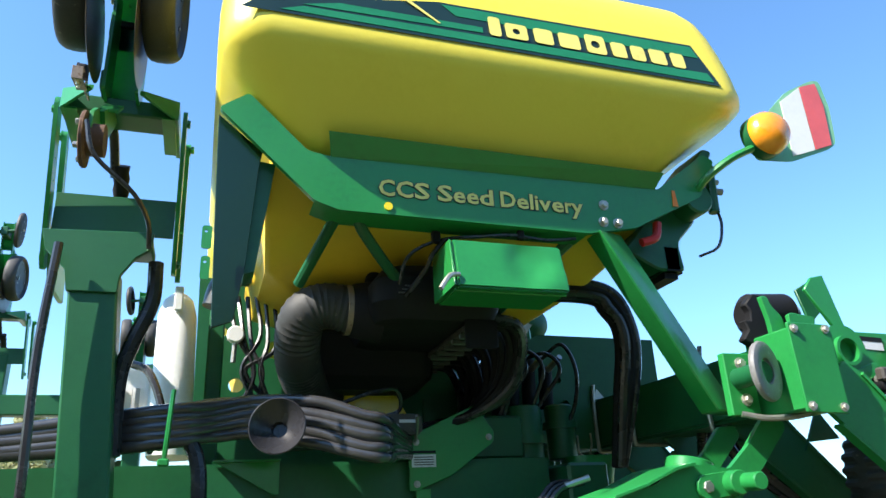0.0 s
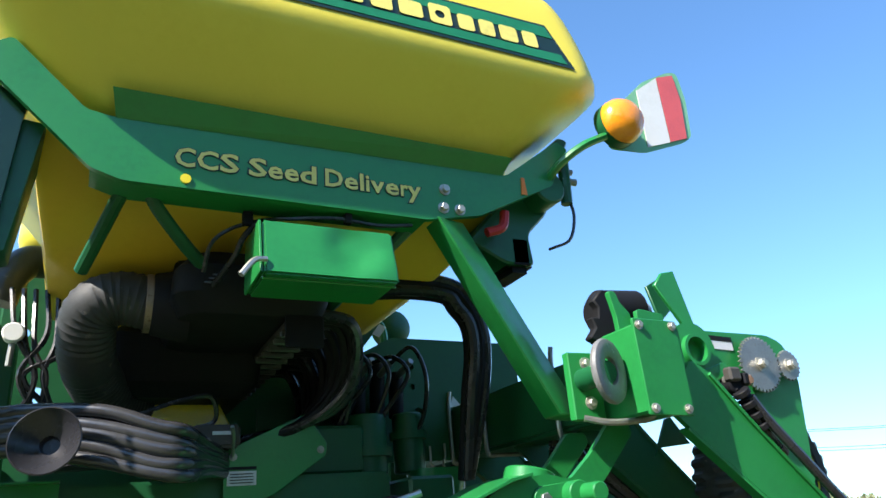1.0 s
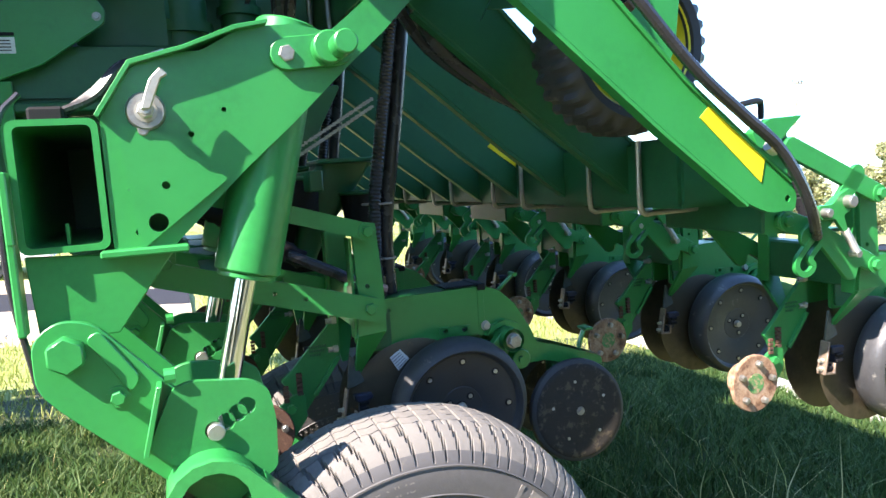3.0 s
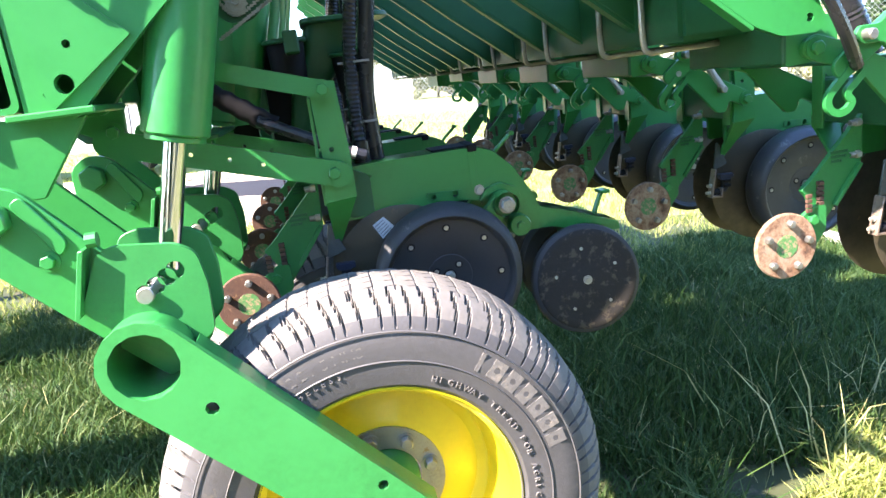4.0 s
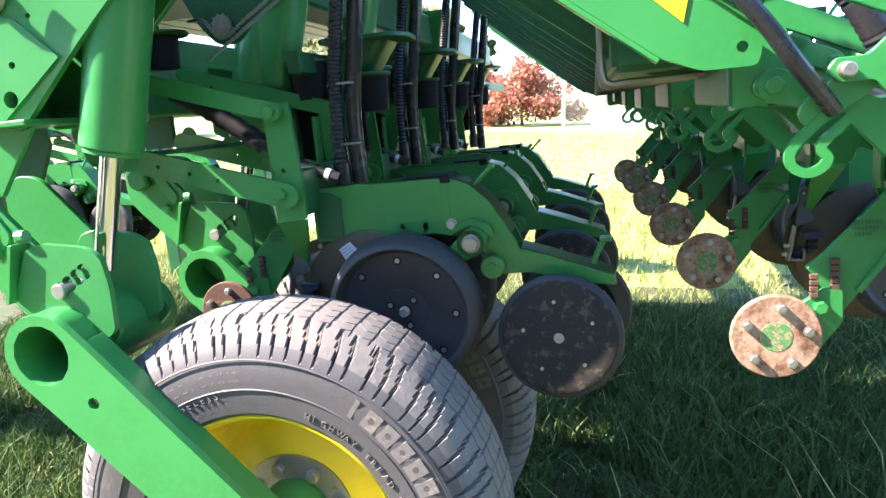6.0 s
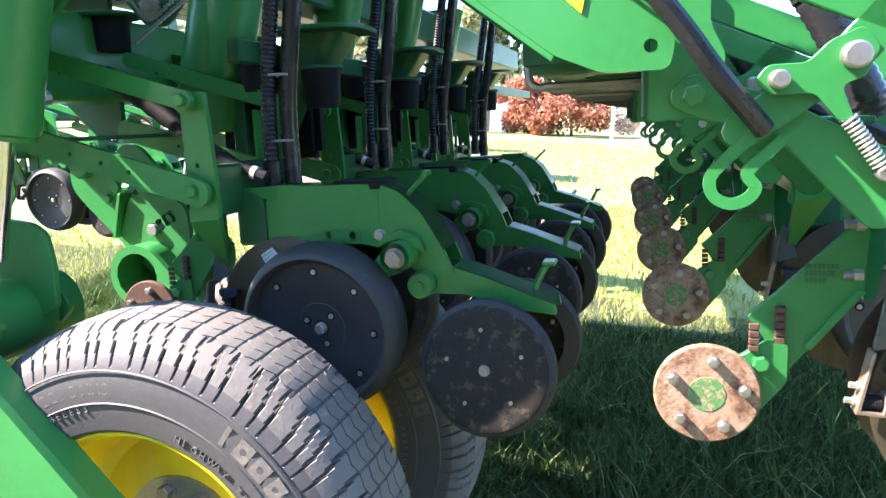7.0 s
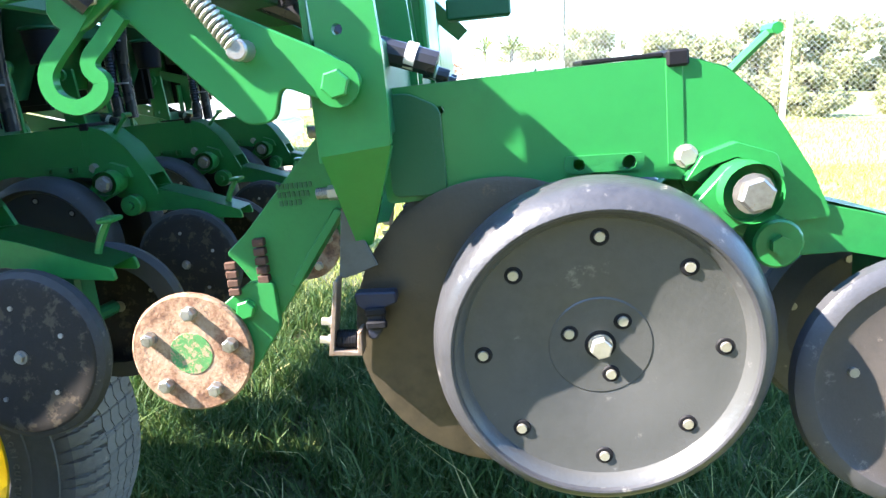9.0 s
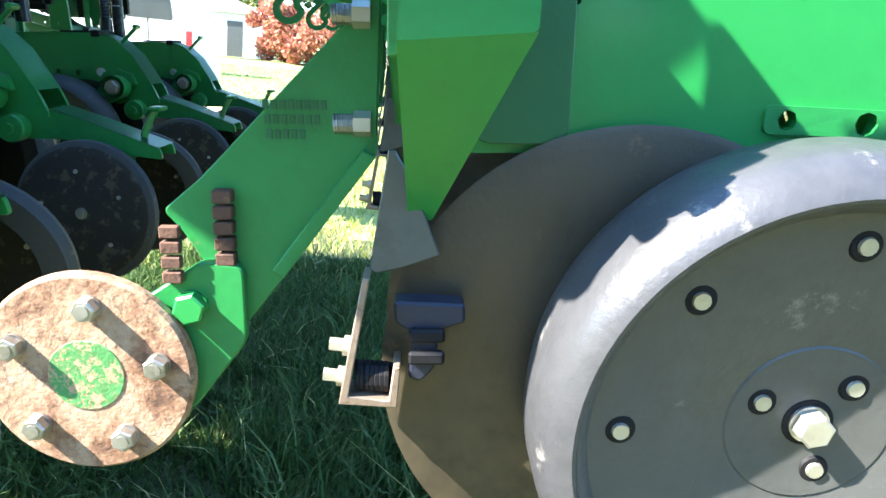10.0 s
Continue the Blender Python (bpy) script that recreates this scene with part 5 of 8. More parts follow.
    # closing frame, wheels and lever
    tail = [(3.49, 1.125), (3.56, 1.128), (3.64, 1.105), (3.80, 1.045), (3.805, 1.020), (3.72, 1.030), (3.60, 1.062), (3.52, 1.062), (3.485, 1.085)]
    for f in (lambda b: b, flipy):
        part("tail_plate", f(plate(tail, 1.772, 1.782, (), 0.001, 0.008)), GREEN, t)
        part("tail_boss", f(join(rod((3.504, 1.772, 1.088), (3.504, 1.735, 1.088), 0.030, 20, bevel=0.003), rod((3.504, 1.735, 1.088), (3.504, 1.725, 1.088), 0.012, 6))), GREEN, t)
    bm = bmesh.new()
    tt = [(3.575, 1.128), (3.64, 1.107), (3.80, 1.047)]
    va = [bm.verts.new((x, 1.772, z)) for x, z in tt]
    vb = [bm.verts.new((x, 1.868, z)) for x, z in tt]
    for i in range(2):
        bm.faces.new((va[i], va[i + 1], vb[i + 1], vb[i]))
    bmesh.ops.solidify(bm, geom=bm.faces[:], thickness=0.004)
    part("tail_cover", bm, GREEN, t)
    lever = hose([(3.745, 1.82, 1.04), (3.755, 1.825, 1.08), (3.778, 1.83, 1.125)], 0.008, 6)
    part("spring_lever", join(lever, box(3.768, 3.798, 1.805, 1.855, 1.122, 1.132, 0.003)), GREEN, t)
    closing_wheel(t, 3.660, 0.918, 1.685, 1, yc, -6, front)
    closing_wheel(t, 3.690, 0.918, 1.685, -1, yc, -6, front)
    part("closing_axle", rod((3.66, 1.70, 0.925), (3.69, 1.94, 0.925), 0.015, 10), GREEN_SHADED, t)
    part("axle_mount", box(3.64, 3.72, 1.79, 1.85, 0.91, 1.06, 0.008), GREEN_SHADED, t)
    # seed meter and its tube
    part("air_tube", hose([(2.86, 1.80, 1.46), (2.98, 1.79, 1.40), (3.04, 1.78, 1.365), (3.118, 1.78, 1.335)], 0.016, 10), HOSE, t, "black tube with pale band")
    part("tube_band", rod((3.082, 1.78, 1.3497), (3.094, 1.78, 1.345), 0.0172, 12), WHITE, t, "white tape band")
    return t


def thing_part_scraper(t, yc):
    brk = part("scraper_bracket", plate([(2.972, 1.092), (2.977, 1.092), (2.961, 1.003), (2.990, 1.000), (2.9935, 1.026), (2.9985, 1.026), (2.996, 0.994), (2.954, 0.997), (2.956, 1.008)], 1.712, 1.742, (), 0.0008), SCRAPER_STEEL, t, "bent bare tan steel scraper bracket")
    part("scraper_spring", coil((2.966, 1.727, 1.0135), (2.990, 1.727, 1.012), 0.0095, 0.0026, 7), BLACK_PLASTIC, brk, "black coil spring")
    block = part("scraper_block", plate([(2.993, 1.072), (3.044, 1.070), (3.045, 1.056), (3.026, 1.050), (3.024, 1.022), (3.014, 1.010), (3.004, 1.012), (3.006, 1.048), (2.994, 1.056)], 1.722, 1.744, (), 0.002, 0.004), SCRAPER_BLUE, brk, "dark blue plastic scraper block")
    for z in (1.043, 1.026):
        part("block_collar", box(3.004, 3.030, 1.715, 1.723, z, z + 0.010, 0.002), BLACK_PLASTIC, block)
    for x, z in ((2.958, 1.012), (2.963, 1.036)):
        part("scraper_bolt", join(rod((x, 1.727, z), (x - 0.006, 1.727, z + 0.0008), 0.0075, 12), rod((x - 0.006, 1.727, z + 0.0008), (x - 0.016, 1.727, z + 0.002), 0.0052, 6)), ZINC, brk, "pale zinc bolt")
    part("seed_shield", plate([(2.989, 1.178), (2.994, 1.178), (3.004, 1.160), (3.026, 1.104), (2.998, 1.094), (2.980, 1.090), (2.976, 1.094)], 1.730, 1.736, (), 0.001, 0.002), SHIELD_GREY, t, "grey clear plastic shield")
    return brk


# ---- bars, arms and drive ----
def build_toolbar():
    t = thing("rear_toolbar", (2.56, 1.75, 1.5), "square steel toolbar in shade-darkened green with bent steel clamps", "toolbar")
    part("square_bar", box(2.470, 2.650, 1.72, 7.2, 1.515, 1.700, 0.012, 2), GREEN_SHADED, t)
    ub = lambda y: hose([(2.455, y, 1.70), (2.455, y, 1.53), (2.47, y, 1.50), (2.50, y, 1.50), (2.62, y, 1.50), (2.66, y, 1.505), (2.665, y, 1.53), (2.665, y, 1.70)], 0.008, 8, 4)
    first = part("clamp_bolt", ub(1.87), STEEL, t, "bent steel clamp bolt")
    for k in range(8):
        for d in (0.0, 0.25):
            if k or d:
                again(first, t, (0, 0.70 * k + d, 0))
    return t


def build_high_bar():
    t = thing("hinge_bar", (1.85, 1.8, 2.1), "box beam along the machine in shade-darkened green, with hoses", "frame beam")
    part("box_beam", box(1.76, 1.93, 1.70, 7.0, 2.10, 2.30, 0.012, 2), GREEN_SHADED, t)
    first = part("clamp_bolt", hose([(1.755, 1.95, 2.36), (1.748, 1.95, 2.30), (1.748, 1.95, 2.11), (1.76, 1.95, 2.085), (1.79, 1.95, 2.085), (1.93, 1.95, 2.085)], 0.008, 8, 4), STEEL, t, "bent steel clamp bolt")
    for k in (0.45, 0.72, 1.4, 2.1):
        again(first, t, (0, k, 0))
    part("upright_plate", box(1.55, 2.06, 2.70, 2.73, 2.28, 2.56, 0.006), GREEN_SHADED, t)
    return t


def build_pusher_arm(first, striped=False):
    t = thing("diagonal_beam", (2.2, 1.58, 1.55), "bright green steel arm with yellow stripe and black hose" if first else "green steel arm between the bars", "diagonal beam", "" if first else "diagonal beams")
    line = [(1.93, 2.235), (1.99, 2.20), (2.10, 2.080), (2.21, 1.970), (2.36, 1.825), (2.50, 1.712), (2.672, 1.575), (2.690, 1.535), (2.683, 1.500), (2.60, 1.500), (2.540, 1.525), (2.30, 1.710), (1.88, 2.055), (1.83, 2.10)]
    holes = [(2.660, 1.530, 0.009)] if first else []
    # arms behind the first have their shade put into the paint
    part("arm_plate", plate(line, 1.560, 1.578, holes, 0.002 if not first else 0, 0.012), GREEN if first else GREEN_SHADED, t)
    part("arm_web", plate([(1.99, 2.20), (2.10, 2.080), (2.21, 1.970), (2.36, 1.825), (2.50, 1.712), (2.672, 1.575), (2.666, 1.568), (2.495, 1.703), (2.354, 1.816), (2.204, 1.961), (2.094, 2.071), (1.984, 2.191)], 1.552 if first else 1.555, 1.605, (), 0.001), GREEN if first else GREEN_SHADED, t)
    part("arm_web", plate([(1.88, 2.055), (2.30, 1.710), (2.540, 1.525), (2.535, 1.518), (2.294, 1.702), (1.875, 2.047)], 1.56, 1.595, (), 0.001), GREEN if first else GREEN_SHADED, t)
    part("arm_rib", plate([(1.90, 2.10), (2.30, 1.765), (2.60, 1.55), (2.59, 1.54), (2.29, 1.755), (1.89, 2.09)], 1.578, 1.61, (), 0.001), GREEN if first else GREEN_SHADED, t)
    if striped:
        part("yellow_stripe", plate([(2.398, 1.735), (2.415, 1.750), (2.580, 1.628), (2.575, 1.605)], 1.557, 1.560, (), 0), YELLOW, t, "yellow stripe decal")
    if first:
        part("yellow_stripe", plate([(2.398, 1.735), (2.425, 1.760), (2.590, 1.640), (2.575, 1.575)], 1.5575, 1.560, (), 0), YELLOW, t, "yellow stripe decal")
        part("supply_hose", hose([(2.11, 1.545, 2.13), (2.16, 1.54, 2.06), (2.24, 1.53, 1.965), (2.37, 1.53, 1.835), (2.50, 1.53, 1.735), (2.60, 1.53, 1.66), (2.68, 1.54, 1.57), (2.74, 1.56, 1.49), (2.80, 1.60, 1.42)], 0.014, 10), HOSE, t, "black hydraulic hose")
        part("hose_clip", rod((2.59, 1.545, 1.665), (2.61, 1.545, 1.650), 0.018, 10), ZINC, t)
    return t


def build_drive():
    t = thing("drive_bracket", (1.85, 1.6, 2.1), "bright green drive bracket with bolted plate and round bushing", "drive bracket")
    part("cover_plate", plate([(1.692, 2.322), (1.838, 2.318), (1.842, 2.072), (1.698, 2.076)], 1.495, 1.505, (), 0.002, 0.006), GREEN, t)
    for x, z in ((1.710, 2.303), (1.820, 2.304), (1.716, 2.092), (1.823, 2.089)):
        part("bolt", bolt(x, 1.495, z, 0.009, 0.007, 1.4), ZINC, t)
    part("back_box", box(1.715, 1.86, 1.507, 1.70, 2.085, 2.315, 0.006), GREEN, t)
    part("left_cheek", plate([(1.745, 2.095), (1.795, 2.095), (1.795, 2.30), (1.785, 2.37), (1.755, 2.40), (1.745, 2.43), (1.72, 2.43), (1.735, 2.36)], 1.60, 1.618, (), 0.002, 0.008), GREEN, t)
    part("upper_tab", plate([(1.785, 2.30), (1.88, 2.345), (1.88, 2.365), (1.80, 2.375), (1.785, 2.37)], 1.575, 1.59, (), 0.002, 0.006), GREEN, t)
    part("toothed_guard", plate([(1.68, 2.31), (1.705, 2.34), (1.695, 2.37), (1.72, 2.37), (1.725, 2.40), (1.71, 2.42), (1.745, 2.455), (1.79, 2.45), (1.79, 2.34), (1.74, 2.28)], 1.655, 1.685, (), 0.004), BLACK_PLASTIC, t, "black toothed guard")
    part("foot_strap", hose([(1.60, 1.63, 2.09), (1.66, 1.60, 2.075), (1.76, 1.585, 2.08), (1.80, 1.58, 2.10)], 0.009, 8), STEEL, t)
    part("warning_tag", plate([(1.783, 2.30), (1.792, 2.30), (1.792, 2.33), (1.783, 2.33)], 1.594, 1.597, (), 0), ORANGE, t, "orange tag")
    part("rubber_ring", moved(lathe([(0.036, -0.006), (0.042, -0.010), (0.070, -0.011), (0.081, -0.007), (0.084, 0.0), (0.081, 0.008), (0.036, 0.008)], 48, True), Matrix.Translation((1.640, 1.553, 2.195)) @ Matrix.Rotation(radians(24), 4, 'Z')), RING_STEEL, t, "worn pale grey flat ring")
    part("ring_pin", rod((1.640, 1.56, 2.195), (1.640, 1.69, 2.195), 0.03, 14), GREEN_SHADED, t)
    part("motor", rod((1.755, 1.72, 2.405), (1.930, 1.72, 2.415), 0.066, 28, bevel=0.022), BLACK_PLASTIC, t, "black domed motor")
    part("motor_cap", rod((1.93, 1.72, 2.415), (1.955, 1.72, 2.416), 0.030, 14), STEEL, t)
    part("fin", plate([(1.895, 2.46), (1.93, 2.50), (1.978, 2.51), (2.005, 2.40), (2.02, 2.34), (1.985, 2.33)], 1.60, 1.612, (), 0.002), GREEN, t)
    part("fin_side", plate([(1.90, 2.47), (1.978, 2.51), (1.978, 2.40), (1.93, 2.36)], 1.64, 1.65, (), 0.002), GREEN_SHADED, t)
    part("round_flange", lathe([(0.036, -0.016), (0.046, -0.016), (0.046, 0.0), (0.082, 0.0), (0.082, 0.012), (0.036, 0.012)], 36, True, (1.982, 1.588, 2.268)), GREEN, t)
    part("flange_web", plate([(1.94, 2.34), (2.02, 2.335), (2.07, 2.26), (2.04, 2.16), (1.95, 2.09), (1.93, 2.12)], 1.60, 1.612, (), 0.002, 0.01), GREEN, t)
    g = thing("gear_plate", (2.25, 1.6, 1.88), "green side plate with two toothed steel sprockets", "sprocket drive")
    part("side_plate", plate([(1.99, 2.335), (2.05, 2.338), (2.33, 2.335), (2.385, 2.315), (2.415, 2.27), (2.425, 2.20), (2.385, 1.90), (2.36, 1.86), (2.29, 1.88), (2.235, 2.06), (2.18, 2.17), (2.04, 2.18)], 1.618, 1.63, (), 0.002, 0.02), GREEN, g)
    part("label", plate([(2.075, 2.285), (2.17, 2.28), (2.17, 2.318), (2.075, 2.322)], 1.6155, 1.618, (), 0), PAPER, g, "white printed label")
    part("label_bar", plate([(2.075, 2.310), (2.17, 2.306), (2.17, 2.320), (2.075, 2.324)], 1.6145, 1.6155, (), 0), BLACK_PLASTIC, g)
    def sprocket(cx, cz, r, teeth):
        pts = []
        for i in range(teeth):
            for k, rr in ((0.0, r * 0.90), (0.3, r), (0.55, r), (0.8, r * 0.90)):
                a = 2 * math.pi * (i + k) / teeth
                pts.append((cx + rr * math.cos(a), cz + rr * math.sin(a)))
        s = part("sprocket", plate(pts, 1.594, 1.601, (), 0), STEEL, g, "dull steel sprocket")
        part("sprocket_hub", rod((cx, 1.60, cz), (cx, 1.62, cz), r * 0.4, 20), STEEL, s)
        part("sprocket_nut", bolt(cx, 1.594, cz, 0.016, 0.014, 1.35, 0.008), ZINC, s)
    sprocket(2.244, 2.237, 0.084, 36)
    sprocket(2.367, 2.236, 0.047, 20)
    part("clutch", rod((2.09, 1.56, 2.17), (2.09, 1.60, 2.17), 0.03, 14, bevel=0.004), BLACK_PLASTIC, g)
    part("clutch", coil((2.10, 1.57, 2.16), (2.13, 1.57, 2.08), 0.02, 0.006, 5), BLACK_PLASTIC, g, "black spring clutch")
    for k in range(4):
        x, z = 2.085 + 0.018 * k, 2.150 - 0.030 * k
        part("clutch_collar", rod((x, 1.552, z), (x + 0.010, 1.552, z - 0.016), 0.024 - 0.003 * k, 14, bevel=0.003), BLACK_PLASTIC, g)
    part("clutch_pawl", box(2.055, 2.10, 1.545, 1.575, 2.175, 2.215, 0.006), GREY_DARK, g)
    part("clutch_pawl", box(2.105, 2.128, 1.545, 1.575, 2.165, 2.20, 0.005), BLACK_PLASTIC, g)
    part("clutch_cable", hose([(2.12, 1.56, 2.10), (2.15, 1.56, 2.05), (2.19, 1.57, 2.02), (2.23, 1.58, 1.985)], 0.012, 8, 6), HOSE, g)
    part("cable_end", rod((2.215, 1.577, 1.995), (2.235, 1.58, 1.978), 0.016, 10, bevel=0.002), RUST, g)
    part("clutch_pin", rod((2.06, 1.575, 2.185), (2.15, 1.575, 2.175), 0.010, 8), STEEL, g)
    part("clutch_nut", bolt(2.13, 1.56, 2.18, 0.014, 0.012, 1.2), RUST, g)
    part("tie_bar", strip((2.00, 2.19), (2.08, 2.215), 0.04, 0.04, 1.585, 1.60), GREEN, g)
    part("lower_bolt", bolt(2.315, 1.615, 1.885, 0.018, 0.016, 1.4, 0.014), RUST, g)
    # small drive tyre behind
    w = g
    C = Vector((2.322, 1.675, 1.925))
    seg = 120
    bm = bmesh.new()
    rings = []
    for k, (r, y) in enumerate([(0.150, 0.012), (0.160, -0.006), (0.180, -0.010), (0.200, 0.0), (0.213, 0.02), (0.216, 0.06), (0.216, 0.10), (0.213, 0.14), (0.200, 0.16), (0.16, 0.168), (0.150, 0.15)]):
        rings.append([bm.verts.new((C.x + (r - (0.012 if 3 <= k <= 8 and ((i // 2) + (k > 5)) % 2 else 0)) * math.cos(2 * math.pi * i / seg), C.y + y, C.z + (r - (0.012 if 3 <= k <= 8 and ((i // 2) + (k > 5)) % 2 else 0)) * math.sin(2 * math.pi * i / seg))) for i in range(seg)])
    for a, b in zip(rings, rings[1:]):
        for i in range(seg):
            bm.faces.new((a[i], a[(i + 1) % seg], b[(i + 1) % seg], b[i]))
    part("drive_tyre", bm, RUBBER, w, "small black lugged tyre")
    part("drive_rim", lathe([(0.152, 0.004), (0.158, 0.0), (0.155, 0.010), (0.140, 0.03), (0.132, 0.06), (0.06, 0.052), (0.0, 0.05)], 40, at=C), YELLOW, w, "yellow rim")
    part("axle", rod((2.322, 1.62, 1.925), (2.322, 1.90, 1.925), 0.02, 12), STEEL, w)
    part("spike_plate", plate([(1.985, 2.005), (2.0, 2.03), (2.13, 2.04), (2.07, 2.12), (2.05, 2.115)], 1.82, 1.83, (), 0.001), GREEN_SHADED, w)
    return t


tank = build_tank()
copy_thing(tank, MACHINE @ Matrix.Translation(ORIGIN[tank.name] + Vector((0, 1.6, 0))))
build_tank_frame()
build_cover_box()
build_reflector()
build_hinge()
arm = build_wheel_arm()
cyl = build_cylinder()
wheel = build_wheel()
for dy in (0.66,):
    for ob in (arm, cyl, wheel):
        copy_thing(ob, MACHINE @ Matrix.Translation(ORIGIN[ob.name] + Vector((0, dy, 0))))
rear = build_row_unit(False)
front = build_row_unit(True)
ORIGIN_FRONT = ORIGIN[front.name] + Vector((-1.336, 0.338, 0))
front.matrix_basis = MACHINE @ Matrix.Translation(ORIGIN_FRONT)
rrnd = random.Random(11)
for k in range(1, 6):
    drop = -0.008 if k == 1 else rrnd.uniform(-0.04, 0.01)
    copy_thing(rear, MACHINE @ Matrix.Translation(ORIGIN[rear.name] + Vector((-0.024 * k, 0.695 * k, drop))))
    if k < 4:
        copy_thing(front, MACHINE @ Matrix.Translation(ORIGIN_FRONT + Vector((-0.012 * k, 0.72 * k, -0.018 * k))))
part("label", plate([(3.105, 1.153), (3.136, 1.172), (3.161, 1.143), (3.127, 1.113)], 1.7450, 1.7475, (), 0), PAPER, front, "white paper label with rows of small print")
for k in range(5):
    a, b = Vector((3.110 + 0.0044 * k, 1.1475 - 0.0066 * k)), Vector((3.134 + 0.0044 * k, 1.1635 - 0.0058 * k))
    part("label_line", strip(a, b, 0.0022, 0.0022, 1.7438, 1.7448, (), 0), STRAP, front)
build_toolbar()
build_high_bar()
build_pusher_arm(True)
inner_arm = build_pusher_arm(False)
inner_arm.matrix_basis = MACHINE @ Matrix.Translation(ORIGIN[inner_arm.name] + Vector((-0.02, 0.38, 0)))
striped_arm = build_pusher_arm(False, True)
striped_arm.matrix_basis = MACHINE @ Matrix.Translation(ORIGIN[striped_arm.name] + Vector((-0.04, 1.08, 0)))
for k in range(1, 12):
    if k != 2:
        copy_thing(striped_arm if k == 5 else inner_arm, MACHINE @ Matrix.Translation(ORIGIN[inner_arm.name] + Vector((-0.02 - 0.012 * k, 0.38 + 0.35 * k, 0))))
build_drive()


# ---- machinery under the tank ----
def build_main_frame():
    t = thing("main_frame", (0.2, 2.5, 1.6), "main frame beam of the planter in shade-darkened green", "frame beam")
    part("main_beam", box(-2.6, 1.36, 2.36, 2.62, 1.90, 2.045, 0.010, 2), GREEN_SHADED, t)
    part("beam_flange", box(-2.6, 1.38, 2.33, 2.66, 1.872, 1.898, 0.004), GREEN_SHADED, t)
    part("lower_beam", box(-2.6, 0.95, 2.46, 2.60, 1.73, 1.868, 0.008), GREEN_SHADED, t)
    part("slope_plate", plate([(0.35, 1.87), (1.12, 1.87), (1.12, 1.45), (1.02, 1.45), (0.90, 1.57), (0.66, 1.79), (0.35, 1.84)], 2.44, 2.46, (), 0.002), GREEN_SHADED, t)
    part("bright_ledge", plate([(0.22, 2.052), (0.42, 2.052), (0.42, 1.95), (0.40, 1.95)], 2.335, 2.345, (), 0.001), GREEN, t)
    part("ledge_top", box(0.22, 0.42, 2.30, 2.36, 2.046, 2.052, 0.001), GREEN, t)
    # added boards that keep sky light off the front units
    for i in range(9):
        part("shade_board", box(0.30 + 0.12 * i, 0.405 + 0.12 * i, 3.05, 4.9, 2.03, 2.055, 0.004), GREEN_SHADED, t)
    part("inner_plate", plate([(-0.40, 1.72), (0.36, 1.72), (0.40, 1.50), (0.30, 1.30), (0.10, 1.12), (-0.10, 1.12), (-0.40, 1.40)], 2.74, 2.76, [(0.20, 1.45, 0.03), (0.05, 1.30, 0.02), (-0.1, 1.5, 0.04)], 0), GREEN_SHADED, t)
    part("inner_tube", rod((-0.3, 2.70, 1.40), (0.34, 2.70, 1.62), 0.035, 16), GREEN_SHADED, t)
    part("inner_brace", plate([(-0.35, 1.15), (-0.25, 1.12), (0.36, 1.66), (0.30, 1.72)], 2.66, 2.68, (), 0.002), GREEN, t)
    part("riser", box(1.02, 1.30, 2.42, 2.60, 2.045, 2.20, 0.012), GREEN_SHADED, t)
    part("collar", join(rod((1.33, 2.5, 2.045), (1.33, 2.5, 2.24), 0.075, 24, bevel=0.006), rod((1.33, 2.5, 2.10), (1.33, 2.5, 2.13), 0.09, 24)), GREEN_SHADED, t)
    part("collar", join(rod((1.50, 2.52, 2.045), (1.50, 2.52, 2.25), 0.055, 24, bevel=0.006), rod((1.50, 2.52, 2.16), (1.50, 2.52, 2.185), 0.066, 24)), GREEN_SHADED, t)
    part("hanger", box(0.66, 0.69, 2.33, 2.36, 1.72, 1.90, 0.003), GREEN, t)
    part("hanger", plate([(0.855, 1.95), (0.905, 1.95), (0.90, 1.72), (0.88, 1.69), (0.87, 1.72)], 2.32, 2.335, (), 0.002), GREEN, t)
    brk = part("bracket_plate", plate([(0.832, 2.115), (1.075, 2.222), (1.14, 2.13), (1.135, 2.095), (0.98, 1.99), (0.86, 1.945), (0.835, 1.945)], 2.318, 2.328, (), 0.002, 0.008), GREEN, t)
    part("label", plate([(0.842, 2.018), (0.925, 2.018), (0.925, 2.058), (0.842, 2.058)], 2.3155, 2.318, (), 0), PAPER, brk, "white printed label")
    part("label_bar", plate([(0.842, 2.062), (0.925, 2.062), (0.925, 2.070), (0.842, 2.070)], 2.3155, 2.318, (), 0), BLACK_PLASTIC, brk)
    for i in range(4):
        part("label_line", box(0.850, 0.916, 2.3145, 2.3155, 2.024 + 0.008 * i, 2.027 + 0.008 * i, 0), GREY_DARK, brk)
    for x, z in ((0.858, 2.098), (1.068, 2.20), (1.118, 2.112), (0.858, 1.965)):
        part("bolt", bolt(x, 2.318, z, 0.008, 0.006, 1.4), STEEL, brk)
    part("tie_strap", hose([(0.855, 2.31, 2.10), (0.845, 2.25, 2.15), (0.835, 2.22, 2.17)], 0.006, 6), STEEL, t)
    return t


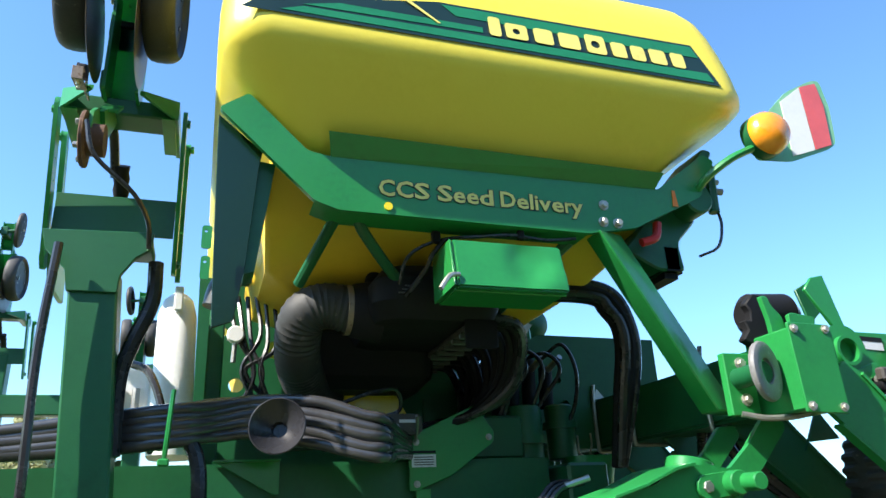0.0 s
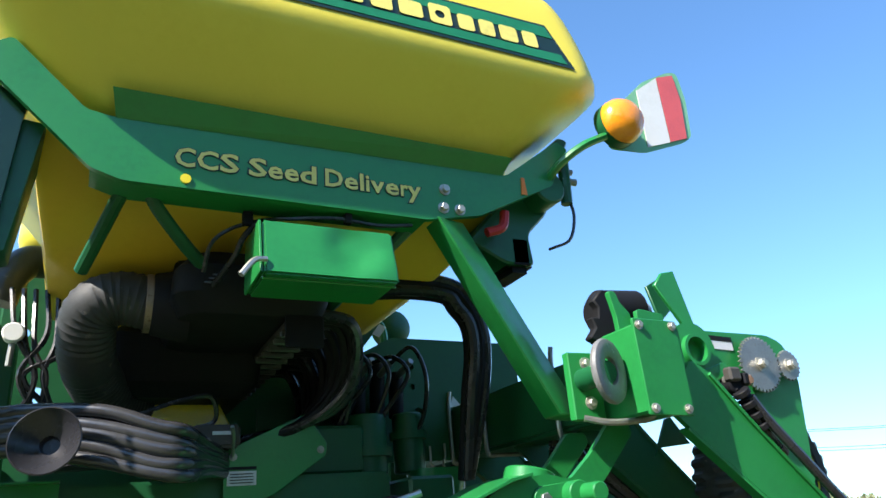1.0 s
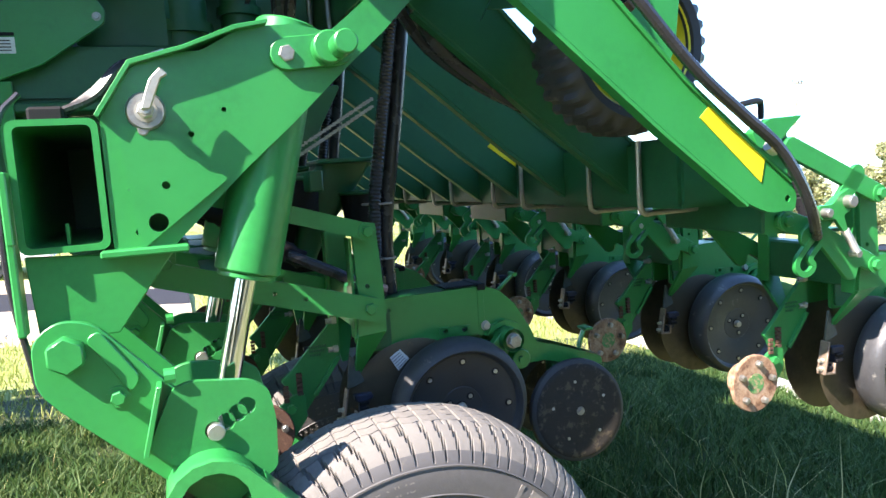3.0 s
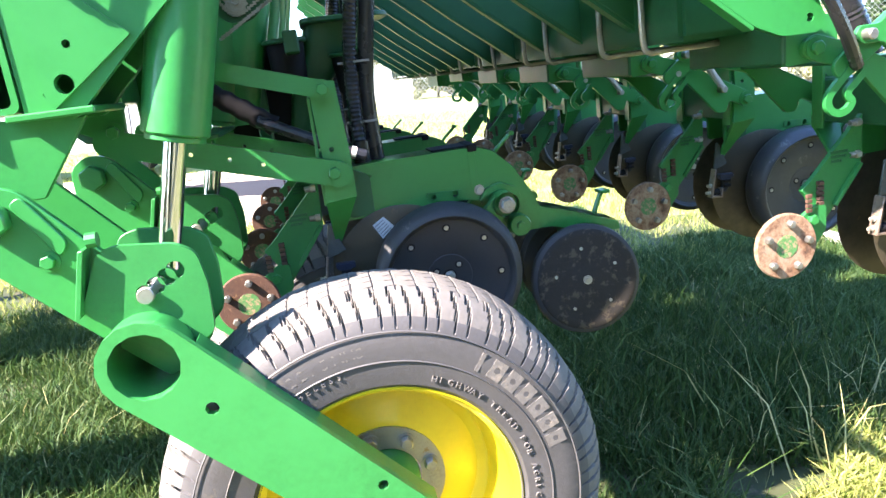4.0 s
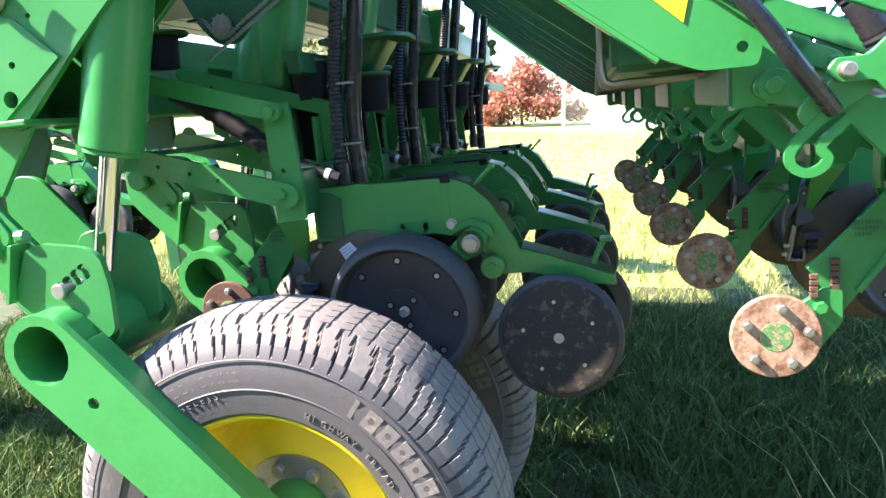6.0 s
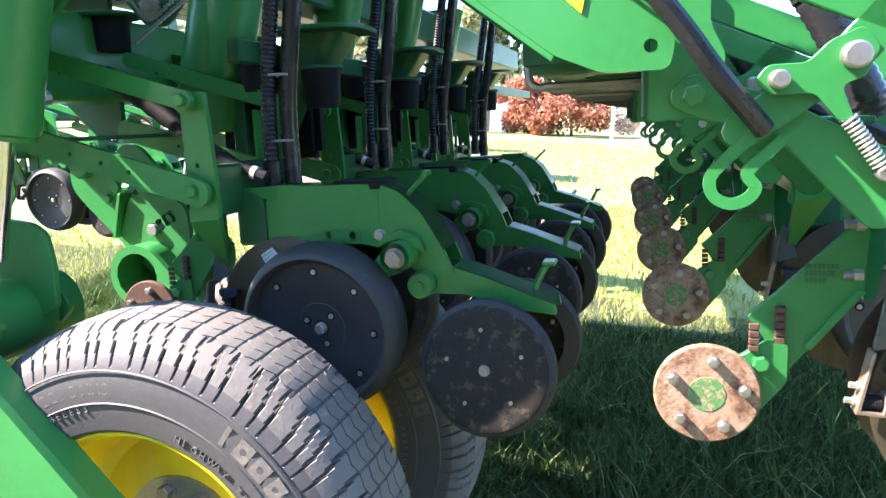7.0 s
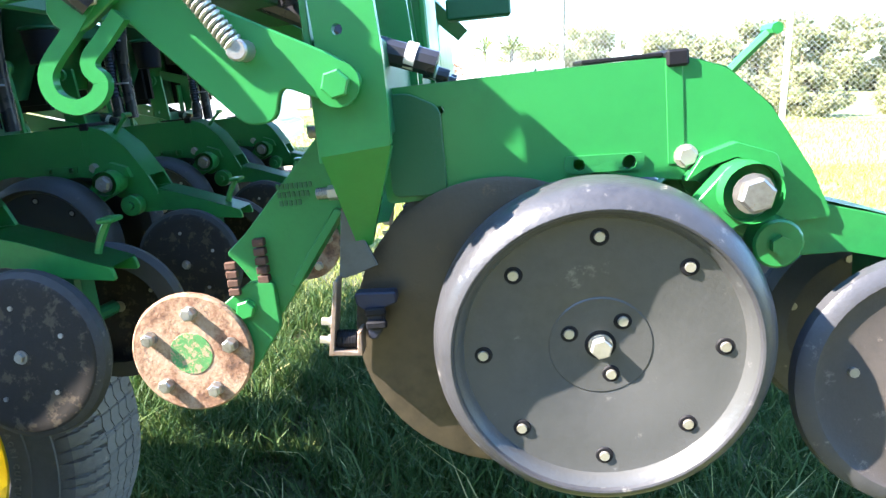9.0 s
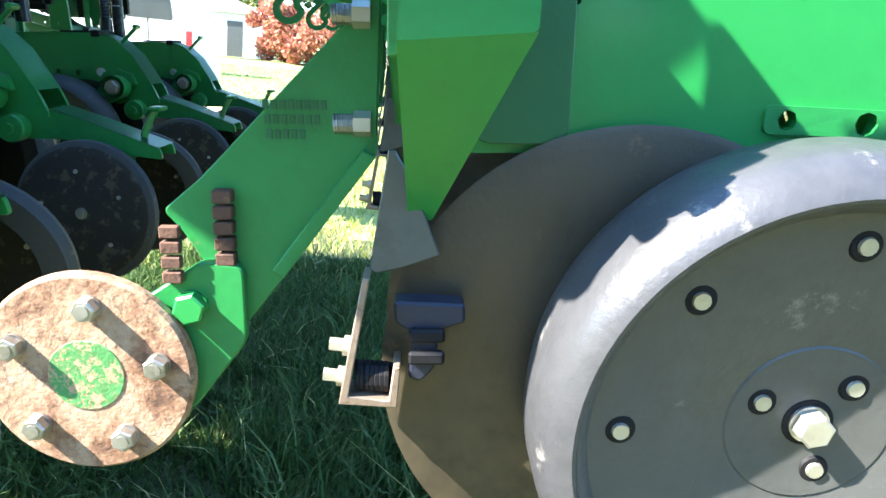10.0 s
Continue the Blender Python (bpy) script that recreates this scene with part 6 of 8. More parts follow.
def build_hoses():
    rnd = random.Random(5)
    for i in range(9):
        k, back = i % 5, 0.045 * (i // 5)
        w = rnd.uniform(-0.006, 0.006)
        t = thing("hydraulic_hose", (0.0, 2.2 + back, 2.1), "thick dusty black rubber hose on the green beam", "hose", "hose bundle")
        # the bundle rises over the funnel, sags behind it and gathers at the label bracket
        line = [(-1.6, 2.24, 2.10, 0.022), (-0.9, 2.22, 2.13, 0.020), (-0.45, 2.21, 2.115, 0.014), (-0.066, 2.17, 2.157, 0.020), (0.104, 2.14, 2.173, 0.021), (0.220, 2.20, 2.203, 0.022), (0.331, 2.215, 2.216, 0.023),
                (0.503, 2.14, 2.196, 0.028), (0.628, 2.09, 2.154, 0.029), (0.700, 2.10, 2.137, 0.025), (0.783, 2.24, 2.122, 0.018), (0.86, 2.36, 2.11, 0.015), (0.93, 2.38, 2.10, 0.014), (1.15, 2.48, 2.08, 0.012)]
        part("hose", hose([(x, y + back + 0.006 * (k % 2) + w, z - k * d + 0.02 * (i // 6) + rnd.uniform(-0.006, 0.006)) for x, y, z, d in line], 0.0175 + 0.0016 * (i % 3), 14, 8), GREY_HOSE, t)
    t = thing("funnel", (0.38, 2.12, 2.04), "black plastic funnel hanging on the hoses", "funnel")
    m = Matrix.Translation((0.383, 2.08, 2.124)) @ Matrix.Rotation(radians(-14), 4, 'Z') @ Matrix.Rotation(radians(-8), 4, 'X')
    part("cone", moved(lathe([(0.078, 0.0), (0.081, 0.002), (0.070, 0.014), (0.045, 0.036), (0.026, 0.048), (0.022, 0.064), (0.0, 0.064), (0.0, 0.060), (0.019, 0.060), (0.023, 0.045), (0.042, 0.033), (0.066, 0.013)], 40, True), m), HOSE, t)
    t = thing("cable_tie", (0.10, 2.15, 1.95), "green strap round the hoses", "strap")
    part("strap", hose([(0.10, 2.10, 2.225), (0.095, 2.09, 2.10), (0.09, 2.10, 2.03)], 0.007, 6), GREEN, t)
    part("buckle", box(0.075, 0.105, 2.08, 2.10, 2.02, 2.04, 0.004), GREEN, t)
    t = thing("drop_hose", (0.17, 2.18, 1.8), "black ribbed hose hanging from the beam", "hose")
    part("hose", hose([(0.10, 2.2, 2.10), (0.15, 2.17, 2.09), (0.18, 2.16, 2.02), (0.19, 2.16, 1.90), (0.22, 2.2, 1.7)], 0.022, 10, 8), HOSE, t)
    # ducts and seed distributor below the tank
    t = thing("air_duct", (0.55, 2.4, 2.3), "black corrugated air duct bent under the tank", "air duct")
    part("elbow", hose([(0.66, 2.64, 2.27), (0.52, 2.42, 2.29), (0.462, 2.27, 2.34), (0.446, 2.18, 2.405), (0.458, 2.12, 2.462), (0.52, 2.10, 2.487), (0.61, 2.10, 2.474)], 0.073, 24, 10, 0.0035, 0.014), RUBBER, t)
    part("duct_clamp", moved(lathe([(0.0775, -0.009), (0.079, -0.007), (0.079, 0.007), (0.0775, 0.009)], 32), Matrix.Translation((0.585, 2.10, 2.477)) @ Matrix.Rotation(radians(90), 4, 'Z')), SCRAPER_STEEL, t, "tan clamp band")
    t = thing("seed_distributor", (0.85, 2.3, 2.2), "black cast seed distributor under the yellow tank", "distributor")
    part("housing", loft([(2.405, 0.70, 1.015, 2.00, 2.94), (2.415, 0.655, 1.03, 1.95, 2.96), (2.46, 0.63, 1.04, 1.91, 2.97), (2.53, 0.635, 1.04, 1.90, 2.97), (2.575, 0.67, 1.03, 1.93, 2.95), (2.60, 0.74, 1.0, 1.99, 2.9)], 0.07, 5), BLACK_PLASTIC, t)
    part("back_casing", loft([(2.28, 0.56, 0.90, 2.38, 2.90), (2.32, 0.50, 0.94, 2.34, 2.92), (2.46, 0.49, 0.96, 2.32, 2.92), (2.50, 0.54, 0.96, 2.36, 2.90)], 0.05, 4), BLACK_PLASTIC, t, "black moulded casing")
    part("shoulder", loft([(2.55, 0.64, 0.70, 2.06, 2.18), (2.59, 0.645, 0.695, 2.07, 2.17), (2.605, 0.655, 0.685, 2.08, 2.16)], 0.015, 2), BLACK_PLASTIC, t)
    part("duct_collar", moved(lathe([(0.074, 0.055), (0.084, 0.045), (0.100, -0.04), (0.0, -0.05)], 32), Matrix.Translation((0.645, 2.10, 2.475)) @ Matrix.Rotation(radians(90), 4, 'Z')), BLACK_PLASTIC, t)
    for k in range(3):
        part("maker_mark", box(0.700 + 0.010 * k, 0.725 + 0.010 * k, 1.902, 1.906, 2.478 + 0.011 * k, 2.482 + 0.011 * k, 0), GREY_PLASTIC, t)
    ladder = part("outlet_strip", box(0.915, 1.005, 1.96, 2.93, 2.386, 2.404, 0.003), GREY_DARK, t, "ribbed strip of seed outlets")
    for k in range(13):
        y = 1.985 + 0.075 * k
        part("rib", box(0.912, 1.008, y, y + 0.014, 2.368, 2.386, 0.003), GREY_PLASTIC, ladder)
        part("outlet", box(0.935, 0.985, y + 0.022, y + 0.062, 2.376, 2.385, 0.003), BLACK_PLASTIC, ladder)
    part("front_flap", plate([(0.915, 2.33), (1.02, 2.33), (1.02, 2.42), (0.915, 2.42)], 1.945, 1.952, (), 0.001, 0.01), BLACK_PLASTIC, t)
    part("yellow_base", plate([(0.55, 2.19), (0.90, 2.18), (0.84, 2.29), (0.66, 2.31), (0.58, 2.23)], 2.50, 2.56, (), 0.006, 0.02), YELLOW, t, "yellow lower casing")
    part("wire_loop", hose([(0.60, 2.30, 2.22), (0.70, 2.26, 2.25), (0.78, 2.26, 2.26), (0.80, 2.30, 2.20), (0.74, 2.33, 2.18)], 0.007, 6), HOSE, t)
    for i, x in enumerate((0.56, 0.74)):
        g = thing("control_module", (x, 2.3, 2.12), "grey control module with pale label", "control box", "control modules")
        part("case", box(x, x + 0.13, 2.27, 2.36, 2.12, 2.185, 0.008, 2), GREY_DARK, g)
        part("label", box(x + 0.05, x + 0.11, 2.2675, 2.27, 2.155, 2.165, 0), PAPER, g)
    rnd = random.Random(9)
    for i in range(26):
        t = thing("seed_hose", (1.0, 2.3, 2.2), "black seed hose curving down from the distributor", "hose", "seed hoses")
        a, b = rnd.uniform(0.0, 0.07), 0.035 * i
        part("hose", hose([(1.02, 1.99 + b * 0.9, 2.44), (1.09 + a, 2.02 + b * 0.8, 2.43), (1.13 + a, 2.08 + b * 0.7, 2.36), (1.12 + a, 2.18 + b * 0.5, 2.26), (1.02 + a, 2.30 + b * 0.2, 2.17 + a * 0.4), (0.78 + a, 2.40, 2.12 + 0.4 * a), (0.4 + a, 2.46, 2.10 + 0.3 * a)], 0.016, 8, 6), BLACK_PLASTIC if i % 3 else HOSE, t)
    for i in range(6):
        t = thing("supply_hose", (1.5, 2.1, 2.2), "heavy black hose looping under the tank frame", "hose", "supply hoses")
        o, d = 0.020 * (i % 3), 0.035 * (i // 3)
        part("hose", hose([(0.95, 2.10 + d, 2.575 - o), (1.16, 2.10 + d, 2.59 - o), (1.33, 2.10 + d, 2.61 - o), (1.48, 2.10 + d, 2.605 - o), (1.56 - o, 2.10 + d, 2.565 - o), (1.600 - o, 2.10 + d, 2.47), (1.612 - o, 2.11 + d, 2.38), (1.608 - o, 2.15 + d, 2.24), (1.58, 2.24 + d, 2.0)], 0.020, 10, 6), BLACK_PLASTIC if i % 2 else HOSE, t)
    for i in range(4):
        t = thing("drop_hose", (1.3, 2.4, 2.3), "black hose hanging behind the tank brace", "hose", "hanging hoses")
        x, y = 1.16 + 0.05 * i + rnd.uniform(-0.02, 0.02), 2.50 + rnd.uniform(-0.04, 0.04)
        part("hose", hose([(x - 0.12, y - 0.05, 2.50), (x + rnd.uniform(-0.03, 0.05), y, 2.44), (x + rnd.uniform(-0.05, 0.05), y, 2.34), (x + rnd.uniform(-0.05, 0.05), y + 0.04, 2.2), (x - 0.02, y + 0.08, 2.0)], 0.013, 8, 6), BLACK_PLASTIC, t)
    t = thing("slant_bar", (1.45, 2.74, 2.5), "slanting bar in shade-darkened green with a white label", "bar")
    part("bar", plate([(1.345, 2.50), (1.377, 2.488), (1.600, 2.77), (1.560, 2.785)], 2.735, 2.75, (), 0.002), GREEN_SHADED, t)
    part("label", plate([(1.463, 2.602), (1.492, 2.590), (1.524, 2.632), (1.496, 2.646)], 2.731, 2.734, (), 0), PAPER, t, "white label")
    t = thing("fan_dome", (1.74, 3.2, 2.6), "dark domed fan housing behind the shield", "fan")
    part("dome", lathe([(0.0, -0.06), (0.05, -0.055), (0.085, -0.03), (0.092, 0.03), (0.0, 0.06)], 32, at=(1.742, 3.2, 2.765)), GREEN_SHADED, t)
    part("stand", box(1.68, 1.80, 3.17, 3.25, 2.05, 2.70, 0.01), GREEN_SHADED, t)
    t = thing("valve_bank", (1.35, 2.55, 2.25), "cluster of black hydraulic valves and thin hoses", "valve block")
    for i in range(5):
        part("valve", rod((1.20 + 0.075 * i, 2.62, 2.25), (1.20 + 0.075 * i, 2.60, 2.42 + 0.03 * (i % 2)), 0.028, 12, bevel=0.004), BLACK_PLASTIC, t)
        part("fitting", rod((1.20 + 0.075 * i, 2.58, 2.40), (1.22 + 0.075 * i, 2.50, 2.44), 0.012, 8), STEEL, t)
    for i in range(5):
        x = 1.16 + 0.07 * i
        part("thin_hose", hose([(x, 2.5, 2.43), (x + 0.05, 2.42, 2.46 + rnd.uniform(-0.03, 0.05)), (x + 0.09, 2.40, 2.36), (x + 0.05 + rnd.uniform(-0.05, 0.05), 2.46, 2.22), (x + 0.02, 2.5, 2.10)], 0.008, 6, 6), HOSE, t)
    t = thing("side_shield", (1.8, 2.7, 2.1), "upright sheet steel shield in shade-darkened green", "shield")
    part("sheet", plate([(1.52, 2.575), (2.09, 2.570), (2.09, 2.10), (1.0, 2.10), (1.0, 2.30)], 2.68, 2.69, [(1.60, 2.46, 0.012), (1.60, 2.38, 0.012), (1.62, 2.28, 0.02)], 0), GREEN_SHADED, t)
    for x, z0, z1, foot in ((1.654, 2.153, 2.084, 0.03), (1.716, 2.162, 2.070, 0.17), (1.80, 2.285, 2.139, 0.0)):
        part("bent_rod", hose([(x, 2.672, z0), (x, 2.670, (z0 + z1) / 2), (x, 2.668, z1)] + ([(x + foot, 2.668, z1 - 0.02)] if foot else []), 0.0045, 6, 4), ZINC, t, "thin bare steel rod")
    part("white_marker", plate([(1.772, 2.345), (1.806, 2.306), (1.752, 2.300)], 2.674, 2.679, (), 0), WHITE, t, "small white triangular marker")
    # added sheet keeps the space behind the tank dark against the sky
    t = thing("rear_machinery", (0.8, 3.0, 2.0), "darkened green sheet added behind the tank to close off the sky", "frame panel")
    part("sheet", plate([(0.15, 1.95), (1.36, 1.95), (1.36, 2.62), (0.9, 2.62), (0.40, 2.85), (0.13, 2.85)], 2.98, 3.0, [(0.30, 2.40, 0.03), (0.24, 2.62, 0.02), (0.45, 2.55, 0.04)], 0), GREEN_SHADED, t)
    t = thing("grip_rail", (1.55, 2.9, 2.6), "green tubular grab rail", "rail")
    part("tube", hose([(1.60, 2.95, 2.50), (1.60, 2.95, 2.66), (1.57, 2.95, 2.72), (1.48, 2.95, 2.73)], 0.018, 8), GREEN, t)
    t = thing("tube_valve", (0.98, 1.95, 1.79), "black valve with hoses on top of the square tube", "valve block")
    part("body", box(0.99, 1.06, 1.92, 2.0, 1.795, 1.84, 0.006), BLACK_PLASTIC, t)
    part("fitting", rod((1.20, 1.95, 1.93), (1.27, 1.93, 1.95), 0.010, 8), STEEL, t)
    for i in range(3):
        part("thin_hose", hose([(1.05, 1.95 + 0.02 * i, 1.83), (1.12, 1.95 + 0.02 * i, 1.86 + 0.01 * i), (1.18, 1.95 + 0.02 * i, 1.92 + 0.008 * i), (1.26, 1.95 + 0.02 * i, 1.94)], 0.010, 8, 6), HOSE, t)
    part("front_hose", hose([(1.0, 1.80, 1.85), (0.965, 1.78, 1.80), (0.962, 1.72, 1.68), (0.964, 1.70, 1.50), (0.985, 1.72, 1.30)], 0.0065, 8, 6), HOSE, t)
    t = thing("white_drum", (0.16, 2.75, 2.05), "white plastic upright drum", "drum")
    part("shell", loft([(2.10, 0.005, 0.15, 2.62, 2.9), (2.60, 0.0, 0.135, 2.63, 2.89), (2.66, 0.015, 0.12, 2.66, 2.86), (2.69, 0.04, 0.095, 2.7, 2.8)], 0.07, 6), WHITE, t)
    part("cap_tie", box(0.055, 0.085, 2.61, 2.63, 2.60, 2.69, 0.004), WHITE, t)
    t = thing("white_box", (0.0, 2.9, 2.05), "white electrical box with cable glands", "electrical box")
    part("case", box(-0.14, -0.01, 2.75, 2.9, 2.14, 2.42, 0.01), WHITE, t)
    for i in range(2):
        part("gland", rod((-0.10 + 0.05 * i, 2.74, 2.34), (-0.10 + 0.05 * i, 2.74, 2.26), 0.014, 8), STEEL, t)
        part("lead", hose([(-0.10 + 0.05 * i, 2.74, 2.26), (-0.09 + 0.05 * i, 2.7, 2.16), (-0.02 + 0.05 * i, 2.5, 2.10)], 0.011, 8), HOSE, t)
    part("lead", hose([(-0.06, 2.6, 2.40), (0.0, 2.55, 2.36), (0.05, 2.5, 2.24), (0.06, 2.45, 2.10)], 0.014, 8), HOSE, t)
    t = thing("dial_gauge", (0.25, 2.35, 2.44), "round white pressure gauge on hoses", "gauge")
    part("dial", moved(lathe([(0.0, -0.015), (0.024, -0.015), (0.028, -0.01), (0.028, 0.015), (0.0, 0.015)], 20), Matrix.Translation((0.265, 2.35, 2.45))), WHITE, t)
    part("stem", rod((0.265, 2.36, 2.43), (0.262, 2.36, 2.36), 0.008, 8), STEEL, t)
    for i in range(6):
        part("lead", hose([(0.24 + 0.03 * i, 2.42, 2.60), (0.27 + 0.025 * i, 2.36, 2.45 - 0.02 * (i % 3)), (0.34 + rnd.uniform(-0.06, 0.06), 2.36, 2.33), (0.28 + 0.03 * i, 2.40, 2.20)], 0.008, 6, 6), HOSE, t)
    t = thing("pipe_elbow", (0.3, 2.3, 2.5), "grey plastic pipe elbow behind the tank post", "pipe")
    part("elbow", hose([(0.20, 2.5, 2.58), (0.22, 2.5, 2.66), (0.26, 2.52, 2.72), (0.305, 2.54, 2.73)], 0.05, 16, 8), GREY_PLASTIC, t)
    return t


def build_mast():
    t = thing("wing_post", (-0.11, 2.1, 1.6), "upright steel post of the folded wing, green darkened for shade", "post")
    # post and head take darkened green in place of the wing's shadow
    part("post", plate([(-0.125, 1.45), (0.005, 1.45), (-0.072, 2.56), (-0.197, 2.56)], 2.05, 2.17, (), 0.006), GREEN_SHADED, t)
    part("head_plate", plate([(-0.275, 2.655), (0.012, 2.665), (0.010, 2.615), (-0.03, 2.585), (-0.065, 2.53), (-0.068, 2.48), (-0.195, 2.48), (-0.205, 2.54), (-0.262, 2.60)], 2.04, 2.06, (), 0.002), GREEN_SHADED, t)
    part("head_beam", box(-0.272, 0.010, 2.06, 2.20, 2.625, 2.655, 0.006), GREEN_SHADED, t)
    part("side_hose", hose([(-0.22, 2.0, 2.60), (-0.23, 2.0, 2.30), (-0.22, 2.0, 2.0), (-0.22, 2.05, 1.7)], 0.012, 8), HOSE, t)
    part("side_hose", hose([(0.02, 2.12, 2.60), (0.02, 2.12, 2.48), (-0.02, 2.12, 2.36), (-0.045, 2.12, 2.25), (-0.04, 2.12, 2.05)], 0.022, 10), HOSE, t)
    part("cable", hose([(-0.17, 1.85, 2.90), (-0.14, 1.85, 2.80), (-0.04, 1.9, 2.72), (0.0, 1.95, 2.66), (0.005, 2.0, 2.60)], 0.007, 6), HOSE, t)
    turn = Matrix(((0, 1, 0, 0), (0, 0, 1, 0), (1, 0, 0, 0), (0, 0, 0, 1)))
    for x, y, z, s in ((-0.150, 1.824, 3.449, 1.0), (-1.28, 5.4, 3.62, 0.85), (-0.3, 5.4, 3.2, 0.7)):
        copy_thing(front, MACHINE @ Matrix.Translation((x, y, z)) @ turn @ Matrix.Diagonal((s, s, s, 1)))
    for k in range(3):
        copy_thing(front, MACHINE @ Matrix.Translation(ORIGIN[front.name] + Vector((-4.15, 2.45 + 0.70 * k, 0.08))))
    w = thing("wing_bar", (-0.6, 6.0, 2.0), "toolbar of the folded wing in shade-darkened green", "toolbar")
    part("bar", box(-1.9, 0.1, 5.92, 6.05, 2.70, 2.85, 0.008), GREEN_SHADED, w)
    part("unit_bar", box(-1.70, -1.53, 3.85, 6.05, 1.58, 1.76, 0.008), GREEN_SHADED, w)
    part("post", box(-1.34, -1.22, 5.92, 6.05, 0.0, 3.15, 0.008), GREEN_SHADED, w)
    part("post", box(-0.36, -0.24, 5.82, 5.95, 0.0, 2.75, 0.008), GREEN_SHADED, w)
    return t


# ---- seed tubes, hoppers and chain over the front units ----
def build_front_details():
    rnd = random.Random(3)
    tube = thing("drop_tube", (1.78, 2.17, 1.3), "pair of black seed tubes tied with pale straps", "seed tube", "drop tubes")
    part("tube", hose([(1.815, 2.19, 1.29), (1.815, 2.19, 1.50), (1.845, 2.185, 1.70), (1.885, 2.18, 1.95), (1.925, 2.18, 2.25)], 0.022, 12, 6), HOSE, tube)
    part("ribbed_tube", hose([(1.775, 2.165, 1.36), (1.775, 2.165, 1.45), (1.785, 2.165, 1.60), (1.815, 2.16, 1.78), (1.87, 2.16, 2.1)], 0.0195, 12, 6, 0.003, 0.010), HOSE, tube)
    part("tube_end", pipe((1.775, 2.165, 1.37), (1.775, 2.165, 1.30), 0.023, 0.017, 18), HOSE, tube)
    for z in (1.42, 1.575):
        part("strap", moved(lathe([(0.043, -0.003), (0.0445, -0.002), (0.0445, 0.002), (0.043, 0.003)], 20), Matrix.Translation((1.792, 2.178, z)) @ Matrix.Rotation(radians(-27), 4, 'Z') @ Matrix.Diagonal((1, 0.62, 1, 1)) @ Matrix.Rotation(radians(90), 4, 'X')), STRAP, tube, "pale strap")
    hop = thing("meter_hopper", (1.85, 2.42, 1.5), "green sheet steel seed meter hopper over the row unit", "seed hopper", "meter hoppers")
    part("chute", loft([(1.445, 1.405, 1.505, 2.40, 2.50), (1.62, 1.43, 1.555, 2.39, 2.51), (1.79, 1.452, 1.602, 2.38, 2.52), (2.05, 1.48, 1.66, 2.37, 2.54)], 0.045, 5), GREEN, hop, "tapered green seed chute")
    part("tray", plate([(1.67, 2.34), (1.90, 2.36), (1.93, 2.42), (1.92, 2.58), (1.67, 2.60)], 1.700, 1.714, (), 0.003, 0.05, 'z'), GREEN_SHADED, hop, "rounded green tray")
    part("cup_lid", rod((1.62, 2.40, 1.655), (1.62, 2.40, 1.668), 0.064, 28, bevel=0.004), GREEN_SHADED, hop)
    part("cup", rod((1.62, 2.40, 1.55), (1.62, 2.40, 1.655), 0.048, 24, 0.054), BLACK_PLASTIC, hop, "black cup under the lid")
    part("meter", loft([(1.40, 1.59, 1.66, 2.44, 2.55), (1.50, 1.61, 1.71, 2.44, 2.56), (1.60, 1.65, 1.79, 2.43, 2.57), (1.70, 1.68, 1.86, 2.42, 2.58)], 0.035, 4), GREEN_SHADED, hop, "tapered green meter chute")
    part("meter_cup", rod((1.80, 2.42, 1.50), (1.80, 2.42, 1.60), 0.046, 24, 0.054), BLACK_PLASTIC, hop, "black cup")
    part("meter_lid", rod((1.80, 2.42, 1.60), (1.80, 2.42, 1.612), 0.062, 28, bevel=0.004), GREEN_SHADED, hop)
    # added black box, a dark backing for the gaps between the units
    part("dark_backing", box(1.42, 1.74, 2.50, 2.56, 1.36, 1.66, 0.02, 2), BLACK_PLASTIC, hop)
    part("support", box(1.50, 1.54, 2.44, 2.48, 1.36, 1.86, 0.004), GREEN_SHADED, hop)
    part("seed_cup", rod((1.15, 2.40, 1.69), (1.15, 2.40, 1.785), 0.050, 24, 0.058), BLACK_PLASTIC, hop)
    part("seed_lid", rod((1.14, 2.40, 1.785), (1.14, 2.40, 1.797), 0.100, 28, bevel=0.005), GREEN_SHADED, hop)
    for k in range(4):
        if k:
            copy_thing(tube, MACHINE @ Matrix.Translation(ORIGIN[tube.name] + Vector((rnd.uniform(-0.03, 0.03), 0.70 * k, rnd.uniform(-0.03, 0.05)))))
            copy_thing(hop, MACHINE @ Matrix.Translation(ORIGIN[hop.name] + Vector((0, 0.70 * k, 0))))
    t = thing("upper_rail", (1.6, 2.2, 1.8), "rail along the front row of units in shade-darkened green", "frame beam")
    part("rail", box(1.40, 1.56, 2.30, 6.9, 1.86, 2.02, 0.010), GREEN_SHADED, t)
    part("side_rail", box(1.62, 1.66, 2.25, 6.9, 1.62, 1.68, 0.004), GREEN_SHADED, t)
    t = thing("chain_drive", (1.53, 2.1, 1.7), "bright roller chain over a small sprocket on green plate", "chain drive")
    part("plate", plate([(1.40, 1.86), (1.70, 1.90), (1.62, 1.76), (1.56, 1.70), (1.50, 1.70), (1.45, 1.76)], 2.11, 2.118, (), 0.001, 0.02), GREEN_SHADED, t)
    part("sprocket", plate([(1.53 + (0.030 if i % 2 else 0.024) * math.cos(i * math.pi / 12), 1.745 + (0.030 if i % 2 else 0.024) * math.sin(i * math.pi / 12)) for i in range(24)], 2.085, 2.092, (), 0), STEEL, t)
    part("sprocket_bolt", bolt(1.53, 2.085, 1.745, 0.010, 0.01, 1.2), STEEL, t)
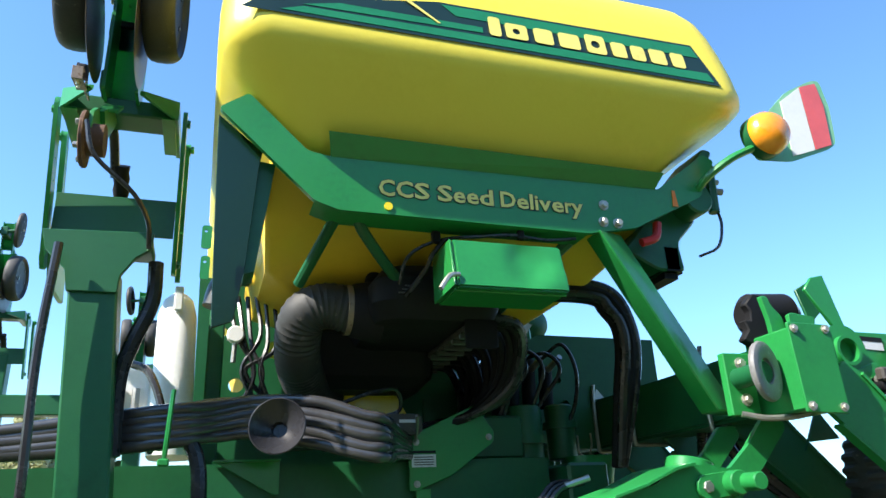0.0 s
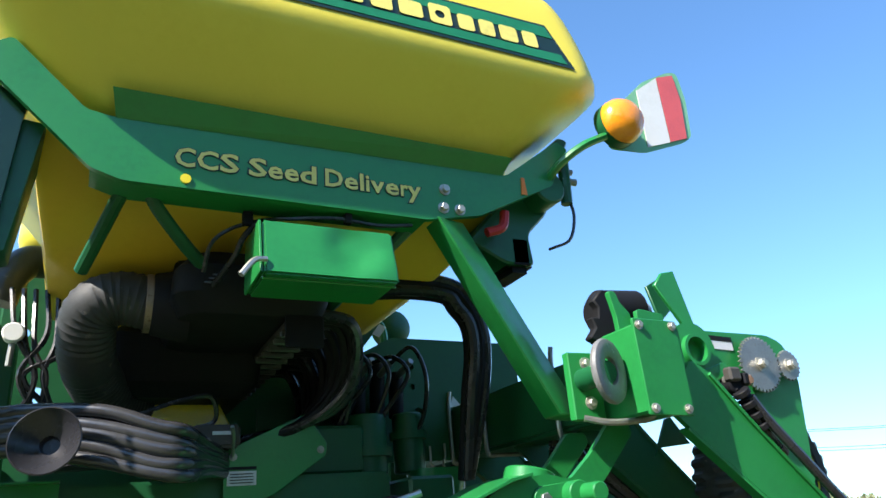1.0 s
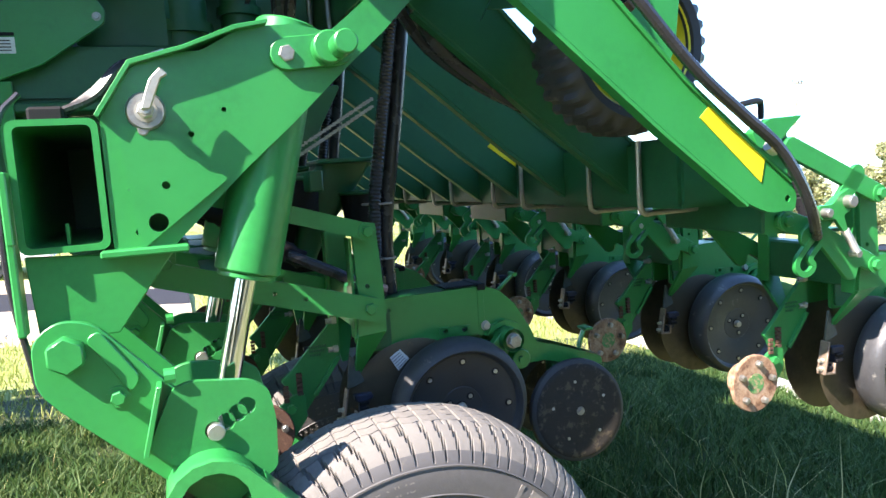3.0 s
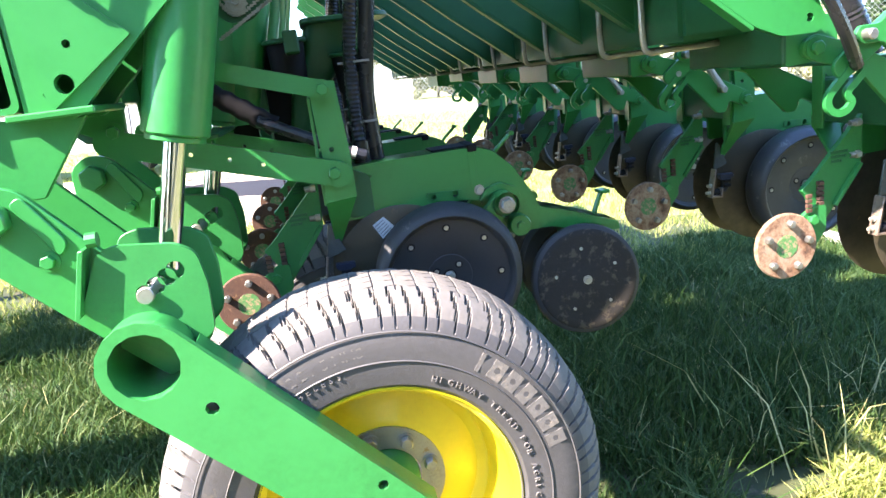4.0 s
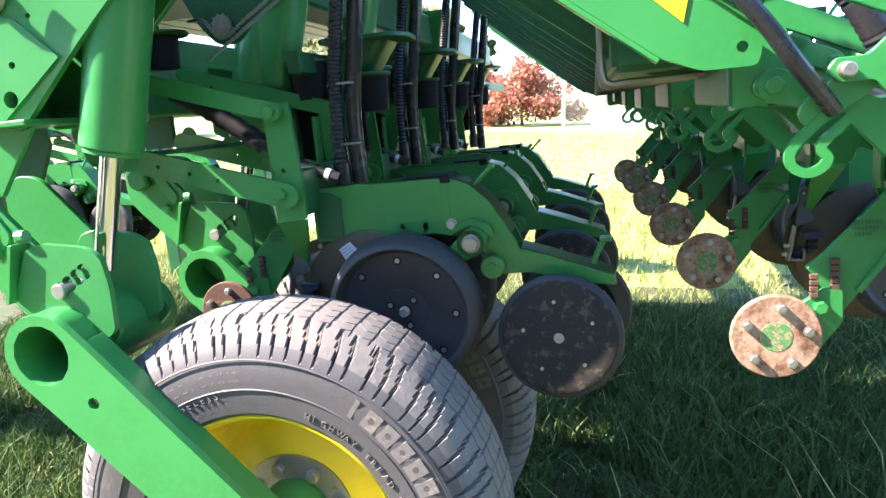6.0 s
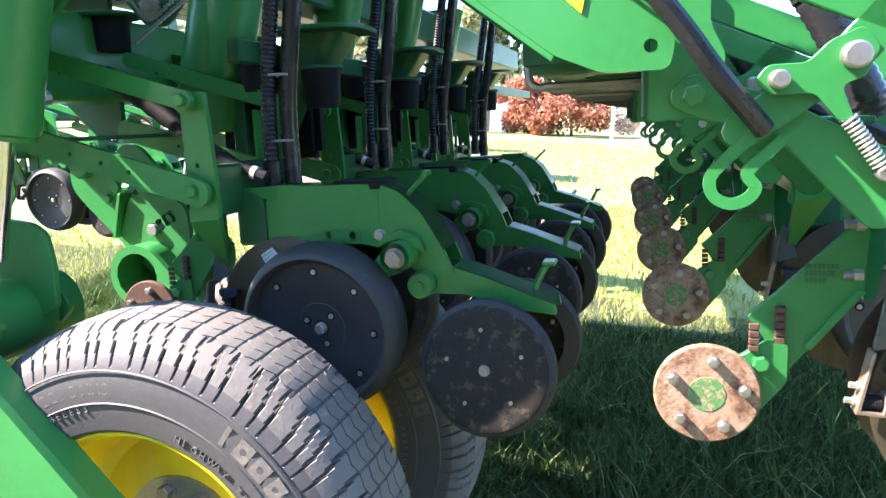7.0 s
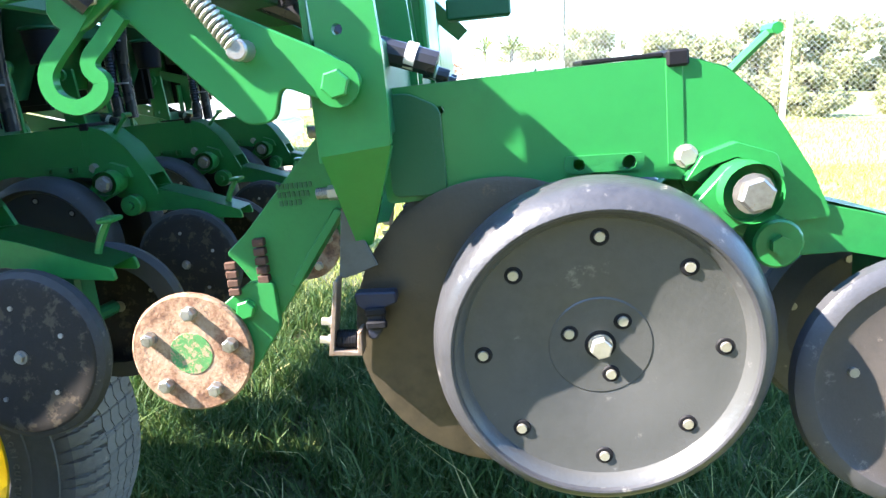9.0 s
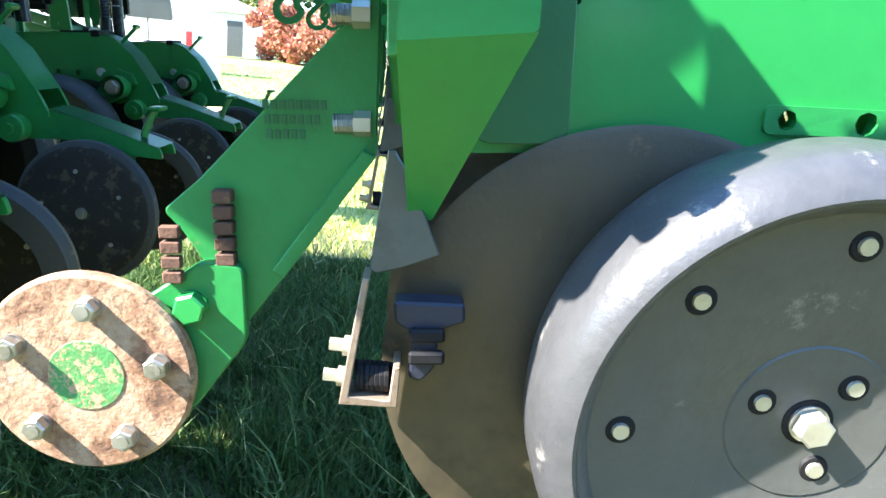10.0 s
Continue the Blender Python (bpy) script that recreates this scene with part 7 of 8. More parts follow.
    def chain(pts):
        path = curve_points(pts, 10)
        acc, out, last = 0.0, [], path[0]
        for a, b in zip(path, path[1:]):
            n = max(1, int((b - a).length / 0.0055))
            out += [a.lerp(b, i / n) for i in range(n)]
        return join(*[box(p.x - 0.004, p.x + 0.004, 2.086, 2.092, p.z - (0.0042 if i % 2 else 0.003), p.z + (0.0042 if i % 2 else 0.003), 0) for i, p in enumerate(out)])
    part("chain", chain([(1.44, 2.09, 1.765), (1.48, 2.09, 1.762), (1.525, 2.09, 1.715), (1.60, 2.09, 1.755), (1.72, 2.09, 1.825), (1.78, 2.09, 1.86)]), STEEL, t, "bright roller chain")
    part("chain", chain([(1.48, 2.09, 1.665), (1.60, 2.09, 1.735), (1.78, 2.09, 1.84)]), STEEL, t, "bright roller chain")
    # rear rank: markers and levers behind the shanks
    t = thing("rear_bracket", (2.95, 2.5, 1.5), "bracket in shade-darkened green with three holes on the rear bar", "bracket")
    part("plate", plate([(2.86, 2.5), (3.05, 2.5), (3.05, 2.58), (2.86, 2.56)], 1.64, 1.655, [(2.99, 2.53, 0.008), (3.012, 2.53, 0.008), (3.034, 2.53, 0.008)], 0, 0, 'z'), GREEN_SHADED, t)
    part("edge", box(2.86, 3.05, 2.50, 2.512, 1.60, 1.64, 0.002), GREEN_SHADED, t)
    part("slope_bar", hose([(2.90, 2.54, 1.64), (3.0, 2.9, 1.56), (3.10, 3.2, 1.47)], 0.03, 4), GREEN_SHADED, t)
    part("stub", box(3.10, 3.24, 2.50, 2.56, 1.445, 1.49, 0.004), GREEN_SHADED, t)
    part("marker_stick", hose([(3.02, 2.55, 1.57), (3.06, 2.55, 1.62), (3.16, 2.55, 1.76)], 0.005, 6), GREEN, t)
    panel = thing("unit_backplate", (3.06, 2.55, 1.3), "green upright back plate of a rear row unit", "back plate", "back plates")
    part("plate", box(3.055, 3.07, 2.33, 2.62, 1.34, 1.62, 0.004), GREEN, panel)
    for k in range(1, 5):
        copy_thing(panel, MACHINE @ Matrix.Translation(ORIGIN[panel.name] + Vector((-0.024 * k, 0.695 * k, -0.01 * k))))
    t = thing("green_cap", (2.72, 1.62, 1.68), "bright green pressed cap on the front of the unit", "cap")
    part("wing", plate([(2.60, 1.70), (2.66, 1.73), (2.77, 1.735), (2.72, 1.695), (2.68, 1.66), (2.62, 1.655)], 1.61, 1.635, (), 0.003, 0.01), GREEN, t)
    part("nozzle", hose([(2.66, 1.64, 1.73), (2.66, 1.64, 1.765), (2.64, 1.63, 1.775), (2.56, 1.60, 1.765)], 0.008, 8), BLACK_PLASTIC, t)


def build_arm_hoses():
    t = thing("arm_hose", (2.1, 2.0, 1.85), "heavy black hose sagging along the inner arm", "hose", "arm hoses")
    part("hose", hose([(1.86, 2.0, 2.12), (1.904, 2.0, 2.03), (1.978, 2.0, 1.94), (2.139, 2.0, 1.835), (2.313, 2.0, 1.767), (2.47, 2.0, 1.72)], 0.020, 10, 8), HOSE, t)
    copy_thing(t, MACHINE @ Matrix.Translation(ORIGIN[t.name] + Vector((-0.03, 0.05, 0.03))))


build_main_frame()
build_arm_hoses()
build_hoses()
build_mast()
build_front_details()


# ---- the yard ----
def stuff_mesh(name, verts, faces, material, label, category):
    me = bpy.data.meshes.new(name)
    me.from_pydata(verts, [], faces)
    me.materials.append(material)
    me.shade_smooth()
    return tagged(new(name, me), label, category, "", "stuff")


def blades(rng, xs, ys, zs, hmin, hmax, width, lean):
    """Bent grass blades, three faces each."""
    n = len(xs)
    h = rng.uniform(hmin, hmax, n) * (0.6 + 0.8 * rng.random(n))
    a = rng.uniform(0, 2 * np.pi, n)
    b = rng.uniform(0, 2 * np.pi, n)
    ln = lean * h * rng.uniform(0.2, 1.3, n)
    w = width * rng.uniform(0.6, 1.4, n)
    cx, sx = np.cos(a) * w, np.sin(a) * w
    dx, dy = np.cos(b) * ln, np.sin(b) * ln
    V = np.empty((n, 5, 3))
    for k, (f, wid) in enumerate(((0.0, 1.0), (0.0, -1.0), (0.55, 0.8), (0.55, -0.8))):
        V[:, k, 0] = xs + cx * wid + dx * f * f
        V[:, k, 1] = ys + sx * wid + dy * f * f
        V[:, k, 2] = zs + h * f
    V[:, 4, 0], V[:, 4, 1], V[:, 4, 2] = xs + dx, ys + dy, zs + h * 0.93
    base = np.arange(n) * 5
    F = []
    q = np.stack([base, base + 1, base + 3, base + 2], 1)
    t = np.stack([base + 2, base + 3, base + 4], 1)
    return V.reshape(-1, 3), q.tolist() + t.tolist()


def build_grass():
    rng = np.random.default_rng(7)
    def field(n, x0, x1, y0, y1, clump=0.0):
        xs, ys = rng.uniform(x0, x1, n), rng.uniform(y0, y1, n)
        return xs, ys
    def lay(name, n, area, hmin, hmax, width, lean, mat, label, patchy=0.0):
        xs, ys = field(n, *area)
        if patchy:
            keep = np.array([noise.noise((x * 1.9, y * 1.9, 7)) + 0.5 * noise.noise((x * 6, y * 6, 2)) > -patchy for x, y in zip(xs, ys)])
            xs, ys = xs[keep], ys[keep]
        ok = ~((ys > 8.3 + 0.3 * rng.random(len(ys))) & (ys < 14.0) & (xs < 1.35 + 0.5 * rng.random(len(ys))))
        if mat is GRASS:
            # dark blades stay out of the patch coloured as sunlit
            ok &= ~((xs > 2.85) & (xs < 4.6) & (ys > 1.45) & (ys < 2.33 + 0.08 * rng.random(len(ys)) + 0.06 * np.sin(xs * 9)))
        xs, ys = xs[ok], ys[ok]
        zs = np.array([height(x, y) for x, y in zip(xs, ys)])
        v, f = blades(rng, xs, ys, zs, hmin, hmax, width, lean)
        stuff_mesh(name, v.tolist(), f, mat, label, "grass")
    lay("short_grass", 70000, (-5.0, 8.0, -3.5, 1.25), 0.02, 0.07, 0.005, 1.2, NEAR_LAWN, "short lawn grass along the way, lightened to bounce light", 0.3)
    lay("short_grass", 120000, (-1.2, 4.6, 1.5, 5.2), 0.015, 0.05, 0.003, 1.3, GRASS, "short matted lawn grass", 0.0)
    lay("lawn_grass", 125000, (-1.6, 4.8, 1.3, 5.4), 0.05, 0.13, 0.0035, 0.9, GRASS, "short green lawn grass, darkened for the machine's shade", 0.35)
    lay("lawn_grass", 60000, (-3.5, 9.0, 5.0, 12.0), 0.04, 0.10, 0.0045, 0.9, LAWN, "yellow-green lawn grass, lightened for the sun", 0.5)
    lay("lawn_grass", 50000, (-10.0, 14.0, 12.0, 34.0), 0.04, 0.10, 0.007, 0.9, LAWN, "sunlit lawn grass farther off", 0.6)
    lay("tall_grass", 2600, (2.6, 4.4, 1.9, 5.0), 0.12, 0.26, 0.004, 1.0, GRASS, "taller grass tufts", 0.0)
    # lighter weeds colour in the sun patch
    lay("sunlit_weeds", 26000, (2.8, 4.6, 1.4, 2.42), 0.03, 0.10, 0.0045, 1.1, LAWN, "pale yellow-green weeds, lightened for the sun patch", 0.1)
    lay("dry_grass", 45, (3.05, 3.9, 2.2, 2.9), 0.20, 0.42, 0.0035, 0.9, DRY_GRASS, "tall dry grass stalks", 0.0)
    lay("dry_grass", 1500, (0.0, 4.6, 1.4, 6.0), 0.05, 0.12, 0.003, 1.2, DRY_GRASS, "scattered dry grass blades", 0.0)

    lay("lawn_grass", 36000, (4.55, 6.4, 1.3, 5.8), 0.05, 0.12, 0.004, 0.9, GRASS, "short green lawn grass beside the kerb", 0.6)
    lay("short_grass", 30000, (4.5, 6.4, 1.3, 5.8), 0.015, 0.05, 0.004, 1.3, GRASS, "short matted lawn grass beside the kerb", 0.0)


build_grass()

def build_drive_strip(name, y0, y1, lift, end, material, label):
    """A strip of the drive with uneven edges, a little above the lawn."""
    bm = bmesh.new()
    n = 120
    rows = []
    for y, zoff in ((y0 - 0.05, -0.05), (y0, 0.0), ((y0 + y1) / 2, 0.02), (y1, 0.0), (y1 + 0.05, -0.05)):
        rows.append([bm.verts.new((-40 + (40 + end) * (i / n) ** 0.35, y + 0.10 * noise.noise((i * 0.9, y, 0)), GROUND_Z + lift + zoff)) for i in range(n + 1)])
    for a, b in zip(rows, rows[1:]):
        for i in range(n):
            bm.faces.new((a[i], a[i + 1], b[i + 1], b[i]))
    setting(name, bm, material, label, "driveway")


build_drive_strip("road", 8.35, 14.0, 0.05, 1.35, GRAVEL, "pale brown gravel driveway across the lawn")
# dark strip laid on the gravel in place of a cast shadow
build_drive_strip("drive_shadow", 10.2, 12.15, 0.062, 1.35, matt(surface("shadowed_gravel", (0.030, 0.031, 0.036), (0.022, 0.022, 0.026), 0.95, 0.0, 3.0, 60.0, None, 0.7, 0.5, 60.0), 0.08), "dark strip standing for the shadow across the gravel drive")
kb = box(5.39, 5.52, 3.2, 18.0, 0.0, 0.11, 0.012)
for v in kb.verts:
    v.co.x += (18.0 - v.co.y) * 0.013
kerb = setting("kerb", kb, CONCRETE, "narrow pale concrete kerb in the lawn", "kerb")
# loose stones on the drive
rs = random.Random(5)
for i in range(26):
    x, y, r = rs.uniform(-4.0, 0.4), rs.choice((rs.uniform(8.3, 10.1), rs.uniform(12.3, 13.9))), rs.uniform(0.025, 0.06)
    bm = bmesh.new()
    bmesh.ops.create_icosphere(bm, subdivisions=2, radius=r)
    for v in bm.verts:
        v.co *= 1 + 0.35 * noise.noise(v.co * (2.2 / r) + Vector((i, 0, 0)))
        v.co.z *= 0.6
    bmesh.ops.translate(bm, verts=bm.verts, vec=(x, y, GROUND_Z + 0.065 + r * 0.4))
    me = bpy.data.meshes.new("stone")
    bm.to_mesh(me)
    bm.free()
    me.materials.append(CONCRETE)
    tagged(new("stone", me), "small pale loose stone on the gravel", "stone", "stones on the drive")


def leaf_cloud(rng, centres, radii, n, size, squash=0.8):
    """Small leaf quads scattered through clumps."""
    which = rng.integers(0, len(centres), n)
    d = rng.normal(size=(n, 3))
    d /= np.linalg.norm(d, axis=1)[:, None]
    r = radii[which] * rng.random(n) ** 0.4
    p = centres[which] + d * r[:, None] * np.array([1, 1, squash])
    u = rng.normal(size=(n, 3))
    u /= np.linalg.norm(u, axis=1)[:, None]
    w = np.cross(u, rng.normal(size=(n, 3)))
    w /= np.linalg.norm(w, axis=1)[:, None]
    s = size * rng.uniform(0.6, 1.4, n)[:, None]
    V = np.stack([p - u * s, p + w * s * 0.55, p + u * s, p - w * s * 0.55], 1)
    base = np.arange(n) * 4
    return V.reshape(-1, 3), np.stack([base, base + 1, base + 2, base + 3], 1).tolist()


def build_tree(x, y, h, spread, material, label, seed, kind="tree", leaves=5000, size=0.16, trunk=0.25, low=0.35):
    rng = np.random.default_rng(seed)
    t = thing(kind, (x, y, GROUND_Z), label, kind, "", False)
    rnd = random.Random(seed)
    n = 26
    cs, rs = [], []
    limbs = rod((x, y, 0), (x + rnd.uniform(-0.2, 0.2), y, h * 0.55), trunk * 0.5, 10, trunk * 0.28)
    for i in range(n):
        a = rnd.uniform(0, 2 * math.pi)
        q = rnd.random() ** 0.6
        f = rnd.random()
        c = (x + math.cos(a) * spread * q * (1.1 - 0.5 * f), y + math.sin(a) * spread * q * (1.1 - 0.5 * f), h * (low + (0.92 - low) * f))
        cs.append(c)
        rs.append(spread * rnd.uniform(0.18, 0.38))
        if i % 3 == 0:
            limbs = join(limbs, rod((x, y, h * rnd.uniform(0.2, 0.5)), c, trunk * 0.16, 6, trunk * 0.05))
    part("trunk", limbs, BARK, t)
    v, f = leaf_cloud(rng, np.array(cs), np.array(rs), leaves, size)
    me = bpy.data.meshes.new("crown")
    me.from_pydata((v - np.array([x, y, GROUND_Z])).tolist(), [], f)
    me.materials.append(material)
    ob = new("crown", me)
    ob.parent = t
    return t


build_tree(-1.8, 44.0, 3.9, 3.3, LEAF_RED, "wide shrub with red and pink leaves", 1, "shrub", 9000, 0.13, 0.2, 0.12)
build_tree(-4.6, 45.0, 3.4, 2.4, LEAF_RED, "red-leaved shrub beside the shed", 2, "shrub", 6000, 0.13, 0.2, 0.12)
build_tree(-9.5, 64.0, 9.0, 1.1, LEAF_DARK, "narrow dark cypress tree", 3, "tree", 4000, 0.2, 0.3, 0.08)
build_tree(-7.0, 66.0, 8.0, 1.0, LEAF_DARK, "narrow dark cypress tree", 4, "tree", 4000, 0.2, 0.3, 0.08)
build_tree(-14.0, 70.0, 11.0, 4.5, LEAF, "broad green tree behind the shed", 5, "tree", 7000, 0.28, 0.5)
build_tree(-24.0, 72.0, 10.0, 5.0, LEAF, "broad green tree behind the vehicles", 6, "tree", 7000, 0.28, 0.5)
rt = random.Random(21)
for i in range(11):
    x = 22 + i * 6.5 + rt.uniform(-2, 2)
    y = 66 - i * 3.2 + rt.uniform(-4, 4)
    build_tree(x, y, rt.uniform(4.0, 6.5), rt.uniform(2.8, 4.5), LEAF if i != 4 else LEAF_DARK, "pale leafy tree in the far row" if i != 4 else "dark green tree in the far row", 30 + i, "tree", 9000, 0.20, 0.3, 0.08)
for i, (x, y) in enumerate(((-30, 40), (-22, 34), (-14, 42))):
    build_tree(x, y, 4.5 + i, 3.2, LEAF, "leafy green tree beyond the drive", 60 + i, "tree", 4500, 0.22, 0.4, 0.15)
for i in range(9):
    x = 11.9 + i * 2.2 + rt.uniform(-0.6, 0.6)
    y = 25.5 - i * 0.5 + rt.uniform(-1.5, 1.5)
    build_tree(x, y, rt.uniform(1.0, 1.7), rt.uniform(1.0, 1.6), LEAF, "low green bush behind the fence", 80 + i, "shrub", 5000, 0.075, 0.08, 0.08)


def build_palm(x, y, h, seed):
    t = thing("palm", (x, y, GROUND_Z), "palm with a burst of pointed green fronds", "palm", "", False)
    part("trunk", rod((x, y, 0), (x, y, h), 0.14, 10, 0.11), BARK, t)
    rnd = random.Random(seed)
    for i in range(34):
        a, e = rnd.uniform(0, 2 * math.pi), rnd.uniform(-0.3, 1.35)
        L = rnd.uniform(0.9, 1.3)
        d = Vector((math.cos(a) * math.cos(e), math.sin(a) * math.cos(e), math.sin(e)))
        side = d.cross(Vector((0, 0, 1))).normalized() * 0.05
        bm = bmesh.new()
        o = Vector((x, y, h))
        pts = [o + side * 0.5, o - side * 0.5, o + d * L * 0.6 - side, o + d * L + Vector((0, 0, -0.12)), o + d * L * 0.6 + side]
        bm.faces.new([bm.verts.new(p) for p in pts])
        bmesh.ops.solidify(bm, geom=bm.faces[:], thickness=0.01)
        part("frond", bm, LEAF_PALM, t)
    return t


build_palm(2.9, 39.0, 2.9, 1)
build_palm(4.3, 39.5, 3.0, 2)
for i in range(13):
    x = 6 + i * 3.6 + rt.uniform(-0.8, 0.8)
    build_tree(x, 64 - i * 0.7 + rt.uniform(-2, 2), rt.uniform(4.4, 5.8), rt.uniform(2.3, 3.2), LEAF, "pale green tree in the sunny far hedge", 150 + i, "tree", 7000, 0.17, 0.3, 0.05)


def build_slat_fence(x0, x1, y, h):
    t = thing("slat_fence", (x0, y, 0), "pale upright slat fence at the back of the lawn", "fence", "", False)
    n = int((x1 - x0) / 0.24)
    for i in range(n):
        part("slat", box(x0 + 0.24 * i, x0 + 0.24 * i + 0.19, y, y + 0.03, 0.0, h + 0.04 * math.sin(i * 1.7), 0.004), WHITE if i % 3 else CONCRETE, t)
    for z in (0.4, h - 0.4):
        part("rail", box(x0, x1, y + 0.031, y + 0.08, z, z + 0.08, 0.004), CONCRETE, t)


build_slat_fence(2.3, 7.0, 37.0, 2.3)


def build_fence():
    posts = [(1.2, 30.0), (7.2, 24.5), (11.6, 22.4), (16.0, 20.4), (20.4, 18.4)]
    for i, (x, y) in enumerate(posts):
        t = thing("fence_post", (x, y, 0), "pale concrete fence post with bent top", "fence post", "fence posts", False)
        part("post", box(x - 0.07, x + 0.07, y - 0.07, y + 0.07, -0.1, 3.40, 0.015), CONCRETE, t)
        part("bent_top", moved(box(-0.06, 0.06, -0.06, 0.06, -0.02, 0.75, 0.015), Matrix.Translation((x, y, 3.38)) @ Matrix.Rotation(radians(-38), 4, 'Y')), CONCRETE, t)
    f = thing("chain_link_fence", (7.2, 24.5, 0), "grey chain-link wire fence between the posts", "fence", "", False)
    for (x0, y0), (x1, y1) in zip(posts, posts[1:]):
        L = math.hypot(x1 - x0, y1 - y0)
        ux, uy = (x1 - x0) / L, (y1 - y0) / L
        verts, faces = [], []
        H, step, w = 3.1, 0.16, 0.0045
        def wire(s0, z0, s1, z1):
            dl = math.hypot(s1 - s0, z1 - z0)
            nx, nz = -(z1 - z0) / dl * w, (s1 - s0) / dl * w
            b = len(verts)
            for s, z, k in ((s0, z0, 1), (s0, z0, -1), (s1, z1, -1), (s1, z1, 1)):
                verts.append((x0 + ux * (s + nx * k) - f.location.x, y0 + uy * (s + nx * k) - f.location.y, z + nz * k + 0.05))
            faces.append((b, b + 1, b + 2, b + 3))
        n = int((L + H) / step)
        for i in range(n):
            s = i * step - H
            a0, a1 = max(s, 0), min(s + H, L)
            if a1 > a0:
                wire(a0, a0 - s, a1, a1 - s)
                wire(a0, H - (a0 - s), a1, H - (a1 - s))
        for z in (0.05, 1.55, 3.1):
            wire(0, z, L, z + 0.001)
        me = bpy.data.meshes.new("wire_mesh")
        me.from_pydata(verts, [], faces)
        me.materials.append(STEEL)
        ob = new("wire_mesh", me)
        ob.parent = f


build_fence()


def build_pole(x, y, h, lean):
    t = thing("utility_pole", (x, y, 0), "weathered wooden power pole with crossarm", "utility pole", "", False)
    top = Vector((x + lean * h, y, h))
    part("pole", rod((x, y, -0.2), top, 0.15, 12, 0.11), WOOD, t)
    part("crossarm", box(top.x - 0.55, top.x + 0.55, y - 0.06, y + 0.06, h - 0.35, h - 0.23, 0.01), WOOD, t)
    for dx in (-0.45, 0.1, 0.45):
        part("insulator", rod((top.x + dx, y, h - 0.23), (top.x + dx, y, h - 0.05), 0.05, 10), GREY_DARK, t)
    return top


p_a = build_pole(46.0, 42.0, 10.4, 0.03)
p_b = build_pole(64.0, 20.0, 11.5, 0.0)
build_pole(7.0, 40.0, 6.2, 0.0)
for i, dz in enumerate((-0.1, -0.2, -1.4, -1.6)):
    t = thing("power_line", tuple(p_a), "thin black overhead power line", "power line", "power lines", False)
    mid = p_a.lerp(p_b, 0.5) + Vector((0, 0, -0.7))
    part("wire", hose([p_a + Vector((0, 0.3 * i - 0.4, dz)), mid + Vector((0, 0.3 * i - 0.4, dz)), p_b + Vector((0, 0.3 * i - 0.4, dz))], 0.02, 4, 6), BLACK_PLASTIC, t)


def build_van(x, y, turn, label):
    t = thing("van", (x, y, 0), label, "van", "", False)
    M = Matrix.Translation((x, y, 0)) @ Matrix.Rotation(radians(turn), 4, 'Z')
    put = lambda b: moved(b, M)
    part("body", put(plate([(-4.6, 0.55), (-0.10, 0.55), (-0.04, 1.0), (-0.10, 1.55), (-0.28, 2.25), (-0.5, 2.38), (-3.6, 2.38), (-4.1, 1.9), (-4.6, 1.15)], 0.0, 1.75, (), 0.05, 0.08)), WHITE, t)
    part("bumper", put(box(-1.15, 0.06, -0.04, 1.79, 0.36, 0.74, 0.05, 2)), WHITE, t, "pale bumper")
    part("rear_window", put(plate([(-1.25, 1.45), (-0.42, 1.45), (-0.50, 2.05), (-1.25, 2.05)], -0.012, 0.0, (), 0, 0.06)), GLASS_DARK, t)
    part("door_window", put(plate([(-3.6, 1.45), (-2.7, 1.45), (-2.7, 2.05), (-3.3, 2.05)], -0.012, 0.0, (), 0, 0.06)), GLASS_DARK, t)
    part("door_seam", put(box(-0.86, -0.84, -0.006, 0.0, 0.6, 2.2, 0)), BLACK_PLASTIC, t)
    part("tail_lamp", put(box(-0.20, -0.09, -0.012, 0.002, 0.95, 1.30, 0.004)), RED_PLASTIC, t)
    part("filler_flap", put(box(-0.70, -0.55, -0.008, 0.0, 0.85, 1.0, 0.003)), GREY_DARK, t)
    for wx in (-0.95, -3.7):
        for wy in (0.02, 1.53):
            w = part("wheel", put(lathe([(0.20, 0.0), (0.32, 0.0), (0.34, 0.03), (0.34, 0.17), (0.32, 0.20), (0.2, 0.20)], 28, at=(wx, wy, 0.36))), RUBBER, t)
            part("rim", put(lathe([(0.0, 0.04), (0.15, 0.03), (0.205, 0.0), (0.205, 0.2), (0, 0.18)], 20, at=(wx, wy, 0.36))), STEEL, w)
    return t


build_van(-0.93, 14.6, 3, "white van parked on the grass beyond the drive")
build_van(-9.0, 32.5, 60, "white van parked far back on the lawn")


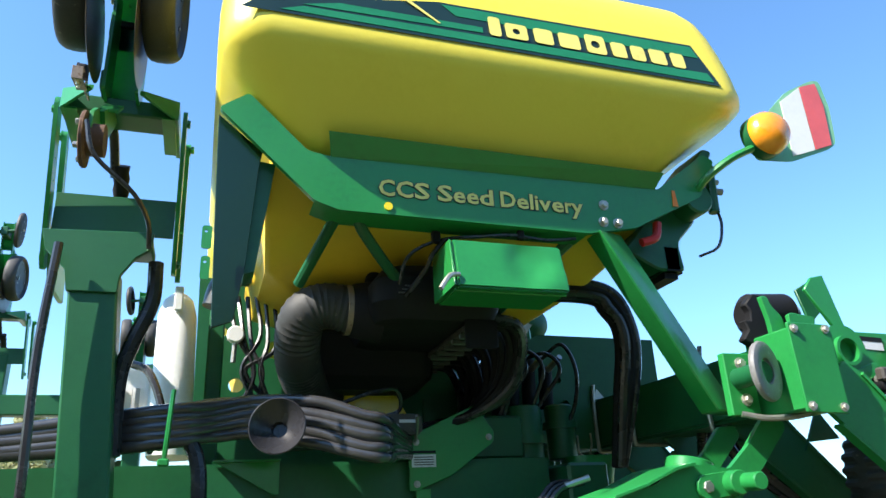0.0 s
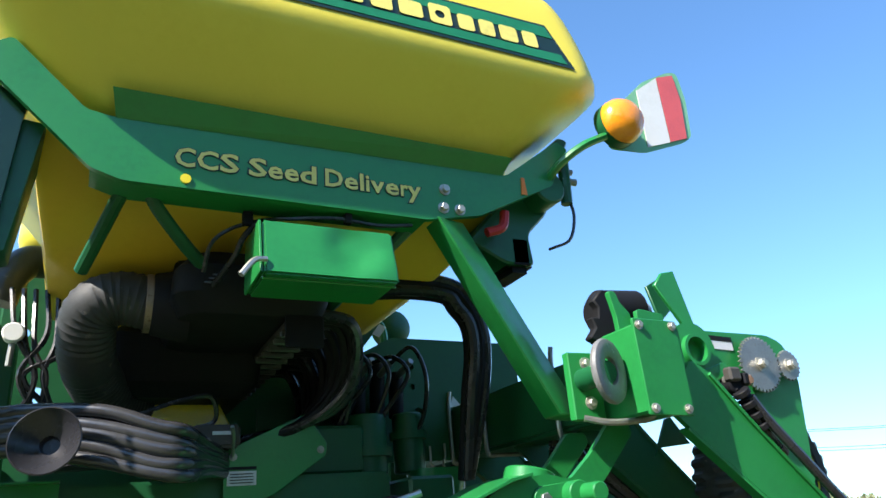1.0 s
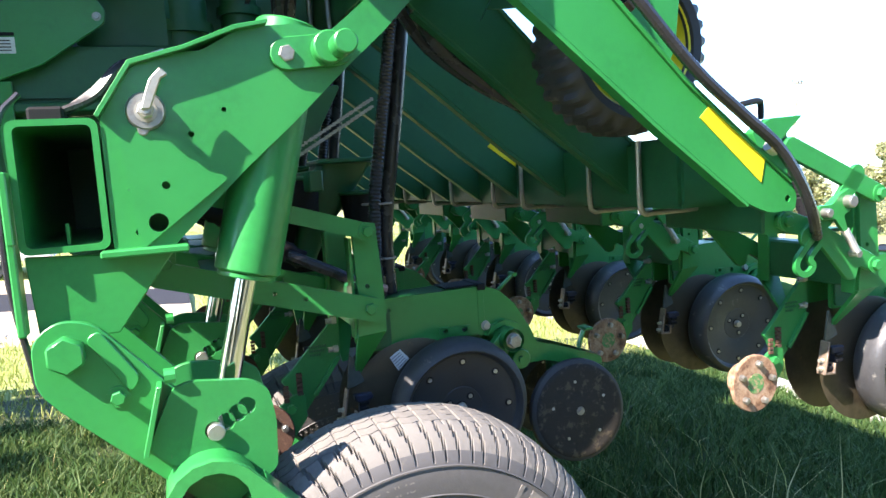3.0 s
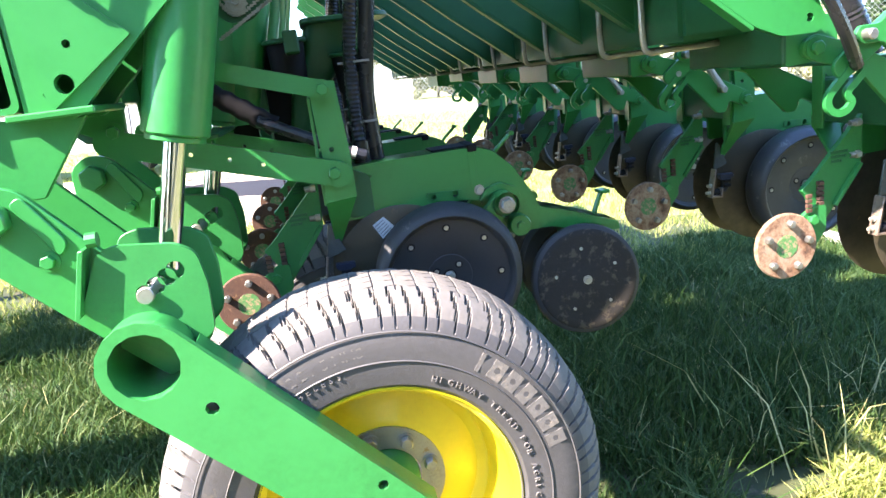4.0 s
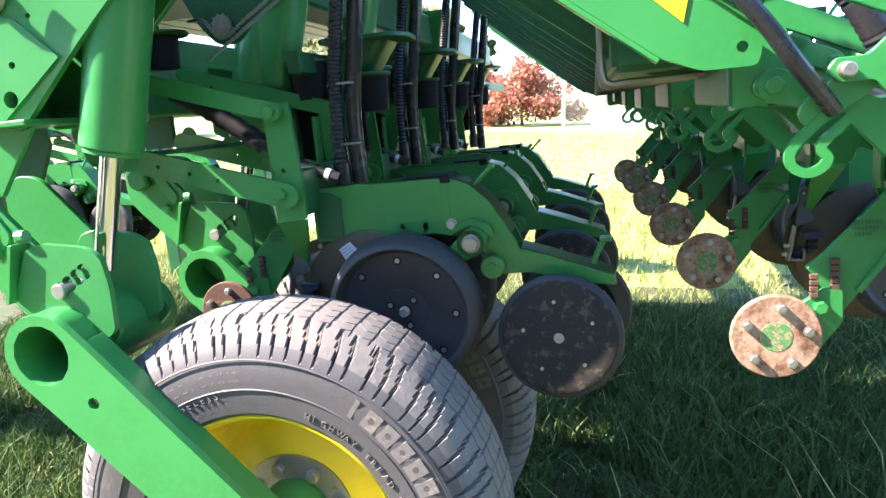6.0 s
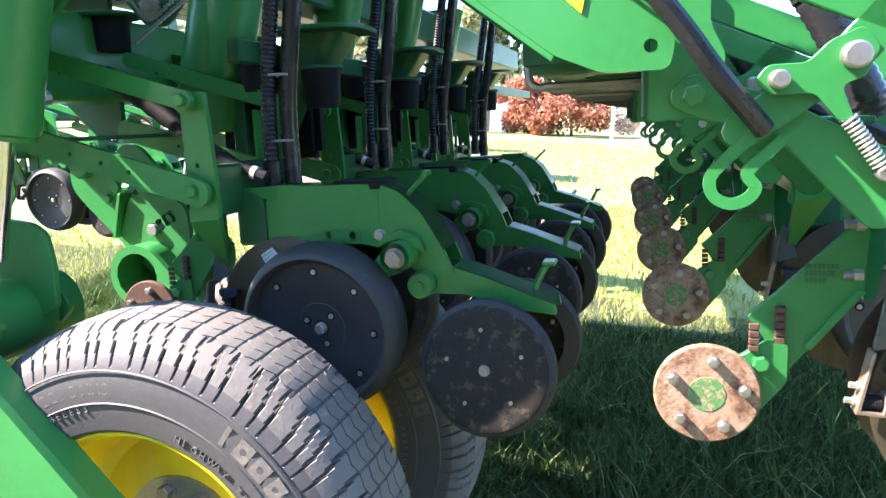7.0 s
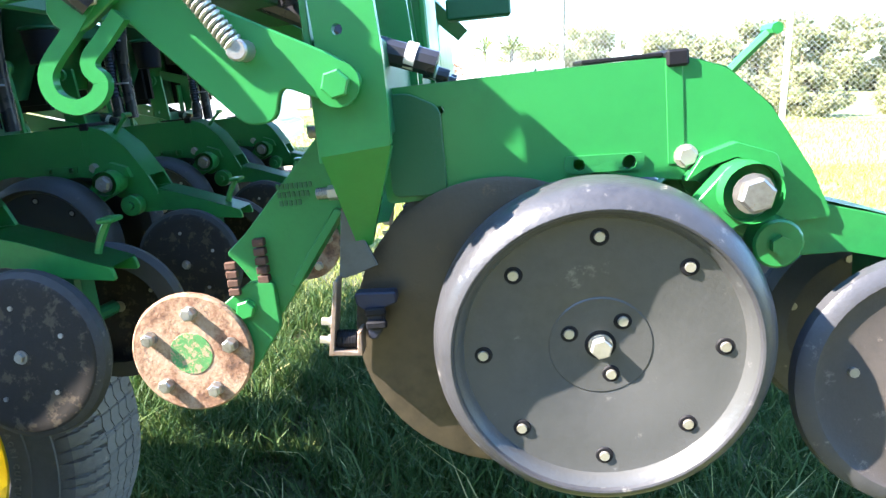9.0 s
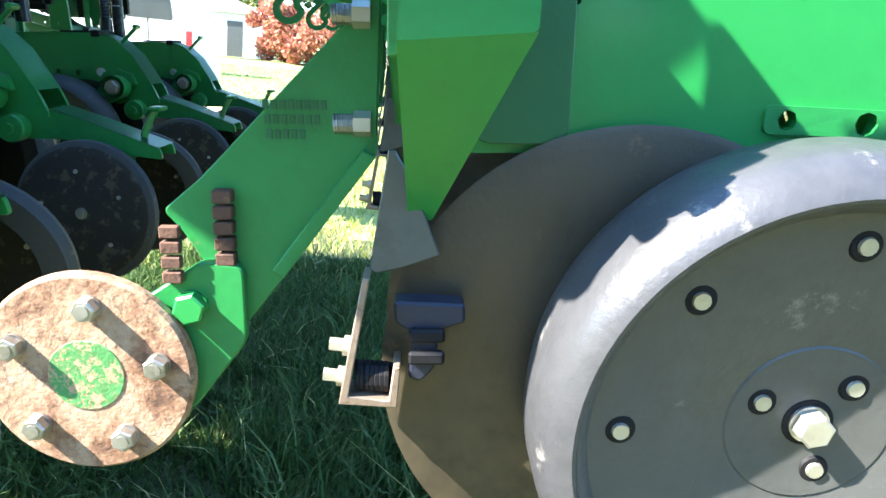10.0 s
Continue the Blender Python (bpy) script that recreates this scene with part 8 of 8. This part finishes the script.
def build_implement(x, y):
    t = thing("seed_drill", (x, y, 0), "green seed box implement with yellow stripe on small tyres", "farm implement", "", False)
    part("box", plate([(-1.3 + x, 1.1), (1.2 + x, 1.1), (1.2 + x, 1.75), (0.9 + x, 2.9), (-1.2 + x, 2.9), (-1.3 + x, 1.7)], y, y + 1.4, (), 0.02, 0.06), GREEN, t)
    part("stripe", box(x - 1.25, x + 1.15, y - 0.012, y - 0.002, 1.32, 1.46, 0.0), YELLOW, t, "yellow lettering stripe")
    part("lower_box", box(x - 1.2, x + 1.1, y + 0.1, y + 1.2, 0.55, 1.1, 0.02), GREEN, t)
    for dx in (-0.9, 0.95):
        w = part("tyre", lathe([(0.18, 0.0), (0.36, 0.0), (0.40, 0.04), (0.40, 0.2), (0.36, 0.24), (0.18, 0.24)], 28, at=(x + dx, y - 0.1, 0.42)), RUBBER, t)
        part("rim", lathe([(0.0, 0.05), (0.15, 0.04), (0.185, 0.0), (0.185, 0.2), (0.0, 0.2)], 20, at=(x + dx, y - 0.1, 0.42)), YELLOW, w)
    return t


build_implement(-5.6, 24.0)


def build_shed(x, y):
    t = thing("shed", (x, y, 0), "white painted farm shed with low pitched roof", "shed", "", False)
    part("wall", box(x - 5, x + 3, y, y + 6, 0, 2.6, 0.02), WHITE, t)
    part("roof", plate([(x - 5.3, 2.55), (x + 3.3, 2.55), (x - 1, 4.0)], y - 0.3, y + 6.3, (), 0.02), surface("pale_iron_roof", (0.62, 0.66, 0.68), None, 0.5, 0.2), t)
    part("door", box(x + 1.2, x + 2.2, y - 0.03, y, 0.05, 2.1, 0.01), GREY_PLASTIC, t)
    for i in range(6):
        part("cladding_strip", box(x - 4.8 + 1.2 * i, x - 4.72 + 1.2 * i, y - 0.04, y - 0.002, 0.1, 2.5, 0.005), WHITE, t)
    return t


build_shed(-9.5, 46.0)


# unseen trees behind the way of the camera, added to hold back sky light
for i in range(9):
    build_tree(-16 + i * 4.6 + rt.uniform(-1, 1), -8.5 + rt.uniform(-1, 1), rt.uniform(6.0, 8.0), rt.uniform(3.0, 3.8), LEAF_DARK if i % 2 else LEAF, "unseen dense green tree added to block sky light", 110 + i, "tree", 4000, 0.30, 0.4, 0.06)
